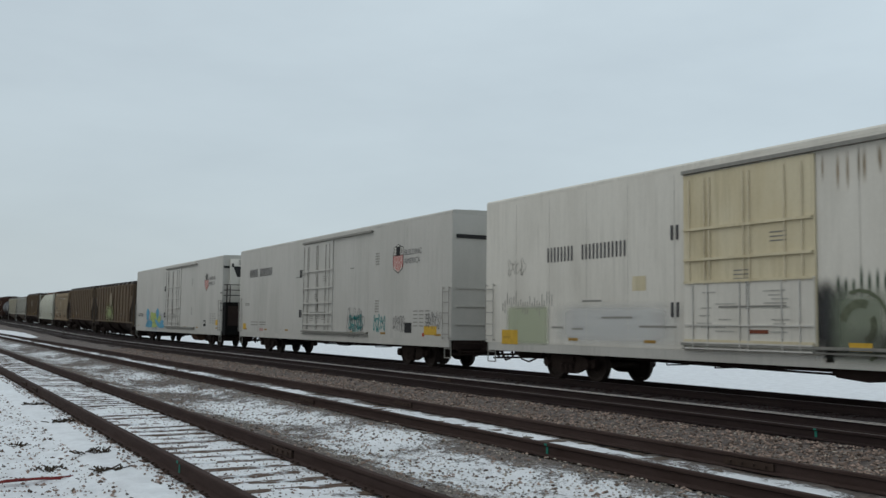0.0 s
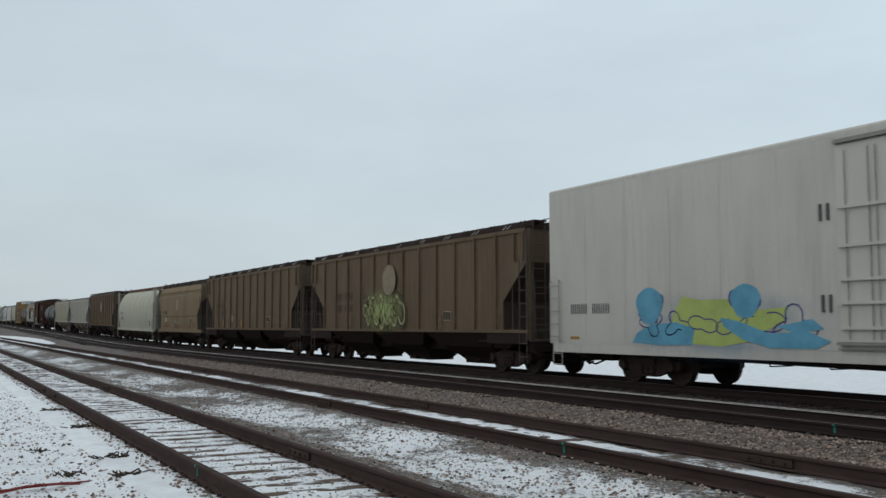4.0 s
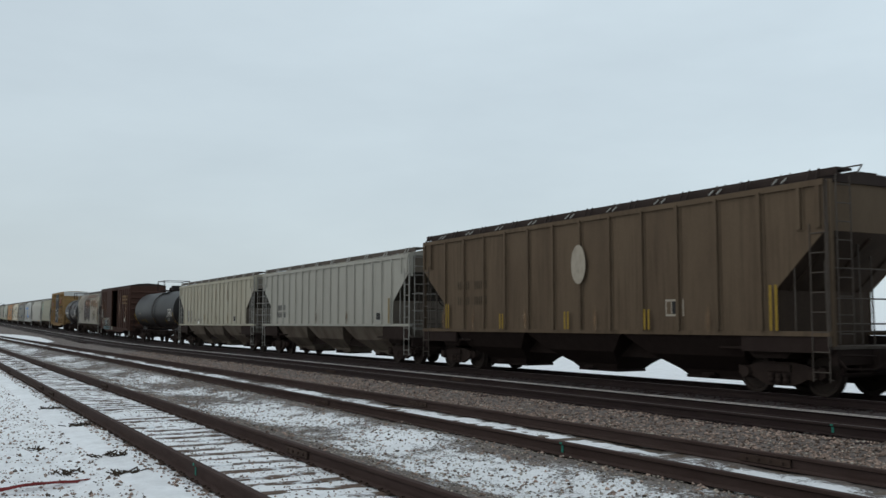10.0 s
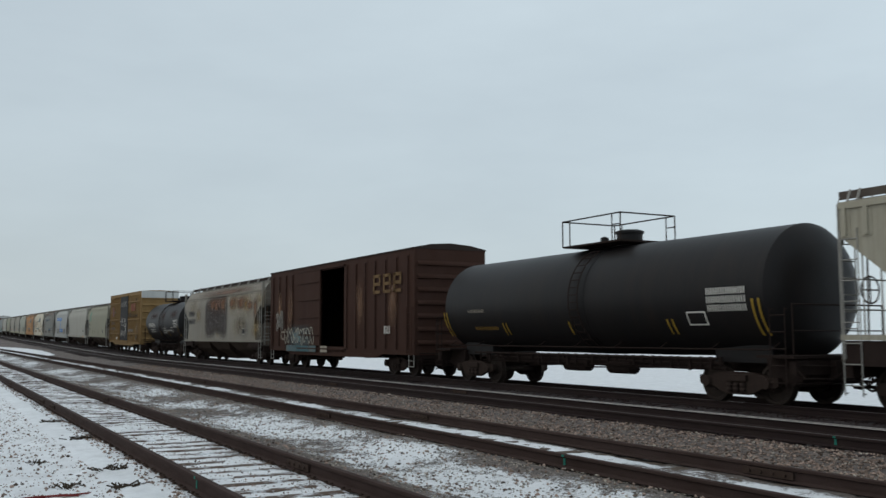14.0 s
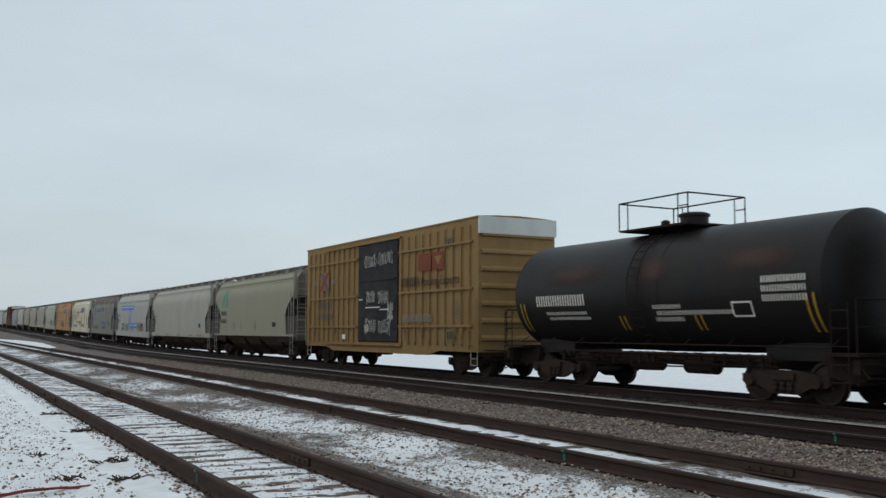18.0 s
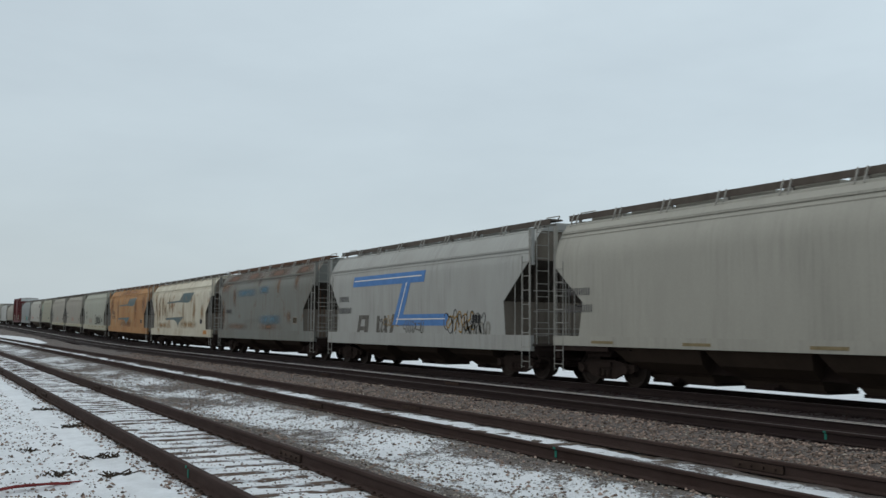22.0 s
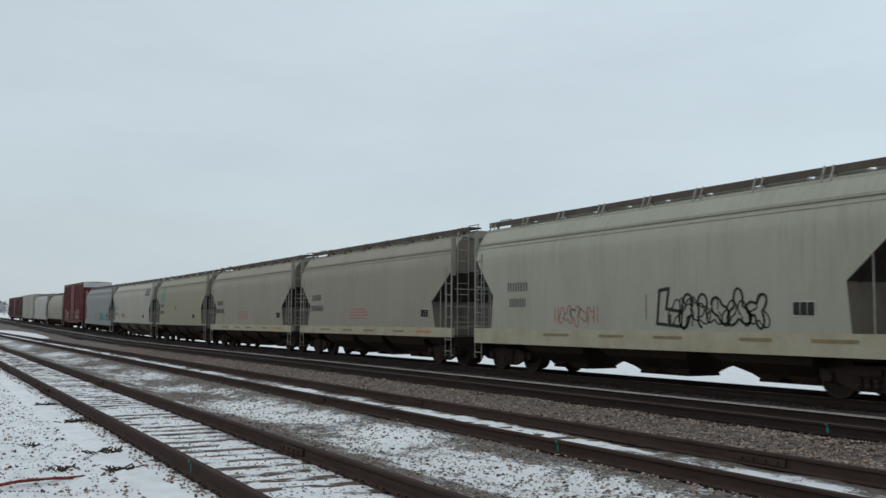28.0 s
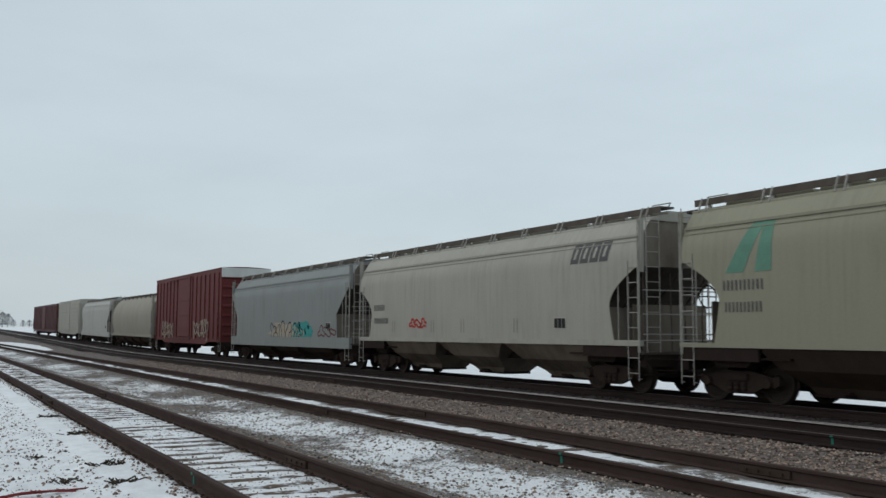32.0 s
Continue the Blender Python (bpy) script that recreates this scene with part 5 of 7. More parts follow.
        for y in (dy - 0.95, dy + 0.95):
            bar(bm, (x, y, zt + 0.06), (x, y, zt + 0.80), 0.018)
        part("platform_rail", bm, M["under_black"], car)
    for y in (dy - 1.3, dy + 1.3):
        bm = BM()
        bar(bm, (-0.95, y, zt + 0.80), (0.95, y, zt + 0.80), 0.02)
        part("platform_rail", bm, M["under_black"], car)
    bm = BM()
    pts = [(skin(z) - 0.10, z) for z in np.linspace(1.2, zt - 0.15, 14)]
    for s in (dy - 0.2, dy + 0.2):
        pipe(bm, [(x, s, z) for x, z in pts], 0.018)
    for x, z in pts:
        bar(bm, (x, dy - 0.2, z), (x, dy + 0.2, z), 0.014)
    part("ladder", bm, M["under_black"], car)
    # yellow conspicuity bars
    for k in (-0.97, -0.57, 0.0, 0.49, 1.0) if half > 7 else (-0.95, -0.36, 0.13, 0.93):
        tall = abs(k) > 0.8
        for d in (-0.09, 0.09):
            decal("stripe", car, skin, k * b + d, 1.9 if tall else 1.72, 0.06, 0.8 if tall else 0.36, M["stripe_tank"], "yellow reflective stripe", lift=0.012)
    return car, half, skin, zc


# ---- boxcars ----
def boxcar(y0, y1, paint, label, trucks=2.3, top=5.13, sill=0.95, ribs=14, door=(0.0, 3.7), door_paint=None, door_open=False, roof="roof_galv", bands=(), end_top=None, arched=False):
    car, half = start_car("boxcar", y0, y1, label, "freight car")
    skin = lambda z: -W
    dc, dw = door
    lo, hi = dc - dw / 2, dc + dw / 2
    hgt = top - sill
    # sides on either hand of the door opening, roof beam and floor beam
    for ya, yb in ((-half, lo), (hi, half)):
        for s in (-1, 1):
            bm = BM()
            box(bm, s * (W - 0.05), (ya + yb) / 2, sill + hgt / 2, 0.1, yb - ya, hgt)
            part("side_wall", bm, M[paint], car)
    for s in (-1, 1):
        for name, z, h in (("roof_beam", top - 0.14, 0.28), ("floor_beam", sill + 0.12, 0.24)):
            bm = BM()
            box(bm, s * (W - 0.05), dc, z, 0.098, dw, h)
            part(name, bm, M[paint], car)
    bm = BM()
    box(bm, 0, 0, sill + 0.1, 2 * W - 0.22, 2 * half - 0.22, 0.1)
    part("floor_deck", bm, M["bay_brown"], car)
    for s in (-1, 1):
        bm = BM()
        box(bm, 0, s * (half - 0.05), sill + hgt / 2, 2 * W - 0.2, 0.1, hgt)
        part("end_wall", bm, M[paint], car)
        for i in range(7):
            z = sill + 0.42 + (hgt - 1.0) * i / 6
            bm = BM()
            prism(bm, [(s * half, z - 0.07), (s * (half + 0.10), z - 0.03), (s * (half + 0.10), z + 0.04), (s * half, z + 0.13)], -W + 0.12, W - 0.12)
            part("end_rib", bm, M[paint], car)
    if end_top:
        bm = BM()
        box(bm, 0, -half - 0.055, top - 0.26, 2 * W, 0.11, 0.56)
        part("end_panel", bm, M[end_top], car, "white painted band across the top of the end")
    bm = BM()
    rise = 0.22 if arched else 0.10
    arch = [(-W - 0.03, top - 0.02), (-W - 0.03, top + 0.03), (-W * 0.55, top + rise * 0.75), (0, top + rise), (W * 0.55, top + rise * 0.75), (W + 0.03, top + 0.03), (W + 0.03, top - 0.02)]
    f1 = [bm.verts.new((x, -half - 0.02, z)) for x, z in arch]
    f2 = [bm.verts.new((x, half + 0.02, z)) for x, z in arch]
    for i in range(len(arch)):
        j = (i + 1) % len(arch)
        bm.faces.new((f1[i], f1[j], f2[j], f2[i]))
    bm.faces.new(f1[::-1])
    bm.faces.new(f2)
    part("roof", bm, M[roof], car)
    gear(car, half, half - trucks, 0.76)
    brake_rig(car, 0.8)
    under_pipes(car, half - 4.1, 0.74)
    # posts
    me = BOX_RIB_ME.setdefault((paint, round(hgt, 1)), rib_mesh("side_post", hgt - 0.35, M[paint], 0.06))
    for i in range(ribs):
        y = -half + 0.5 + (2 * half - 1.0) * i / (ribs - 1)
        if lo - 0.18 < y < hi + 0.18:
            continue
        place("side_post", me, car, (-W, y, sill + hgt / 2))
    for z in bands:
        for ya, yb in ((-half + 0.3, lo - 0.1), (hi + 0.1, half - 0.3)):
            bm = BM()
            box(bm, -W - 0.045, (ya + yb) / 2, z, 0.09, yb - ya, 0.07)
            part("side_band", bm, M[paint], car)
    # door
    shift = dw * 0.92 if door_open else 0.0
    bm = BM()
    box(bm, -W - (0.06 if door_open else 0.02), dc + shift, sill + hgt / 2 + 0.02, 0.07, dw * 0.98, hgt - 0.5)
    bevel(bm, 0.012, 1)
    d = part("door", bm, M[door_paint or paint], car, "sliding door pushed open" if door_open else "closed sliding door")
    bm = BM()
    box(bm, W + 0.02, dc, sill + hgt / 2 + 0.02, 0.07, dw * 0.98, hgt - 0.5)
    part("door", bm, M[paint], car, "closed sliding door")
    for i in range(4):
        bm = BM()
        box(bm, -W - (0.115 if door_open else 0.07), dc + shift, sill + 0.75 + (hgt - 1.5) * i / 3, 0.05, dw * 0.9, 0.06)
        part("door_rib", bm, M[door_paint or paint], d)
    bm = BM()
    box(bm, -W - 0.07, dc + dw * 0.45, top - 0.2, 0.09, dw * 2.05, 0.07)
    part("door_track", bm, M[paint], car)
    bm = BM()
    box(bm, -W - 0.06, dc + dw * 0.45, sill + 0.14, 0.09, dw * 2.05, 0.06)
    part("door_rail", bm, M[paint], car)
    for s in (-1, 1):
        bm = BM()
        prism(bm, [(-half + 2.6, sill), (-half + 3.4, sill - 0.16), (half - 3.4, sill - 0.16), (half - 2.6, sill)], s * W - 0.05, s * W + 0.05)
        part("side_sill", bm, M[paint], car)
    for s in (-1, 1):
        y = s * (half - 0.30)
        ladder("ladder", car, -W, y - 0.21, y + 0.21, sill + 0.05, sill + 1.75, 4, M[paint])
        stirrup(car, -W + 0.03, y, 0.40, sill)
    return car, half, skin


BOX_RIB_ME = {}



def stain_material(name, colour, scale=1.6, cover=0.5, stretch=(1, 1.6, 0.7), rough=0.75, strength=0.7, rim_width=0.48):
    """A soft-edged patch of rust, dirt or faded paint: ragged, and thinning towards the patch's rim."""
    m = bpy.data.materials.new(name)
    m.use_nodes = True
    n, l = m.node_tree.nodes, m.node_tree.links
    b = n["Principled BSDF"]
    b.inputs["Base Color"].default_value, b.inputs["Roughness"].default_value = (*colour, 1), rough
    tc = n.new("ShaderNodeTexCoord")
    mp = n.new("ShaderNodeMapping")
    mp.inputs["Scale"].default_value = stretch
    l.new(tc.outputs["Object"], mp.inputs[0])
    t = n.new("ShaderNodeTexNoise")
    t.inputs["Scale"].default_value, t.inputs["Detail"].default_value, t.inputs["Roughness"].default_value = scale, 7.0, 0.65
    l.new(mp.outputs[0], t.inputs["Vector"])
    sep = n.new("ShaderNodeSeparateXYZ")
    l.new(tc.outputs["Generated"], sep.inputs[0])
    rim = None
    for axis in ("Y", "Z"):
        d = n.new("ShaderNodeMath")
        d.operation = "PINGPONG"
        d.inputs[1].default_value = 0.5
        l.new(sep.outputs[axis], d.inputs[0])
        r = n.new("ShaderNodeMapRange")
        r.inputs["From Max"].default_value = rim_width
        r.interpolation_type = "SMOOTHSTEP"
        l.new(d.outputs[0], r.inputs[0])
        if rim is None:
            rim = r.outputs[0]
        else:
            q = n.new("ShaderNodeMath")
            q.operation = "MULTIPLY"
            l.new(rim, q.inputs[0])
            l.new(r.outputs[0], q.inputs[1])
            rim = q.outputs[0]
    cut = n.new("ShaderNodeMapRange")
    cut.inputs["From Min"].default_value, cut.inputs["From Max"].default_value = 0.60 - 0.3 * cover, 0.92 - 0.3 * cover
    cut.inputs["To Max"].default_value = strength
    l.new(t.outputs[0], cut.inputs[0])
    soft = n.new("ShaderNodeMath")
    soft.operation = "MULTIPLY"
    l.new(cut.outputs[0], soft.inputs[0])
    l.new(rim, soft.inputs[1])
    l.new(soft.outputs[0], b.inputs["Alpha"])
    return m


M["rust_stain"] = stain_material("rust_stain", (0.20, 0.10, 0.05), scale=0.9, cover=1.1, stretch=(1, 1.3, 0.6), strength=0.75)
M["rust_drip"] = stain_material("rust_drip", (0.20, 0.115, 0.055), scale=2.2, cover=1.1, stretch=(1, 2.4, 0.35), strength=0.7)
M["rust_streak"] = stain_material("rust_streak", (0.30, 0.21, 0.11), scale=2.0, cover=1.6, stretch=(1, 2.4, 0.35), strength=0.6, rim_width=0.45)
M["lime_soft"] = stain_material("lime_soft", (0.30, 0.36, 0.12), scale=1.2, cover=1.6, stretch=(1, 1, 1), strength=0.9)
M["green_soft"] = stain_material("green_soft", (0.035, 0.075, 0.035), scale=1.4, cover=1.6, stretch=(1, 1, 1), strength=0.9)
M["soot_shade"] = stain_material("soot_shade", (0.03, 0.026, 0.024), scale=0.7, cover=1.5, stretch=(1, 1, 0.6), strength=0.6)
M["dark_stain"] = stain_material("dark_stain", (0.075, 0.064, 0.058), scale=0.5, cover=1.5)
M["grime"] = stain_material("grime", (0.14, 0.12, 0.10), scale=0.8, cover=1.1, stretch=(1, 1.2, 0.6), strength=0.35)
M["blue_fade"] = stain_material("blue_fade", (0.095, 0.185, 0.245), scale=1.6, cover=1.5, stretch=(1, 0.6, 1), strength=0.6, rim_width=0.34)
M["spray_blue_soft"] = stain_material("spray_blue_soft", (0.10, 0.26, 0.42), scale=1.2, cover=0.95, stretch=(1, 1, 1))
M["pale_fade"] = stain_material("pale_fade", (0.26, 0.235, 0.195), scale=2.0, cover=0.8, stretch=(1, 1, 1))
M["ochre_stain"] = stain_material("ochre_stain", (0.30, 0.20, 0.07), scale=1.3, cover=1.15, stretch=(1, 1.5, 0.8), strength=0.6)
M["repaint_white"] = stain_material("repaint_white", (0.62, 0.62, 0.61), scale=1.0, cover=1.9, stretch=(1, 1, 1), strength=0.6, rim_width=0.3)
M["lime_letter"] = stain_material("lime_letter", (0.20, 0.23, 0.16), scale=1.6, cover=1.7, stretch=(1, 1, 1), strength=0.7, rim_width=0.3)
M["soot_band"] = stain_material("soot_band", (0.035, 0.035, 0.035), scale=2.5, cover=1.5, stretch=(1, 2, 0.6), strength=0.75, rim_width=0.3)
M["green_smoke"] = mat("green_smoke", (0.11, 0.125, 0.09), 0.65, amount=0.8, scale=5, fine=30, grain=0.2, bump=0)
M["lime_pale"] = mat("lime_pale", (0.30, 0.37, 0.13), 0.6, amount=0.5, scale=2, fine=30, grain=0.1, bump=0)
M["spray_sky"] = mat("spray_sky", (0.10, 0.27, 0.40), 0.6, amount=0.6, scale=2, fine=30, grain=0.1, bump=0)
M["pale_lime"] = mat("pale_lime", (0.24, 0.246, 0.144), 0.6, amount=0.5, scale=3, fine=30, grain=0.1, bump=0)
M["sill_sage"] = mat("sill_sage", (0.31, 0.305, 0.245), 0.55, stain=(0.21, 0.19, 0.135), amount=0.6, scale=1.5, fine=16, grain=0.06, bump=0.04)
M["bay_grey"] = mat("bay_grey", (0.15, 0.128, 0.108), 0.7, stain=(0.06, 0.048, 0.04), amount=0.8, scale=1.2, stretch=STREAK, fine=25, grain=0.15, bump=0.1)
M["door_black"] = mat("door_black", (0.022, 0.022, 0.025), 0.55, stain=(0.05, 0.048, 0.046), amount=0.5, scale=1.5, fine=25, grain=0.12, bump=0.05)
M["teal_slate"] = mat("teal_slate", (0.085, 0.125, 0.14), 0.6, stain=(0.20, 0.17, 0.13), amount=0.7, scale=2.0, fine=30, grain=0.1, bump=0)


def stain(car, skin, y, z, w, h, material, label="soft stain on the paint", lift=0.004):
    return decal("stain", car, skin, y, z, w, h, M[material], label, lift)


def shape(name, car, skin, outline, material, label, lift=0.007):
    """A painted flat shape with the given (y, z) outline, cut into strips so that it follows the side."""
    bm = BM()
    bm.faces.new([bm.verts.new((0, y + MARKS["slip"], z)) for y, z in outline])
    lo, hi = min(z for _, z in outline), max(z for _, z in outline)
    for i in range(1, max(2, int((hi - lo) / 0.1))):
        bmesh.ops.bisect_plane(bm, geom=bm.verts[:] + bm.edges[:] + bm.faces[:], plane_co=(0, 0, lo + 0.1 * i), plane_no=(0, 0, 1))
    for v in bm.verts:
        v.co.x = skin(v.co.z) - lift
    return part(name, bm, M[material], car, label)


# ---- the train, from its head ----
def emblem_shield(car, skin, y, z):
    edge = [(y + 0.42, z + 0.1), (y + 0.44, z - 0.2), (y + 0.36, z - 0.42), (y, z - 0.58), (y - 0.36, z - 0.42), (y - 0.44, z - 0.2), (y - 0.42, z + 0.1), (y - 0.40, z + 0.38), (y - 0.22, z + 0.42), (y, z + 0.50), (y + 0.22, z + 0.42), (y + 0.40, z + 0.38)]
    field = shape("emblem", car, skin, edge, "marking_black", "striped shield emblem with a dark head", 0.006)
    inner = [(y + (a - y) * 0.93, z + (b - z) * 0.93) for a, b in edge]
    shape("emblem_field", field, skin, inner, "reefer_white", "", 0.009)
    for i in range(7):
        yy = y + 0.345 - 0.115 * i
        decal("emblem_stripe", field, skin, yy, z - 0.22 + 0.03 * abs(i - 3), 0.06, 0.60 - 0.06 * abs(i - 3), M["marking_red"], lift=0.012)
    decal("emblem_head", field, skin, y, z + 0.24, 0.34, 0.34, M["marking_black"], lift=0.012)
    for k in (-0.28, 0.28):
        decal("emblem_bar", field, skin, y + k, z + 0.24, 0.10, 0.2, M["marking_grey"], lift=0.012)
    decal("emblem_line", field, skin, y, z + 0.09, 0.80, 0.03, M["marking_black"], lift=0.014)
    words(car, skin, "BUILDING", y - 0.50, z + 0.06, 0.29, M["slogan_grey"], "dark grey slogan lettering")
    words(car, skin, "AMERICA", y - 0.50, z - 0.25, 0.29, M["slogan_grey"], "dark grey slogan lettering")


M["ochre_dull"] = mat("ochre_dull", (0.20, 0.165, 0.10), 0.6, amount=0.6, scale=6, fine=30, grain=0.15, bump=0)
M["stripe_yellow"] = mat("stripe_yellow", (0.24, 0.165, 0.035), 0.6, amount=0.5, scale=6, fine=30, grain=0.15, bump=0)
M["tan_fade"] = mat("tan_fade", (0.20, 0.17, 0.13), 0.65, amount=0.8, scale=4, fine=30, grain=0.2, bump=0)
M["dull_red"] = mat("dull_red", (0.16, 0.055, 0.036), 0.6, amount=0.6, scale=6, fine=30, grain=0.2, bump=0)
M["tan_red"] = mat("tan_red", (0.21, 0.115, 0.06), 0.6, amount=0.6, scale=6, fine=30, grain=0.2, bump=0)
M["spray_smoke"] = mat("spray_smoke", (0.09, 0.085, 0.08), 0.65, stain=(0.17, 0.17, 0.165), amount=0.8, scale=4, stretch=(1, 3, 1), fine=30, grain=0.2, bump=0)
M["pink_fade"] = mat("pink_fade", (0.26, 0.19, 0.165), 0.65, amount=0.8, scale=5, fine=30, grain=0.2, bump=0)
M["dull_violet"] = mat("dull_violet", (0.085, 0.075, 0.13), 0.6, amount=0.6, scale=6, fine=30, grain=0.2, bump=0)
M["gold_fade"] = mat("gold_fade", (0.17, 0.115, 0.06), 0.65, stain=(0.1, 0.06, 0.04), amount=0.8, scale=6, fine=30, grain=0.2, bump=0)
M["spray_teal_dull"] = mat("spray_teal_dull", (0.07, 0.13, 0.15), 0.65, amount=0.8, scale=4, fine=30, grain=0.2, bump=0)
M["plum"] = mat("plum", (0.16, 0.055, 0.055), 0.6, amount=0.6, scale=6, fine=30, grain=0.2, bump=0)
M["pale_lime_soft"] = stain_material("pale_lime_soft", (0.42, 0.45, 0.31), scale=1.0, cover=1.9, stretch=(1, 1, 1), strength=0.75, rim_width=0.14)
M["rust_block"] = stain_material("rust_block", (0.13, 0.068, 0.04), scale=0.8, cover=1.7, stretch=(1, 0.8, 0.8), strength=0.8)
M["soot_wall"] = stain_material("soot_wall", (0.070, 0.054, 0.048), scale=0.9, cover=1.9, stretch=(1, 1.4, 0.25), strength=0.62, rim_width=0.3)
M["rust_wall"] = stain_material("rust_wall", (0.16, 0.078, 0.036), scale=1.3, cover=1.55, stretch=(1, 1.2, 0.7), strength=0.85, rim_width=0.42)
M["teal_soft"] = stain_material("teal_soft", (0.12, 0.19, 0.20), scale=1.0, cover=1.4, stretch=(1, 1, 1), strength=0.85)
M["rust_orange"] = stain_material("rust_orange", (0.31, 0.175, 0.06), scale=1.6, cover=1.2, stretch=(1, 1.8, 0.4), strength=0.75)
M["ochre_faint"] = stain_material("ochre_faint", (0.37, 0.30, 0.18), scale=1.6, cover=1.4, stretch=(1, 2.0, 0.3), strength=0.5)
M["tank_rust"] = stain_material("tank_rust", (0.060, 0.026, 0.020), scale=1.0, cover=1.7, stretch=(1, 0.8, 1.2), strength=0.7)
M["rust_faint"] = stain_material("rust_faint", (0.20, 0.085, 0.04), scale=1.0, cover=1.2, stretch=(1, 1.2, 0.5), strength=0.55)
M["dim_brown"] = mat("dim_brown", (0.062, 0.05, 0.038), 0.65, amount=0.6, scale=8, fine=30, grain=0.2, bump=0)
M["slogan_grey"] = mat("slogan_grey", (0.09, 0.09, 0.095), 0.6, amount=0.4, scale=6, fine=30, grain=0.1, bump=0)


def stencil(car, skin, y, z):
    for k in (-0.12, 0.0, 0.12):
        for i in range(5):
            decal("data_line", car, skin, y + k, z + 0.1 * (i - 2), 0.085, 0.05, M["marking_grey"])


car, half, skin = reefer(1.7, 24.87, "reefer_white", "white refrigerator car with a yellowed door and graffiti", door_paint="reefer_yellow", door=(1.15, 3.65))
bm = BM()
box(bm, -W - 0.055, 1.15, 1.85, 0.03, 3.6, 1.36)
foot_panel = part("door_foot", bm, M["reefer_white"], car, "white lower door panel")
for k in (-1.45, -1.0, -0.12, 0.12, 1.05, 1.5):
    bm = BM()
    bar(bm, (-W - 0.09, 1.15 + k, 1.0), (-W - 0.09, 1.15 + k, 2.48), 0.016)
    part("lock_rod", bm, M["rod_white"], foot_panel)
for z in (1.03, 1.16, 1.55):
    bm = BM()
    box(bm, -W - 0.085, 1.15, z, 0.04, 3.5, 0.03)
    part("rod_guide", bm, M["rod_white"], foot_panel)
rnd = random.Random(77)
for i in range(11):
    for y in (2.25, 1.75, 0.25):
        if rnd.random() < 0.62:
            decal("data_line", foot_panel, lambda h: -W - 0.074, y + rnd.uniform(-0.1, 0.1), 1.42 + 0.085 * i, rnd.uniform(0.3, 0.6), 0.03, M["seam_grey"])
decal("patch", foot_panel, lambda h: -W - 0.074, 0.75, 1.42, 0.5, 0.08, M["dull_red"], "dull red reflector")
bm = BM()
prism(bm, [(-0.7, 0.86), (-0.9, 0.56), (-1.6, 0.5), (-2.1, 0.6), (-3.2, 0.55), (-3.5, 0.86)], -1.3, -0.5)
part("equipment_box", bm, M["under_black"], car, "dark equipment slung under the floor")
letters(car, skin, 6.7, 3.45, 3.4, 0.40, 11, M["slogan_grey"], "black reporting mark and number", gap=(4,), bold=0.45)
decal("placard", car, skin, 4.55, 2.55, 0.5, 0.36, M["reefer_yellow"], "yellowed placard")
stain(car, skin, 9.35, 1.5, 2.3, 1.2, "pale_lime_soft", "pale yellow-green graffiti block")
rnd = random.Random(5)
for i in range(22):
    q = rnd.uniform(0.15, 0.42)
    decal("graffiti", car, skin, 8.15 + 0.118 * i, 2.12 + rnd.uniform(-0.5, 0.5) * q, 0.03, q, M["marking_grey"], "thin dark graffiti drip")
spray(car, skin, 9.9, 3.2, 0.9, 0.5, M["seam_grey"], 6, "thin scribbled tag", 4, 0.02)
decal("patch", car, skin, 10.25, 1.15, 0.85, 0.42, M["marking_yellow"], "yellow reflective patch")
stain(car, skin, 5.6, 1.55, 5.9, 1.25, "repaint_white", "whiter repainted lower panel", lift=0.003)
for i, (y, w, h) in enumerate(((-0.78, 0.5, 1.7), (-0.95, 0.5, 1.5), (-1.0, 0.9, 1.7))):
    stain(car, skin, y, 0.85 + h / 2, w, h, "soot_band", "black sprayed band beside the door", lift=0.005 + 0.003 * i)
for cy, wide in ((-1.62, 0.64), (-3.1, 0.74), (-4.7, 0.7)):
    stain(car, skin, cy, 1.58, 2.5 * wide, 1.75, "lime_letter", "dull green rounded graffiti letter", lift=0.012)
    for r, turn, sweep_of, fat in ((0.95, 1.2, 3.2, 0.035), (0.6, 0.2, 1.8, 0.08), (0.45, 2.6, 1.7, 0.07)):
        arc = [(cy + (wide * r + f * fat) * math.cos(u), 1.56 + (0.7 * r + f * fat) * math.sin(u)) for f, ks in ((1, range(10)), (-1, range(9, -1, -1))) for u in [turn + sweep_of * k / 9 for k in ks]]
        shape("graffiti", car, skin, arc, "green_smoke", "dark green curved graffiti stroke", 0.014 + 0.001 * r)
stain(car, skin, -2.9, 1.2, 4.6, 0.9, "soot_shade", "sooty overspray along the bottom", lift=0.017)
rnd = random.Random(41)
for i in range(26):
    q = rnd.uniform(0.15, 0.5)
    stain(car, skin, -1.15 - 0.17 * i, 2.2 + q / 2, 0.1, q + 0.2, "green_soft", "sprayed green fringe", lift=0.005)
decal("patch", car, skin, -1.62, 1.16, 0.5, 0.16, M["marking_yellow"], "yellow reflective patch", lift=0.018)
rnd = random.Random(9)
for i in range(40):
    h = rnd.uniform(0.4, 1.0)
    stain(car, skin, -0.8 - 0.24 * i + rnd.uniform(-0.15, 0.15), 5.0 - h / 2, rnd.uniform(0.07, 0.14), h, "rust_streak", "brown streak below the roof")
for y, z, w in ((7.9, 1.45, 0.5), (7.0, 1.42, 0.5), (6.4, 2.15, 0.8), (5.4, 1.72, 1.2), (3.9, 1.5, 1.3)):
    decal("data_line", car, skin, y, z, w, 0.05, M["marking_grey"])

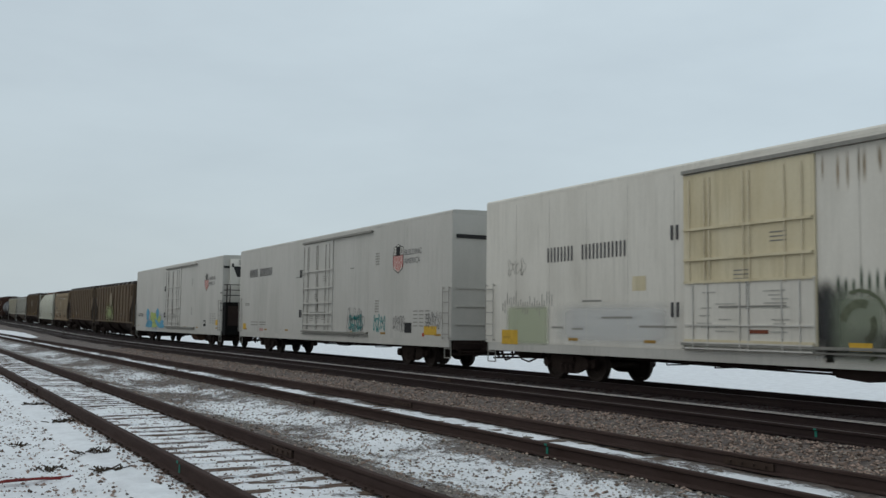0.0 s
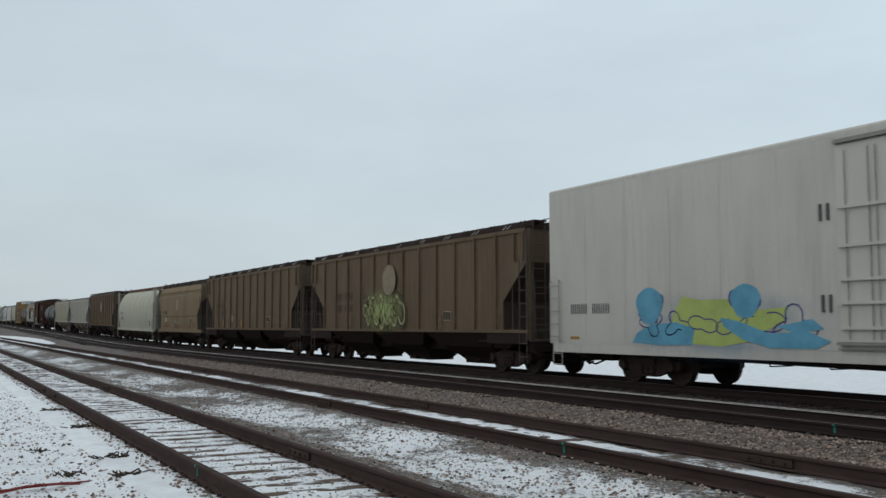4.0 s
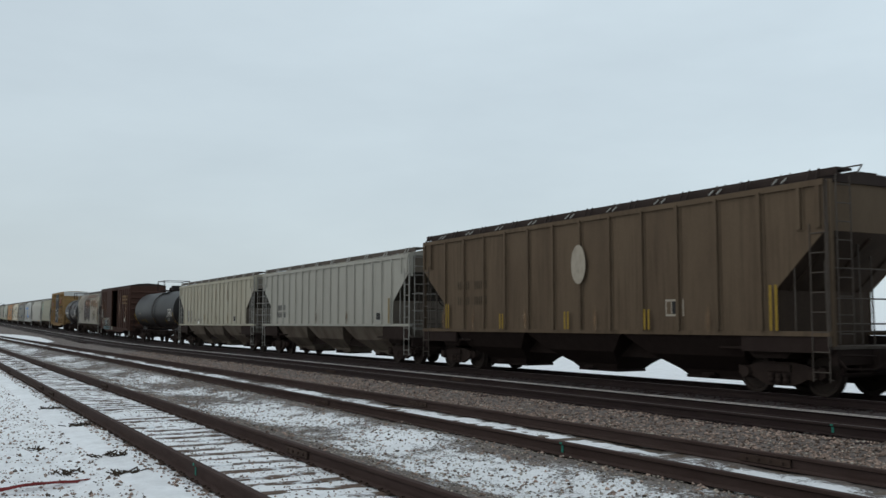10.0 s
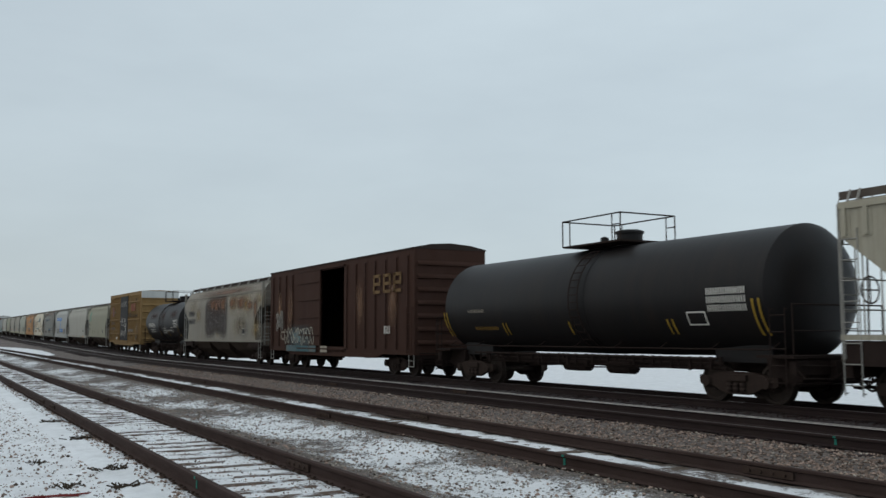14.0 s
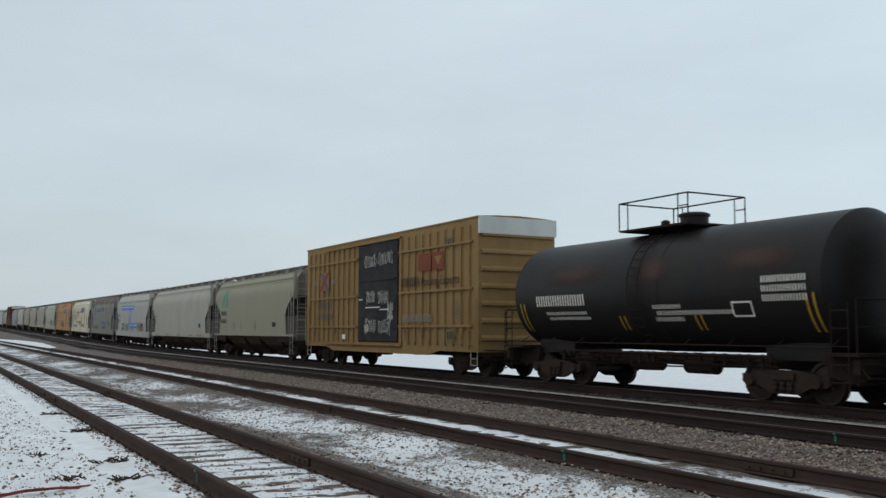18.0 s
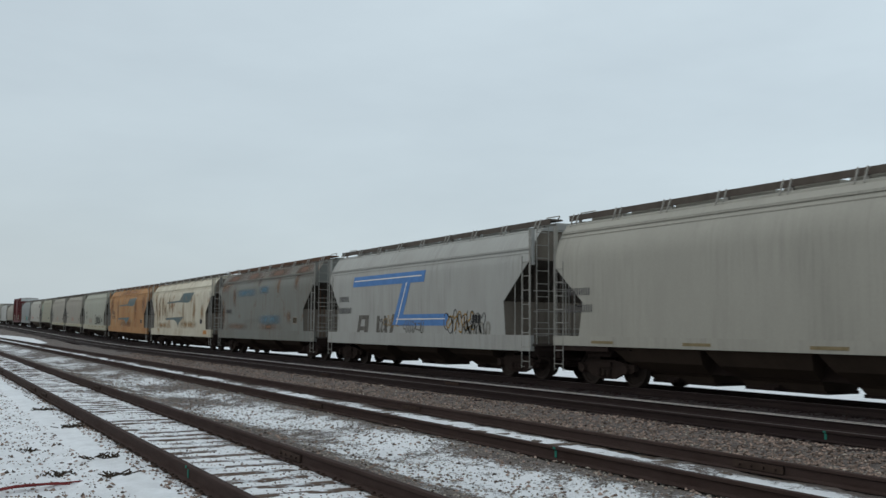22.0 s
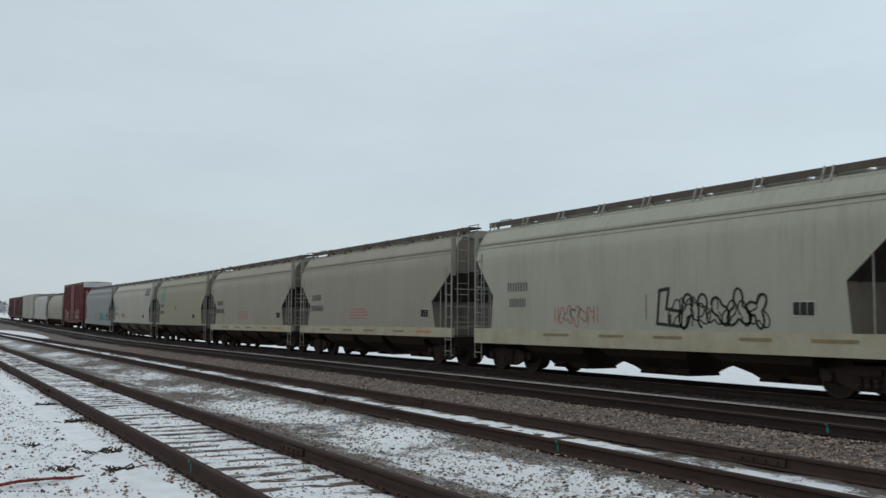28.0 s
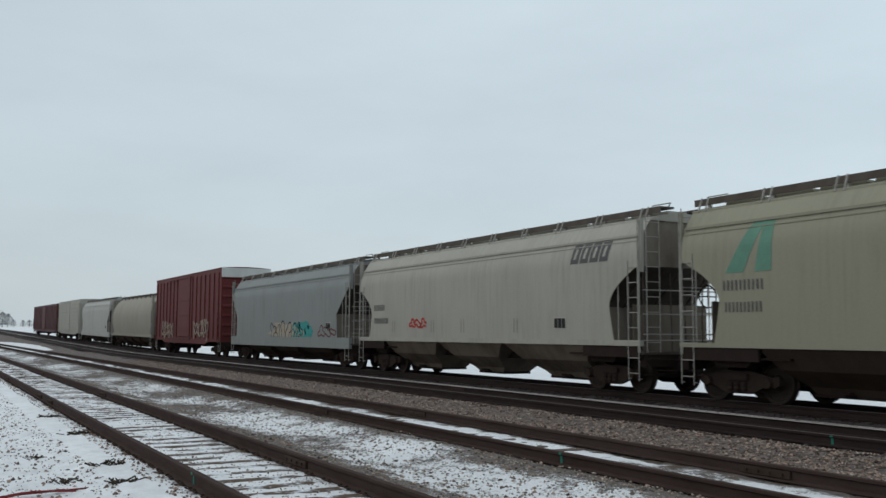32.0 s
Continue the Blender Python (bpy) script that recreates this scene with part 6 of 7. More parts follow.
car, half, skin = reefer(27.0, 49.8, "reefer_grey", "light grey refrigerator car with small teal graffiti", door=(0.29, 3.4))
slip(-0.36)
letters(car, skin, 8.35, 4.0, 3.5, 0.40, 11, M["slogan_grey"], "black reporting mark and number", gap=(4,), bold=0.45)
emblem_shield(car, skin, -7.1, 3.9)
spray(car, skin, -3.4, 1.55, 1.7, 1.15, M["slogan_grey"], 11, "thin dark bubble outlines", 4, 0.022)
spray(car, skin, -3.4, 1.45, 1.5, 0.85, M["slogan_grey"], 15, "thin dark bubble outlines", 5, 0.018)
spray(car, skin, -3.4, 1.5, 1.25, 0.75, M["spray_teal"], 16, "teal graffiti strokes", 7, 0.045)
spray(car, skin, -5.6, 1.5, 1.0, 0.65, M["spray_teal"], 12, "teal graffiti tag", 5, 0.035)
spray(car, skin, -7.2, 1.5, 0.9, 0.5, M["slogan_grey"], 13, "dark graffiti tag", 5, 0.022)
spray(car, skin, -9.8, 1.62, 1.1, 0.6, M["slogan_grey"], 14, "dark curly graffiti tag", 6, 0.02)
decal("inspection_panel", car, skin, -7.95, 1.36, 0.55, 0.36, M["marking_black"])
decal("patch", car, skin, -9.6, 1.28, 0.9, 0.3, M["marking_yellow"], "yellow reflective patch")
decal("patch", car, skin, 10.8, 1.27, 0.5, 0.3, M["marking_yellow"], "yellow reflective patch")
for i in range(5):
    for j in range(3):
        decal("data_line", car, skin, -8.5 - 0.45 * j, 1.95 - 0.13 * i, 0.32, 0.035, M["marking_grey"])
for z in (2.15, 3.95):
    stencil(car, skin, -5.35, z)
for y, z, w in ((10.4, 2.45, 0.7), (10.4, 2.38, 0.7), (9.2, 1.5, 1.1), (9.2, 1.36, 1.1), (7.9, 1.5, 1.0), (7.9, 1.38, 1.0), (3.1, 3.55, 0.5), (-3.0, 3.7, 0.4)):
    decal("data_line", car, skin, y, z, w, 0.045, M["marking_grey"])
for y in (7.95, 8.25, -9.1):
    decal("patch", car, skin, y, 1.13, 0.16, 0.12, M["marking_red"], "small red patch")

car, half, skin = reefer(53.1, 76.2, "reefer_grey", "light grey refrigerator car with a black machinery end", unit_front=True, door=(-0.2, 4.0))
slip(-0.17)
letters(car, skin, 9.9, 1.92, 1.7, 0.26, 9, M["slogan_grey"], "black reporting mark and number", gap=(4,))
emblem_shield(car, skin, -8.1, 3.9)
slip(0.0)
shape("graffiti", car, skin, [(6.6, 1.08), (5.9, 1.05), (5.0, 1.0), (4.3, 1.1), (3.2, 1.55), (3.1, 1.85), (3.9, 1.8), (4.6, 2.05), (5.6, 2.05), (6.2, 2.15), (6.5, 1.75)], "lime_pale", "pale lime green graffiti letters")
for k, (yy, zz, ww, hh) in enumerate(((7.35, 1.95, 0.95, 0.9), (4.25, 2.0, 0.85, 0.75))):
    ring = [(yy + ww / 2 * math.cos(a) * (1 + 0.1 * math.sin(3 * a)), zz + hh / 2 * math.sin(a)) for a in [2 * math.pi * i / 18 for i in range(18)]]
    shape("graffiti", car, skin, ring, "spray_sky", "blue rounded graffiti letter", 0.010)
    spray(car, skin, yy, zz, ww * 0.9, hh * 0.8, M["marking_navy"], 21 + k, "dark blue graffiti line", 2, 0.05)
shape("graffiti", car, skin, [(8.0, 1.05), (7.0, 1.0), (5.9, 1.02), (5.8, 1.4), (6.4, 1.55), (7.3, 1.5), (7.8, 1.3)], "spray_sky", "blue graffiti letter", 0.009)
shape("graffiti", car, skin, [(5.0, 1.65), (4.4, 1.55), (3.6, 1.3), (2.6, 1.35), (2.05, 1.15), (2.4, 1.0), (3.6, 1.0), (4.3, 1.15), (4.9, 1.45)], "spray_sky", "blue graffiti letter", 0.011)
shape("graffiti", car, skin, [(3.4, 1.45), (2.5, 1.6), (2.2, 1.4), (2.9, 1.3)], "spray_sky", "blue graffiti letter", 0.012)
spray(car, skin, 5.1, 1.5, 5.2, 0.7, M["marking_navy"], 28, "thin dark blue graffiti outlines", 6, 0.03)
stain(car, skin, 5.0, 1.45, 7.4, 1.7, "spray_blue_soft", "sprayed blue haze round the letters", lift=0.005)
panel = decal("inspection_panel", car, skin, -8.05, 1.4, 0.52, 0.36, M["marking_black"], "black and white stencilled panel")
for k in (-0.15, 0.02, 0.18):
    decal("panel_mark", panel, skin, -8.05 + k, 1.43, 0.07, 0.16, M["marking_white"], lift=0.010)
decal("patch", car, skin, -10.6, 1.45, 0.5, 0.3, M["marking_yellow"], "yellow reflective patch")
for i in range(5):
    for j in range(3):
        decal("data_line", car, skin, -9.3 - 0.45 * j, 1.95 - 0.13 * i, 0.32, 0.035, M["marking_grey"])
bm = BM()
lathe(bm, [(-0.7, 0.1), (-0.68, 0.34), (0.68, 0.34), (0.7, 0.1)], "y", 18, (-0.85, -4.6, 0.66))
part("fuel_tank", bm, M["walk_rust"], car, "rusty fuel tank under the floor")
for z in (2.15, 3.95):
    stencil(car, skin, -5.0, z)

BR = dict(top=4.36, sill=1.34, sill_h=0.1, valley=0.64, gap_half=1.4, gaps=(-2.2, 2.2), ribs=12, walkway="roof_dark", roof="roof_dark", bay_paint="under_black", notch=(1.3, 1.5), shoulder=3.35, foot=2.2, flare=0.0, walk_lift=0.08)
car, half, skin = hopper(77.3, 95.25, "ribbed", "brown_paint", "dirty brown ribbed covered hopper with yellow graffiti", panel=-4.0, **BR)
out = lambda z: -W - 0.085
stain(car, out, 1.0, 2.05, 4.4, 1.9, "lime_soft", "faded yellow-green graffiti", lift=0.004)
spray(car, out, 1.0, 2.05, 3.6, 1.4, M["pale_lime"], 32, "pale lime graffiti strokes", 5, 0.10)
spray(car, out, 1.0, 2.05, 3.8, 1.5, M["spray_black"], 31, "black graffiti outlines", 4, 0.04)
spray(car, out, 1.0, 2.05, 3.9, 1.35, M["spray_black"], 35, "black graffiti outlines", 4, 0.035)
bm = BM()
lathe(bm, [(-0.01, 0.58), (0.0, 0.58)], "x", 28, (-W - 0.09, 0.44, 3.2))
part("round_emblem", bm, M["tan_fade"], car, "faded pale round emblem")
letters(car, skin, 5.1, 2.68, 2.0, 0.3, 7, M["dim_brown"], "dim black lettering", gap=(3,))
letters(car, skin, 5.1, 2.2, 2.0, 0.3, 7, M["dim_brown"], "dim black lettering", gap=(3,))
for y in (7.6, 4.2, -3.6, -7.4):
    stain(car, out, y, 1.65, 0.3, 0.8, "rust_drip", "ochre drip")

car, half, skin = hopper(96.55, 113.85, "ribbed", "brown_paint", "dirty brown ribbed covered hopper with a faded emblem", panel=-3.75, **BR)
letters(car, skin, 5.3, 2.65, 1.8, 0.28, 7, M["dim_brown"], "dim black lettering", gap=(3,))
letters(car, skin, 5.3, 2.2, 1.8, 0.28, 7, M["dim_brown"], "dim black lettering", gap=(3,))
panel = decal("placard", car, skin, 2.9, 1.88, 0.44, 0.32, M["faded_white"], "pale stencilled placard")
for k in (-0.2, 0.2):
    for z in (1.80, 1.96):
        decal("panel_mark", panel, skin, 2.9 + k * 0.5, z, 0.13, 0.09, M["dim_brown"], lift=0.012)
for y in (4.35, 0.75):
    for d in (-0.075, 0.075):
        decal("stripe", car, out, y + d, 1.6, 0.08, 0.42, M["marking_ochre"], "ochre stripe")
stain(car, skin, -0.8, 3.0, 0.9, 1.3, "pale_fade", "faded pale emblem")
for y in (6.9, 5.4, 3.3, 1.0, -1.3, -3.6, -6.6):
    stain(car, out, y, 1.62, 0.26, 0.8, "rust_drip", "ochre drip at the foot of a rib")
spray(car, skin, -5.4, 1.7, 2.0, 0.35, M["tan_fade"], 34, "faint chalk scribble", 8, 0.014)

car, half, skin = hopper(115.05, 128.0, "smooth", "tan_paint", "tan smooth-sided covered hopper with a pale round emblem", top=4.25, sill=1.22, walkway="roof_dark", roof="roof_dark", bay_paint="under_black", gaps=(0.0,), gap_half=1.5, valley=0.88, panel=-3.67, seam=True, walk_lift=0.12, sill_h=0.2)
bm = BM()
lathe(bm, [(-0.006, 0.44), (0.0, 0.44)], "x", 28, (-W - 0.004, 0.28, 2.9))
part("round_emblem", bm, M["tan_fade"], car, "faded pale round emblem")
letters(car, skin, 4.0, 2.43, 1.3, 0.22, 8, M["marking_black"], "black reporting mark and number")
decal("placard", car, skin, 3.75, 1.9, 0.42, 0.3, M["faded_white"], "pale stencilled placard")
stain(car, skin, 0.0, 3.55, 10.6, 0.3, "pale_fade", "pale streaked band")
decal("band", car, skin, 0.0, 2.12, 10.6, 0.035, M["marking_black"], "dark seam line")
spray(car, skin, 0.9, 1.72, 4.4, 0.42, M["tan_fade"], 33, "faded chalky graffiti", 15, 0.03)
stain(car, skin, 0.9, 1.72, 4.6, 0.6, "pale_fade", "chalky smear")
for y in (-3.4, 0.2, 3.6):
    stain(car, skin, y, 1.5, 4.4, 0.7, "rust_faint", "rusty grime along the foot")

car, half, skin = hopper(129.45, 145.85, "round", "pale_green_grey", "pale grey-green cylindrical covered hopper with rust streaks", top=4.32, sill=1.18, walkway="walk_rust", roof="walk_rust", gaps=(-3.2, 0.1, 3.3), gap_half=1.0, valley=0.74, bay_paint="bay_brown", sill_paint="pale_green_grey", walk_lift=0.1, sill_h=0.2)
slip(-0.55)
letters(car, skin, 6.6, 2.5, 1.0, 0.24, 5, M["slogan_grey"], "dark reporting mark")
letters(car, skin, 6.5, 2.02, 1.3, 0.24, 6, M["slogan_grey"], "dark road number")
for k in (-7.0, -3.95, -0.95, 2.2, 5.35):
    for d in (-0.09, 0.09):
        decal("stripe", car, skin, k + d, 1.68, 0.05, 0.42, M["pink_fade"], "faded red stripe")
panel = decal("inspection_panel", car, skin, -5.4, 1.62, 0.55, 0.34, M["marking_black"], "black stencilled inspection panel")
decal("panel_mark", panel, skin, -5.27, 1.62, 0.16, 0.24, M["marking_white"], lift=0.01)
for y in (6.9, 5.9, 4.6, 3.3, 2.6, 1.2, 0.6, -1.4, -2.2, -3.0, -5.0, -5.7, -6.6):
    stain(car, skin, y, 3.35, 0.24, 1.7, "ochre_faint", "faint rust streak below the roof")
for y in (4.0, -0.2, -4.2):
    decal("weld_seam", car, skin, y, 2.7, 0.03, 2.8, M["warm_grey"])

car, half, skin = hopper(147.75, 165.15, "ribbed", "red_brown", "dark brown ribbed covered hopper with a faded oval emblem", panel=0, **BR)
slip(-0.4)
bm = BM()
lathe(bm, [(-0.01, 0.53), (0.0, 0.53)], "x", 28, (0, 0, 0))
part("oval_emblem", bm, M["faded_white"], car, "faded white oval emblem", at=Matrix.Translation((-W - 0.085, -0.62, 3.1)) @ Matrix.Diagonal((1, 0.6, 1, 1)))
for y, h in ((-6.9, 0.95), (-2.95, 0.5), (0.35, 0.48), (3.7, 0.45), (7.1, 0.8)):
    for d in (-0.075, 0.075):
        decal("stripe", car, out, y + d, 1.36 + h / 2, 0.075, h, M["stripe_yellow"], "weathered yellow stripe")
panel = decal("placard", car, skin, -3.85, 1.88, 0.62, 0.40, M["faded_white"], "pale stencilled placard")
for k in (-0.19, 0.0, 0.19):
    decal("panel_mark", panel, skin, -3.85 + k, 1.88, 0.15, 0.30, M["brown_paint" if k else "marking_black"], lift=0.012)
for z in (2.75, 2.25):
    letters(car, skin, 5.6, z, 1.9, 0.26, 7, M["dim_brown"], "dim dark lettering", gap=(3,))
for y in (7.4, 5.4, 2.4, -0.9, -5.0):
    stain(car, out, y, 1.62, 0.26, 0.8, "rust_drip", "ochre drip at the foot of a rib")

GR = dict(top=4.05, sill=1.5, sill_h=0.1, valley=0.57, gap_half=1.35, gaps=(-2.15, 2.15), ribs=17, walkway="walk_steel", bay_paint="bay_grey", notch=1.3, shoulder=3.4, foot=2.38, flare=-0.3, trucks=1.6, walk_lift=0.1)
car, half, skin = hopper(166.1, 183.4, "ribbed", "light_grey", "light grey ribbed covered hopper", panel=-5.96, **GR)
letters(car, skin, 5.6, 2.3, 1.3, 0.26, 6, M["slogan_grey"], "dark reporting mark")
letters(car, skin, 5.6, 1.95, 1.4, 0.26, 6, M["slogan_grey"], "dark road number")
decal("stripe", car, out, -7.0, 2.0, 0.16, 0.95, M["ochre_dull"], "dull ochre stripe")
for y in (0.6, -2.9):
    stain(car, out, y, 1.8, 0.3, 0.6, "rust_drip", "ochre mark at the foot of a rib")

car, half, skin = hopper(184.75, 201.9, "ribbed", "beige_grey", "beige-grey ribbed covered hopper with dirty bays", panel=-5.0, **GR)
slip(-0.2)
for y in (6.05, 5.35):
    for z in (2.22, 1.82):
        decal("placard", car, skin, y, z, 0.5, 0.34, M["marking_grey"], "grey faded placard")
letters(car, skin, 3.5, 1.75, 2.2, 0.16, 9, M["marking_grey"], "grey lettering")
decal("placard", car, skin, 3.4, 1.6, 0.5, 0.2, M["marking_white"], "white placard")
for y in (1.7, -1.1, -3.6):
    stain(car, out, y, 1.85, 0.4, 0.8, "ochre_stain", "ochre stain at the foot of a rib")
for y in (-0.9, -3.4, 3.0, 5.0):
    stain(car, out, y, 3.3, 0.25, 1.2, "rust_drip", "dark drip below the roof")

car, half, skin, zc = tank_car(203.05, 218.55, "black tank car with a railed loading platform on top")
slip(-0.63)
for z in (2.50, 2.31, 2.12):
    letters(car, skin, -5.3, z, 1.2, 0.15, 8, M["marking_white"], "white stencilled data", lift=0.012)
panel = decal("inspection_panel", car, skin, -4.3, 1.9, 0.62, 0.32, M["marking_white"], "white framed inspection panel", lift=0.012)
decal("panel_mark", panel, skin, -4.3, 1.9, 0.54, 0.25, M["tank_black"], lift=0.016)
letters(car, skin, 5.6, 2.3, 1.0, 0.1, 8, M["faded_white"], "faded lettering", lift=0.012)
letters(car, skin, 5.2, 1.75, 1.4, 0.1, 8, M["marking_ochre"], "dim yellow lettering", lift=0.012)

car, half, skin = boxcar(220.12, 236.5, "box_brown", "rusty dark brown boxcar with its door pushed open", top=4.72, sill=0.82, ribs=17, door=(-0.18, 2.8), door_open=True, roof="roof_dark", arched=True)
for y in (-5.05, -5.98, -6.9):
    for q, z, w, h in ((0.27, 3.53, 0.13, 0.72), (-0.26, 3.66, 0.12, 0.42), (0.0, 3.84, 0.6, 0.12), (0.0, 3.53, 0.5, 0.12), (0.0, 3.22, 0.6, 0.12)):
        decal("block_letter", car, skin, y + q, z, w, h, M["gold_fade"], "faded gold block letter", lift=0.07)
for i, (y, w, m) in enumerate(((4.7, 1.4, "teal_slate"), (3.2, 1.6, "spray_teal_dull"), (1.9, 0.9, "teal_slate"), (0.5, 0.8, "faded_white"))):
    decal("graffiti", car, lambda z: -W - 0.1, y, 0.95, w, 0.28, M[m], "painted graffiti base", lift=0.004)
letters(car, skin, -6.0, 1.75, 0.6, 0.3, 2, M["marking_white"], "white stencilled panel", lift=0.07)
stain(car, lambda z: -W - 0.105, 3.6, 1.5, 4.2, 1.3, "teal_soft", "pale teal graffiti smear")
spray(car, lambda z: -W - 0.105, 3.9, 1.55, 4.4, 0.8, M["faded_white"], 41, "pale graffiti strokes", 10, 0.05)
spray(car, lambda z: -W - 0.105, 6.4, 2.3, 1.0, 1.0, M["marking_grey"], 42, "grey graffiti strokes", 6, 0.05)
for y in (-3.4, -6.5, 5.0, 6.5):
    stain(car, lambda z: -W - 0.066, y, 2.8, 1.0, 2.4, "rust_stain", "rust blotches")

car, half, skin = hopper(237.9, 255.0, "smooth", "white_rusty", "dirty white covered hopper with large rust and soot stains", top=4.38, sill=1.32, walkway="roof_dark", gaps=(-2.1, 2.1), gap_half=1.3, valley=0.62, panel=-5.24, rounded=True, notch=1.2, bay_paint="bay_brown", seam=True, sill_h=0.12)
slip(-0.88)
letters(car, skin, 7.4, 3.0, 1.5, 0.34, 5, M["slogan_grey"], "dark reporting mark")
letters(car, skin, 7.3, 2.5, 1.7, 0.34, 7, M["slogan_grey"], "dark road number")
slip(0.0)
rnd = random.Random(88)
for i in range(11):
    y = 2.55 - 0.4 * i
    h = rnd.uniform(2.5, 2.9)
    stain(car, skin, y, 4.05 - h / 2, rnd.uniform(1.3, 1.9), h, "soot_wall", "soot-dark streak from roof to sill", lift=0.004 + 0.001 * i)
for y, z, w, h in ((1.3, 3.45, 1.6, 1.0), (0.5, 3.35, 1.3, 1.2), (-1.0, 3.4, 1.6, 1.3), (-2.9, 3.45, 1.5, 0.9), (-4.7, 3.4, 1.6, 1.1), (-6.4, 3.2, 1.6, 0.7), (-7.4, 3.0, 0.9, 1.6)):
    stain(car, skin, y, z, w, h, "rust_wall", "orange rust bloom", lift=0.016)
stain(car, skin, -4.5, 2.1, 1.8, 1.4, "grime", "grey-brown stain", lift=0.006)
stain(car, skin, 0.3, 3.5, 5.0, 0.9, "rust_faint", "thin brown rust below the roof", lift=0.017)
stain(car, skin, -4.6, 3.45, 4.8, 0.9, "rust_faint", "thin brown rust below the roof", lift=0.017)
slip(-0.88)
stain(car, skin, 7.1, 3.5, 2.0, 1.1, "ochre_stain", "ochre rust bloom")
stain(car, skin, 5.6, 2.9, 1.6, 1.2, "ochre_stain", "ochre rust bloom")
stain(car, skin, 3.2, 1.9, 1.4, 0.9, "rust_stain", "orange rust bloom")
for y, z, w, h in ((-2.4, 3.4, 2.6, 1.8), (-4.8, 3.3, 3.0, 2.0), (-7.2, 3.5, 2.2, 1.4), (-3.6, 2.2, 3.4, 1.6), (-6.6, 1.9, 2.4, 1.4)):
    stain(car, skin, y, z, w, h, "ochre_stain", "ochre rust bloom")
stain(car, skin, 0.0, 4.15, 17.0, 0.7, "rust_block", "brown rust along the roof edge", lift=0.009)
stain(car, skin, -4.4, 2.0, 3.4, 1.8, "grime", "brown road grime")
for y in (0.95, 1.15):
    decal("stripe", car, skin, y, 1.75, 0.05, 0.5, M["stripe_yellow"], "yellow stripe")
decal("placard", car, skin, 0.75, 1.58, 0.4, 0.14, M["faded_white"], "pale placard")

car, half, skin, zc = tank_car(255.95, 268.55, "black tank car with white stencils and rusty stains", radius=1.53, dome_y=0.05, trucks=2.15)
slip(-0.92)
letters(car, skin, 4.2, 2.35, 2.3, 0.30, 10, M["marking_white"], "white reporting mark and number", lift=0.012)
letters(car, skin, 4.0, 2.0, 1.9, 0.08, 12, M["marking_white"], "white stencilled data", lift=0.012)
letters(car, skin, 3.9, 1.86, 1.9, 0.08, 12, M["marking_white"], "white stencilled data", lift=0.012)
letters(car, skin, -0.1, 2.1, 1.0, 0.1, 7, M["marking_white"], "white stencilled data", lift=0.012)
letters(car, skin, -1.0, 1.95, 2.6, 0.1, 16, M["marking_white"], "white stencilled data", lift=0.012)
letters(car, skin, -0.1, 1.80, 1.0, 0.1, 7, M["marking_white"], "white stencilled data", lift=0.012)
panel = decal("inspection_panel", car, skin, -2.5, 2.0, 0.6, 0.34, M["marking_white"], "white framed inspection panel", lift=0.012)
decal("panel_mark", panel, skin, -2.5, 2.0, 0.52, 0.26, M["tank_black"], lift=0.016)
for z in (2.62, 2.42, 2.22):
    letters(car, skin, -3.7, z, 1.2, 0.14, 8, M["marking_white"], "white stencilled data", lift=0.012)
stain(car, skin, -2.9, 3.1, 2.8, 0.8, "tank_rust", "red-brown stain", lift=0.012)
stain(car, skin, 3.6, 3.05, 3.4, 0.7, "tank_rust", "red-brown stain", lift=0.012)
stain(car, skin, 0.4, 3.0, 1.6, 0.9, "tank_rust", "red-brown stain", lift=0.012)

car, half, skin = boxcar(270.05, 285.68, "box_yellow", "weathered yellow boxcar with black double doors", trucks=1.6, top=5.2, sill=0.82, ribs=27, door=(-0.1, 3.75), door_paint="door_black", roof="box_yellow",
                         bands=(1.66, 2.9, 4.42), end_top="roof_galv")
side = lambda z: -W - 0.075
decal("emblem", car, side, -4.2, 3.93, 1.0, 0.62, M["dull_red"], "faded red block emblem")
shape("emblem", car, side, [(-4.8, 4.24), (-5.65, 4.24), (-5.65, 3.62), (-4.8, 3.62)], "dull_red", "faded red block emblem", 0.008)
shape("emblem_mark", car, side, [(-4.95, 4.1), (-5.5, 4.1), (-5.22, 3.8)], "box_yellow", "yellow notch in the emblem", 0.012)
letters(car, side, -3.05, 3.27, 1.5, 0.34, 5, M["marking_black"], "black lettering in place of a maker's name")
words(car, side, "Pooling Experts", -3.95, 3.10, 0.44, M["marking_black"], "black slogan lettering")
letters(car, side, -3.6, 1.95, 2.4, 0.28, 10, M["marking_grey"], "dim black lettering")
shape("cross_emblem", car, side, [(5.95, 4.05), (5.7, 4.05), (4.9, 3.25), (5.15, 3.25)], "dull_violet", "faded blue and red cross emblem", 0.008)
shape("cross_emblem", car, side, [(5.15, 4.05), (4.9, 4.05), (5.7, 3.25), (5.95, 3.25)], "plum", "faded blue and red cross emblem", 0.011)
shape("cross_emblem", car, side, [(5.95, 4.05), (4.9, 4.05), (4.9, 3.25), (5.95, 3.25)], "tan_red", "faded red emblem field", 0.004)
letters(car, side, 6.5, 3.62, 0.6, 0.2, 3, M["marking_grey"], "dim lettering")
letters(car, side, 4.4, 3.62, 0.6, 0.2, 3, M["marking_grey"], "dim lettering")
letters(car, side, 5.4, 2.6, 1.7, 0.26, 5, M["slogan_grey"], "dim lettering")
letters(car, side, 5.4, 2.1, 1.9, 0.26, 7, M["slogan_grey"], "dim lettering")
face = lambda z: -W - 0.1
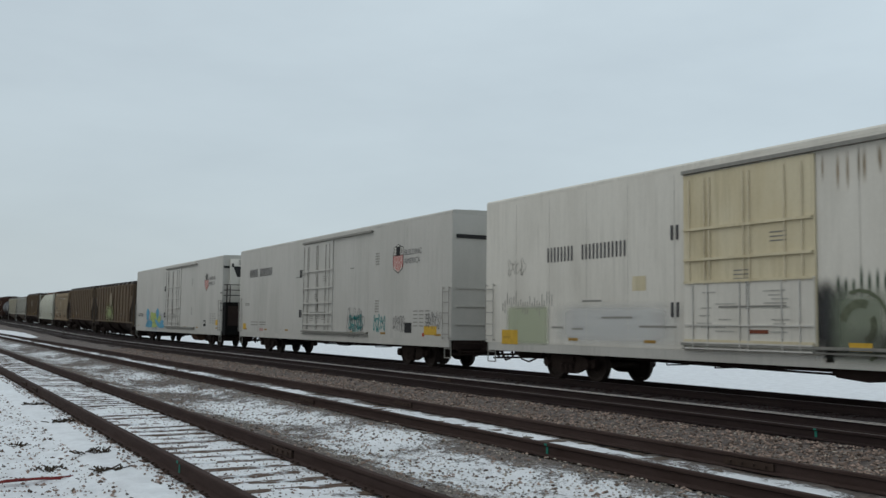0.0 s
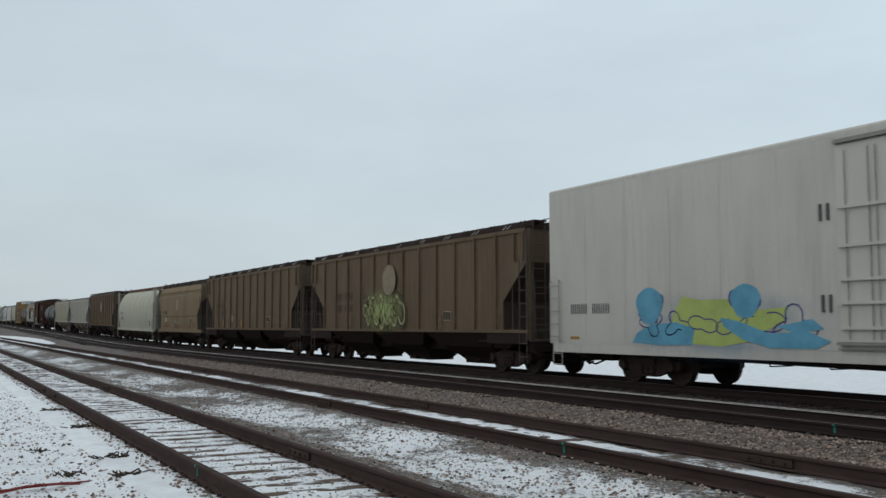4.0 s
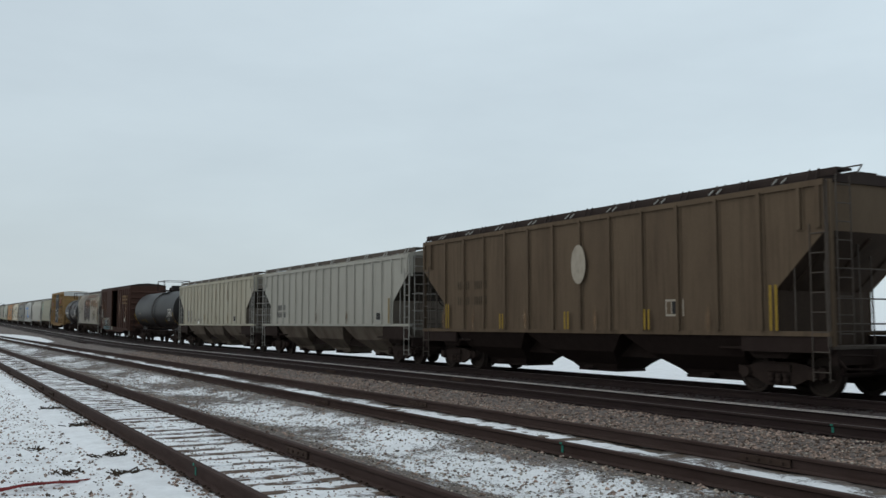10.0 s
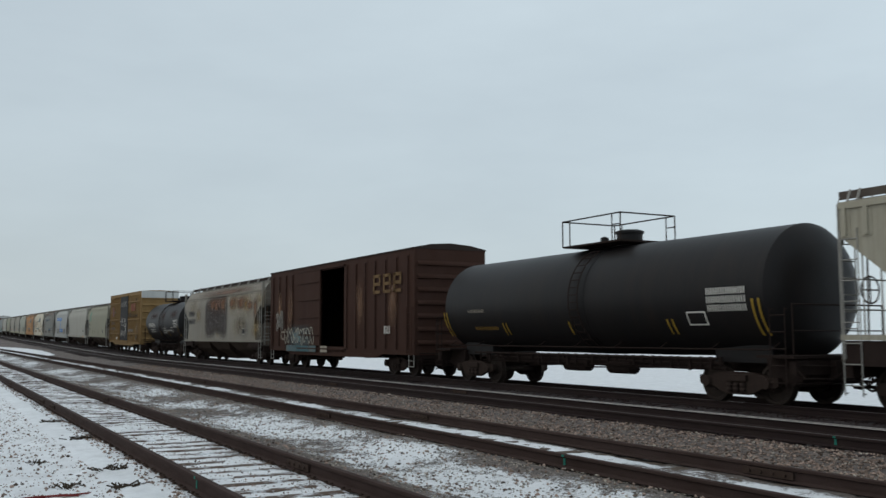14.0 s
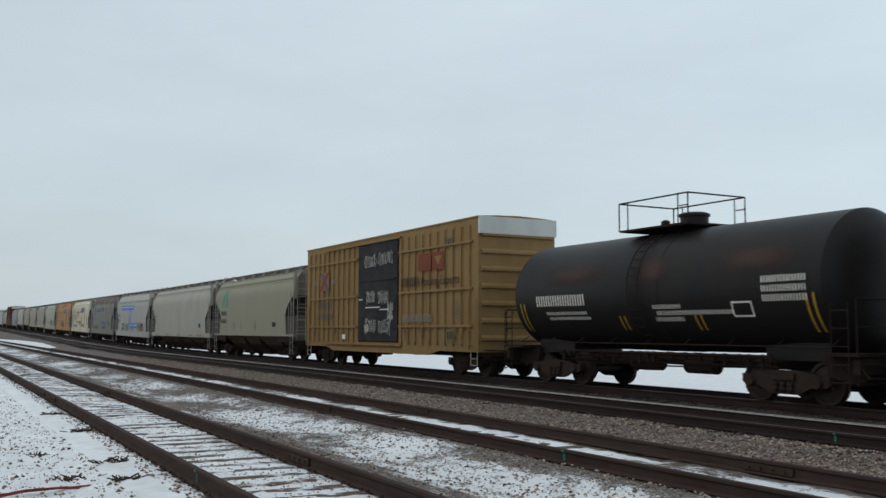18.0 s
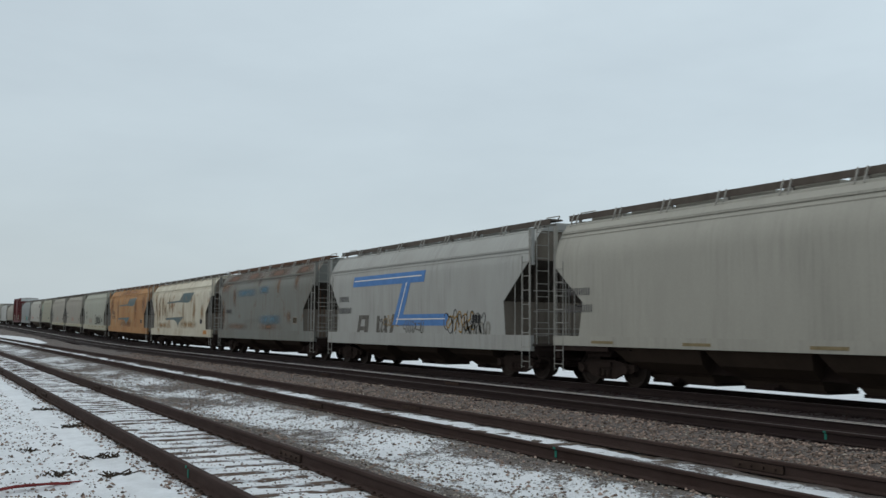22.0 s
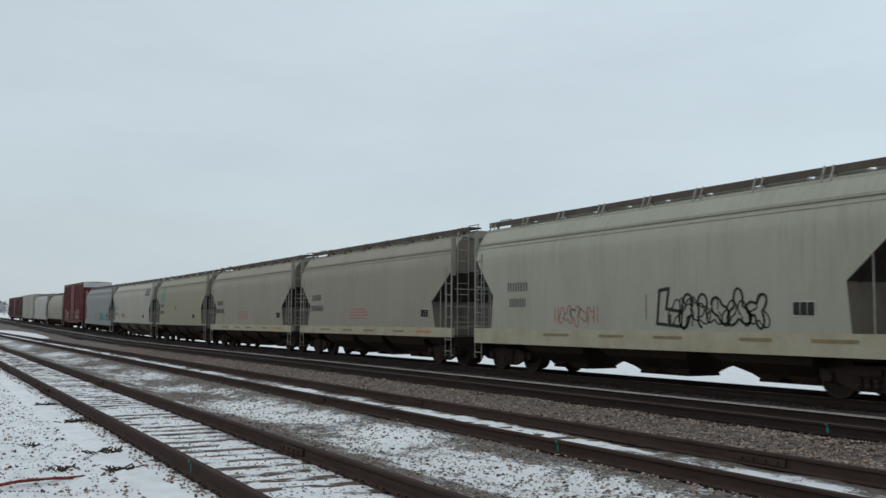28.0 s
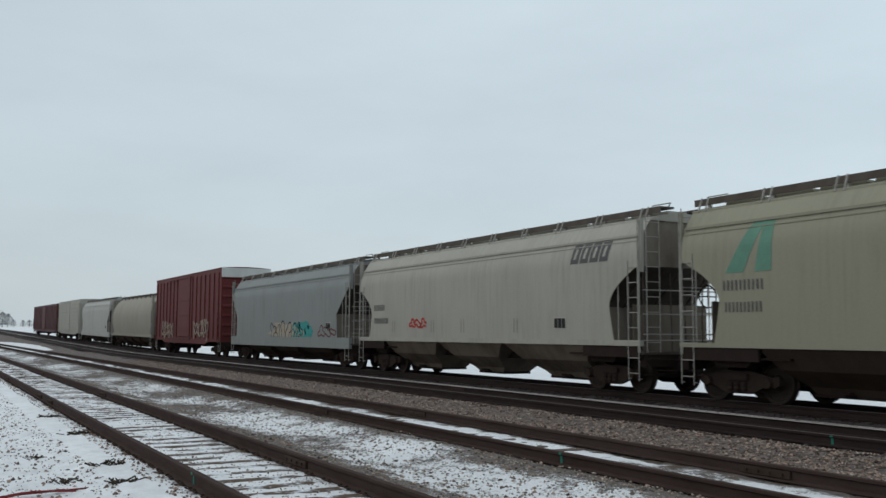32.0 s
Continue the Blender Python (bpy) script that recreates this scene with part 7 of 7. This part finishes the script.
for i, (y, z, w, h) in enumerate(((0.45, 4.25, 1.1, 0.5), (-0.95, 4.3, 1.3, 0.5), (0.4, 2.85, 0.8, 0.5), (-0.8, 2.8, 0.9, 0.5), (0.4, 1.7, 1.1, 0.6), (-0.9, 1.65, 1.1, 0.6), (-1.45, 2.2, 0.5, 0.7))):
    spray(car, face, y, z, w, h, M["reefer_grey"], 50 + i, "pale chalk graffiti", 7, 0.022)
decal("placard", car, face, 0.75, 1.6, 0.4, 0.28, M["faded_white"], "pale placard")
for y, z, w in ((0.2, 2.42, 1.4), (-0.9, 2.32, 0.8), (1.35, 2.75, 0.4)):
    decal("chalk_line", car, face, y, z, w, 0.04, M["marking_white"])
panel = decal("inspection_panel", car, side, -6.1, 1.36, 0.52, 0.34, M["ochre_dull"], "dark stencilled inspection panel in a pale frame")
for k in (-0.19, 0.0, 0.19):
    decal("panel_mark", panel, side, -6.1 + k * 0.85, 1.36, 0.12, 0.28, M["dim_brown"], lift=0.01)
decal("placard", car, side, 3.15, 1.25, 0.35, 0.2, M["marking_white"], "small white placard")
for i, (y, w) in enumerate(((-2.6, 0.3), (-4.0, 0.4), (-6.4, 0.5), (4.3, 0.3), (6.6, 0.4), (-6.9, 0.3))):
    stain(car, side, y, 1.5, w, 0.9, "rust_drip", "rust drip")
stain(car, side, -6.6, 2.2, 1.4, 1.2, "grime", "grey scuffed area")
stain(car, side, -6.0, 4.55, 0.9, 0.4, "dark_stain", "dark scuff")

SM = dict(kind="smooth", seam=True, sill=1.30, sill_h=0.46, notch=(1.4, 1.05), shoulder=3.5, foot=2.32, flare=0.1, trucks=1.4)
LOW = dict(kind="smooth", seam=True, sill=1.30, sill_h=0.1, notch=1.2, rounded=True, trucks=1.4, gaps=(-1.45, 1.4), gap_half=0.78, valley=0.6)
car, half, skin = hopper(287.45, 301.75, paint="sage_grey", label="sage grey covered hopper with a green slanted emblem", top=4.34, seam_drop=0.26, panel=-4.15, **LOW)
for pts in ([(5.72, 2.85), (5.22, 2.85), (4.55, 3.9), (4.95, 3.9)], [(4.85, 2.85), (4.38, 2.85), (4.32, 3.9), (4.62, 3.9)]):
    shape("emblem", car, skin, pts, "marking_green", "green slanted emblem")
letters(car, skin, 5.15, 2.5, 1.2, 0.26, 5, M["slogan_grey"], "dark reporting mark")
letters(car, skin, 5.15, 2.05, 1.1, 0.26, 5, M["slogan_grey"], "dark road number")
for y in (1.6, -1.0, 3.0):
    stain(car, skin, y, 1.75, 0.4, 0.8, "ochre_stain", "ochre stain")

car, half, skin = hopper(302.8, 320.27, paint="light_grey", label="light grey covered hopper with stencilled data", top=4.38, bay_paint="bay_brown", kind="smooth", seam=True, sill=1.30, sill_h=0.26, notch=1.25, gaps=(-3.1, 0.0, 3.1), gap_half=0.5, valley=0.46, bay_reach=0.24, seam_drop=0.22, panel=-6.06)
slip(0.53)
letters(car, skin, 7.0, 2.5, 1.0, 0.2, 5, M["slogan_grey"], "dark reporting mark")
letters(car, skin, 7.0, 2.05, 1.2, 0.2, 6, M["slogan_grey"], "dark road number")
decal("reflector", car, lambda z: -W - 0.018, -6.6, 1.16, 1.3, 0.12, M["marking_orange"], "orange reflector strip")
for y in (-4.4, -1.0, 2.6, 6.0):
    decal("reflector", car, lambda z: -W - 0.018, y, 1.16, 0.9, 0.07, M["ochre_dull"], "dull ochre reflector strip")

car, half, skin = hopper(321.3, 336.85, paint="cool_grey", label="grey covered hopper with a large blue angular emblem", top=4.40, seam_drop=0.55, panel=-4.68, **SM)
slip(0.26)
for z, ya, yb in ((3.32, 4.85, -1.35), (1.78, 0.95, -3.0)):
    bar_ = shape("emblem", car, skin, [(ya, z - 0.2), (yb, z - 0.2), (yb - 0.12, z + 0.2), (ya - 0.12, z + 0.2)], "marking_blue", "blue bar emblem with a pale line")
    decal("emblem_line", bar_, skin, (ya + yb) / 2, z + 0.03, (ya - yb) * 0.94, 0.04, M["marking_white"], lift=0.012)
shape("emblem", car, skin, [(1.15, 1.6), (0.45, 1.6), (-0.35, 3.2), (0.3, 3.2)], "marking_blue", "blue slanted bar emblem", 0.010)
shape("emblem_line", car, skin, [(0.84, 1.62), (0.77, 1.62), (-0.05, 3.14), (0.02, 3.14)], "marking_white", "pale line in the slanted bar", 0.014)
letters(car, skin, 5.75, 2.65, 1.0, 0.22, 4, M["slogan_grey"], "dark reporting mark")
letters(car, skin, 5.65, 2.18, 1.3, 0.24, 6, M["slogan_grey"], "dark road number")
slip(0.0)
for outline in ([(4.75, 0.98), (4.45, 0.98), (4.2, 1.98), (4.45, 1.98)], [(4.0, 0.98), (3.65, 0.98), (3.5, 1.98), (3.85, 1.98)], [(4.5, 1.38), (3.7, 1.38), (3.68, 1.54), (4.46, 1.54)], [(4.35, 1.82), (3.6, 1.82), (3.58, 1.98), (4.32, 1.98)],
                [(2.85, 1.1), (2.62, 1.1), (2.5, 1.95), (2.75, 1.95)], [(2.0, 1.1), (1.8, 1.15), (1.95, 1.95), (2.15, 1.95)], [(1.7, 1.12), (0.9, 1.12), (0.88, 1.26), (1.68, 1.26)], [(1.72, 1.12), (1.45, 1.12), (1.15, 2.0), (1.4, 2.0)]):
    shape("graffiti", car, skin, outline, "spray_smoke", "dark grey block stroke of graffiti", 0.008)
spray(car, skin, 2.3, 1.55, 0.9, 0.75, M["spray_smoke"], 61, "dark scrawled graffiti", 4, 0.05)
slip(0.26)
spray(car, skin, 1.2, 1.72, 1.4, 0.45, M["marking_ochre"], 65, "ochre graffiti strokes", 5, 0.03)
spray(car, skin, -0.6, 1.55, 1.6, 0.5, M["spray_smoke"], 63, "dark scrawled graffiti", 5, 0.035)
spray(car, skin, -4.2, 1.66, 2.6, 0.95, M["slogan_grey"], 62, "dark outlined graffiti", 6, 0.04)
spray(car, skin, -3.9, 1.7, 1.8, 0.6, M["marking_ochre"], 66, "ochre graffiti strokes", 5, 0.05)
spray(car, skin, -5.0, 1.4, 1.6, 0.55, M["marking_grey"], 64, "grey graffiti strokes", 5, 0.10)

car, half, skin = hopper(338.4, 353.9, paint="dark_rusty", label="grey rust-stained covered hopper with faded blue traces", top=4.40, walkway="walk_rust", roof="dark_rusty", panel=-5.2, **SM)
stain(car, skin, 2.4, 3.3, 4.2, 0.5, "blue_fade", "faded blue emblem bar", lift=0.007)
stain(car, skin, -0.6, 3.38, 1.9, 0.5, "blue_fade", "faded blue emblem bar", lift=0.007)
stain(car, skin, -1.5, 1.85, 4.2, 0.6, "blue_fade", "faded blue emblem bar", lift=0.007)
for y, w in ((5.4, 4.6), (2.0, 5.0), (-2.0, 5.4), (-5.6, 3.6)):
    stain(car, skin, y, 4.2, w, 0.95, "rust_block", "brown rust along the roof edge", lift=0.009)
for y, z, w, h in ((6.4, 3.75, 2.4, 0.9), (4.6, 3.2, 0.8, 1.6), (0.4, 3.9, 0.7, 0.9), (-5.2, 3.7, 1.0, 1.5), (6.6, 2.2, 0.7, 2.0), (-4.3, 1.95, 0.9, 0.8), (4.0, 1.5, 5.0, 0.5), (-1.5, 1.5, 5.0, 0.5)):
    stain(car, skin, y, z, w, h, "rust_stain", "brown rust bloom")
spray(car, skin, 1.4, 1.75, 2.6, 0.35, M["marking_grey"], 67, "faint dark scribble", 9, 0.02)
letters(car, skin, 5.6, 2.35, 1.1, 0.22, 6, M["slogan_grey"], "dark road number")

def arrows(car, skin):
    upper = [(3.3, 3.06), (0.0, 3.10), (-2.62, 3.03), (-3.3, 3.15), (-3.7, 3.38), (-4.04, 3.68), (-1.13, 3.68), (-0.75, 3.42), (-0.3, 3.22), (3.3, 3.16)]
    lower = [(3.7, 1.92), (1.15, 1.93), (0.45, 1.78), (0.1, 1.58), (-0.08, 1.42), (-0.30, 1.72), (-1.0, 1.92), (-1.6, 2.12), (3.7, 2.05)]
    for outline in (upper, lower):
        shape("arrow_emblem", car, skin, outline, "teal_slate", "slate blue arrow emblem")


car, half, skin = hopper(355.35, 372.27, paint="cream_rusty", label="cream covered hopper with rust and slate arrow emblems", top=4.40, panel=-6.0, gaps=(-2.9, 0.0, 2.9), gap_half=0.7, valley=0.5, **SM)
arrows(car, skin)
for y, z, w, h in ((4.6, 2.9, 0.5, 2.6), (5.6, 2.6, 0.7, 2.4), (2.6, 3.0, 0.4, 2.0), (-1.4, 2.4, 0.5, 2.2), (-4.2, 2.6, 0.6, 2.4), (4.4, 1.55, 3.4, 0.6), (-2.8, 1.6, 3.4, 0.6), (-6.2, 2.4, 0.7, 1.6)):
    stain(car, skin, y, z, w * 1.7, h, "rust_orange", "orange rust streak")
for i in range(14):
    stain(car, skin, rnd.uniform(1.5, 7.0), rnd.uniform(2.2, 3.4), rnd.uniform(0.25, 0.7), rnd.uniform(0.8, 2.0), "rust_orange", "orange rust streak")
decal("reflector", car, lambda z: -W - 0.018, -7.0, 1.13, 0.8, 0.24, M["marking_orange"], "orange reflector patch")

car, half, skin = hopper(373.46, 391.0, paint="orange_rusty", label="rust-orange covered hopper with slate arrow emblems", top=4.40, walkway="walk_rust", sill_paint="orange_rusty", panel=-6.3, gaps=(-2.9, 0.0, 2.9), gap_half=0.7, valley=0.5, **SM)
arrows(car, skin)
letters(car, skin, 6.0, 2.5, 1.2, 0.26, 5, M["marking_black"], "black reporting mark")
letters(car, skin, 6.0, 2.1, 1.4, 0.26, 6, M["marking_black"], "black road number")
for y, z, w, h in ((7.0, 3.2, 2.4, 2.6), (4.0, 2.8, 1.2, 3.0), (-3.8, 2.8, 1.6, 2.8), (-7.0, 3.2, 2.2, 2.4), (0.0, 1.6, 9.0, 0.8), (0.6, 4.2, 13.0, 0.6)):
    stain(car, skin, y, z, w, h, "rust_faint", "darker rust streak")

for (ya, yb, paint, label) in ((392.45, 407.95, "pale_sage", "pale sage grey covered hopper with black and pink graffiti"), (409.3, 423.8, "warm_grey", "grey covered hopper with a faded red striped emblem"), (424.9, 439.3, "warm_grey", "grey covered hopper with a faded striped emblem")):
    kit = SM if ya < 400 else dict(LOW, sill_h=0.32, rounded=False, notch=(1.4, 1.2), flare=0.25)
    car, half, skin = hopper(ya, yb, paint=paint, label=label, top=4.38, sill_paint="sill_sage", panel=-5.22, **kit)
    slip(-0.35 if ya < 400 else 0.4)
    letters(car, skin, 5.55 if ya < 400 else 4.75, 2.55, 1.1, 0.26, 4, M["slogan_grey"], "dark reporting mark")
    letters(car, skin, 5.55 if ya < 400 else 4.65, 2.08, 0.9 if ya < 400 else 1.5, 0.26, 4 if ya < 400 else 6, M["slogan_grey"], "dark road number")
    if ya < 400:
        for outline in ([(-0.5, 1.45), (-0.58, 1.45), (-0.68, 2.3), (-0.60, 2.3)], [(-0.82, 1.8), (-0.9, 1.8), (-1.0, 2.35), (-0.92, 2.35)], [(-0.58, 2.22), (-0.95, 2.27), (-0.95, 2.36), (-0.58, 2.31)],
                        [(-0.85, 1.8), (-1.4, 1.72), (-1.4, 1.8), (-0.85, 1.88)], [(-0.5, 1.45), (-1.35, 1.38), (-1.35, 1.46), (-0.5, 1.53)], [(-0.95, 1.45), (-1.03, 1.45), (-1.03, 1.7), (-0.95, 1.72)]):
            shape("graffiti", car, skin, outline, "spray_black", "black graffiti outline stroke")
        spray(car, skin, -2.6, 1.78, 2.7, 0.85, M["spray_black"], 71, "black outlined graffiti", 5, 0.06)
        spray(car, skin, -2.65, 1.72, 2.6, 0.7, M["spray_black"], 74, "black outlined graffiti", 6, 0.035)
        spray(car, skin, -1.5, 1.75, 1.1, 0.8, M["spray_black"], 75, "black outlined graffiti", 3, 0.035)
        for k in (1.75, 1.9, 3.5, 3.65):
            decal("stripe", car, skin, k, 1.72, 0.035, 0.42, M["spray_pink"], "thin faded red stripe")
        spray(car, skin, 2.7, 1.7, 1.6, 0.55, M["spray_pink"], 72, "pink graffiti tag", 5, 0.035)
        decal("stripe", car, skin, -0.15, 1.9, 0.05, 0.6, M["ochre_dull"], "dull ochre stripe")
    else:
        for i in range(4):
            decal("faded_stripe", car, skin, 0.1, 1.64 + 0.12 * i, 1.9 - 0.2 * abs(i - 1), 0.045, M["spray_pink"], "faded red stripe")
    for y, w in ((-5.6, 1.1), (-3.6, 0.9), (-0.9, 1.0), (1.2, 1.0), (3.6, 1.2)):
        decal("reflector", car, lambda z: -W - 0.018, y, 1.16, w, 0.07, M["marking_orange" if y < -5 and ya > 400 else "ochre_dull"], "dull ochre reflector strip")

car, half, skin = hopper(440.3, 454.55, paint="sage_grey", label="sage grey covered hopper with a bright green slanted emblem", top=4.38, panel=-4.0, **LOW)
for pts in ([(5.6, 2.85), (5.08, 2.85), (4.5, 3.92), (4.85, 3.92)], [(4.75, 2.85), (4.3, 2.85), (4.25, 3.92), (4.52, 3.92)]):
    shape("emblem", car, skin, pts, "marking_green", "green slanted emblem")
letters(car, skin, 5.1, 2.58, 1.2, 0.22, 5, M["slogan_grey"], "dark reporting mark")
letters(car, skin, 5.1, 2.1, 1.1, 0.22, 5, M["slogan_grey"], "dark road number")
stain(car, skin, 1.0, 2.4, 0.8, 0.5, "ochre_stain", "ochre stain")

car, half, skin = hopper(455.85, 473.2, paint="light_grey", label="light grey covered hopper with a dark block emblem", top=4.40, bay_paint="bay_grey", kind="smooth", seam=True, sill=1.34, sill_h=0.14, notch=1.15, rounded=True, gaps=(-2.1, 2.1), gap_half=1.35, valley=0.74, panel=-5.25)
for k, y in enumerate((-5.75, -6.17, -6.59, -7.01)):
    shape("block_emblem", car, skin, [(y, 3.40), (y - 0.36, 3.40), (y - 0.46, 3.92), (y - 0.1, 3.92)], "slogan_grey", "bold slanted dark block of an emblem")
    shape("block_mark", car, skin, [(y - 0.14, 3.52), (y - 0.24, 3.52), (y - 0.31, 3.80), (y - 0.21, 3.80)], "light_grey", "pale counter of a block", 0.011)
letters(car, skin, 6.7, 2.48, 1.0, 0.22, 4, M["slogan_grey"], "dark reporting mark")
letters(car, skin, 6.5, 1.98, 1.3, 0.22, 6, M["slogan_grey"], "dark road number")
spray(car, skin, 3.4, 1.85, 1.3, 0.32, M["marking_red"], 81, "red graffiti tag", 3, 0.08)
for y in (5.4, 2.3, 0.2, -3.0):
    for d in (-0.09, 0.09):
        decal("stripe", car, skin, y + d, 1.75, 0.05, 0.42, M["marking_grey"], "grey tick marks")

car, half, skin = hopper(474.1, 491.4, paint="blue_grey", label="blue-grey covered hopper with teal and black graffiti", top=4.40, **SM)
slip(0.3)
spray(car, skin, -1.0, 1.6, 4.6, 0.85, M["spray_black"], 91, "black and white graffiti", 6, 0.06, M["faded_white"])
spray(car, skin, -3.3, 1.6, 2.4, 0.9, M["spray_teal"], 92, "teal graffiti", 3, 0.14, M["spray_teal"])
spray(car, skin, -6.4, 1.55, 2.0, 0.5, M["box_red"], 93, "dull red graffiti", 3, 0.06)

car, half, skin = boxcar(493.7, 511.7, "box_red", "dark red boxcar with a galvanized roof and white graffiti", top=5.38, sill=0.95, ribs=17, door=(0.0, 3.2), end_top="roof_galv", roof="box_red")
spray(car, lambda z: -W - 0.07, 4.6, 1.7, 3.6, 1.1, M["faded_white"], 95, "white and grey graffiti", 7, 0.09)
spray(car, lambda z: -W - 0.07, -4.6, 1.75, 3.6, 1.3, M["faded_white"], 96, "white and grey graffiti", 7, 0.09)

car, half, skin = hopper(513.0, 531.6, "round", "warm_grey", "tan-grey cylindrical covered hopper", top=4.3, sill=1.28, gaps=(-3.6, 0.0, 3.6), bay_paint="bay_brown", sill_h=0.2)
car, half, skin = hopper(532.9, 553.5, paint="cool_grey", label="grey covered hopper near the end of the train", top=4.38, **SM)
car, half, skin = boxcar(555.1, 577.6, "light_grey", "light grey boxcar with horizontal side corrugations", top=4.9, ribs=2, door=(0.0, 3.0), bands=(1.3, 1.75, 2.2, 2.65, 3.1, 3.55, 4.0, 4.45), roof="light_grey")
car, half, skin = boxcar(579.9, 616.7, "box_maroon", "long maroon boxcar that ends the train", top=4.8, ribs=21, door=(0.0, 5.0), roof="box_maroon")


# ---- far off: bare trees along the horizon ----
def bare_tree(x, y, h, seed):
    rnd = random.Random(seed)
    tree = tagged(new("tree"), "bare hazy winter tree on the far horizon", "tree", group="trees on the horizon")
    tree.location = (x, y, ground_height(x, y) - 0.1)
    bm = BM()
    lathe(bm, [(0, 0.03 * h), (0.25 * h, 0.022 * h), (0.6 * h, 0.012 * h), (0.95 * h, 0.003 * h)], "z", 7)
    for i in range(14):
        z = h * rnd.uniform(0.2, 0.8)
        a, ln = rnd.uniform(0, 6.28), h * rnd.uniform(0.2, 0.42)
        bar(bm, (0, 0, z), (ln * math.cos(a), ln * math.sin(a), z + ln * rnd.uniform(0.3, 0.9)), 0.006 * h, 4)
    part("trunk", bm, M["bark"], tree)
    bm = BM()
    for i in range(420):
        a, q = rnd.uniform(0, 6.28), rnd.uniform(0, 1) ** 0.5
        zz = rnd.uniform(0.16, 1.0)
        r = h * 0.42 * q * math.sin(math.pi * min(1, zz * 0.85 + 0.12))
        c = Vector((r * math.cos(a), r * math.sin(a), h * zz))
        d = Vector((rnd.uniform(-1, 1), rnd.uniform(-1, 1), rnd.uniform(-0.4, 1))).normalized() * h * 0.05
        e = d.orthogonal().normalized() * h * 0.016
        bm.faces.new([bm.verts.new(p) for p in (c - d, c + e, c + d, c - e)])
    part("crown", bm, M["tree_far"], tree)


def twig_tangle():
    thing = tagged(new("cable"), "reddish-brown frayed cable lying on the snow", "cable")
    thing.location = (1.1, 11.1, ground_height(1.1, 11.1) + 0.015)
    for k, pts in enumerate((((-1.6, -0.7, 0.02), (-0.6, -0.30, 0.03), (-0.1, 0.0, 0.05), (0.35, 0.22, 0.02)), ((-1.5, -0.15, 0.02), (-0.5, 0.02, 0.02), (0.1, 0.1, 0.03), (0.6, 0.25, 0.02)), ((-0.5, -0.25, 0.02), (0.0, 0.0, 0.06), (0.45, 0.1, 0.02)))):
        bm = BM()
        pipe(bm, pts, 0.015 if k == 0 else 0.010)
        part("strand", bm, M["twig"], thing)


def weed_clump(x, y, seed):
    rnd = random.Random(seed)
    thing = tagged(new("weed_clump"), "dark dead weed clump poking out of the snow", "weeds", group="weeds on the shoulder")
    thing.location = (x, y, ground_height(x, y))
    bm = BM()
    for i in range(26):
        a, r = rnd.uniform(0, 6.28), rnd.uniform(0.02, 0.16)
        p = Vector((r * math.cos(a) * 1.4, r * math.sin(a), 0.0))
        q = p + Vector((rnd.uniform(-0.12, 0.12), rnd.uniform(-0.1, 0.1), rnd.uniform(0.01, 0.05)))
        bar(bm, p, q, 0.010, 4)
    tagged(part("tuft", bm, M["weed"], thing), kind="stuff")


twig_tangle()
for i, (x, y) in enumerate(((2.1, 12.6), (2.2, 20.1), (1.55, 12.0), (2.0, 11.2), (1.5, 14.5), (2.25, 16.6))):
    weed_clump(x, y, i)
for i, (x, y, h) in enumerate(((38, 640, 10), (43, 650, 9.5), (46.5, 655, 8.5), (50, 660, 5), (54, 640, 4.5), (58.5, 650, 5), (63, 660, 4.5), (68, 650, 5), (33, 650, 9), (74, 660, 5), (80, 655, 4.5))):
    bare_tree(x, y, h, i)


# metres a second, time by time: the train gathers speed a little
TIMES = (0.0, 4.0, 9.0, 14.0, 19.0, 24.0, 29.0, 32.0)
SPEEDS = (13.49, 13.50, 13.54, 13.57, 13.65, 13.81, 14.10, 13.75)


def travelled(t):
    """How far the train has gone by the time t."""
    s = 0.0
    for a, b, u, v in zip(TIMES, TIMES[1:], SPEEDS, SPEEDS[1:]):
        d = min(t, b) - a
        if d > 0:
            s += u * d + (v - u) * d * d / (2 * (b - a))
    return s


def motions():
    """The train rolls by, and its wheels turn with it."""
    steps = [0.0, 1 / 30] + [float(i) for i in range(1, 32)] + [32.0 - 1 / 30, 32.0]
    for car, y in CARS:
        rows = []
        for t in steps:
            q = y - travelled(t)
            off, lift = bend(q)
            ahead, rise = bend(q + 5.0)
            behind, fall = bend(q - 5.0)
            rows.append((t, pose(X_TRAIN + off, q, lift, math.degrees((rise - fall) / 10.0), 0, -math.degrees((ahead - behind) / 10.0))))
        walk(car, rows)
    n = 960
    walk(WHEELS[0], [(32.0 * i / n, pose(0, 0, 0, math.degrees(travelled(32.0 * i / n) / 0.457), 0, 0)) for i in range(n + 1)])
    keys = WHEELS[0].animation_data
    for w in WHEELS[1:]:
        w.rotation_mode = "QUATERNION"
        a = w.animation_data_create()
        a.action = keys.action
        a.action_slot = keys.action_slot


motions()
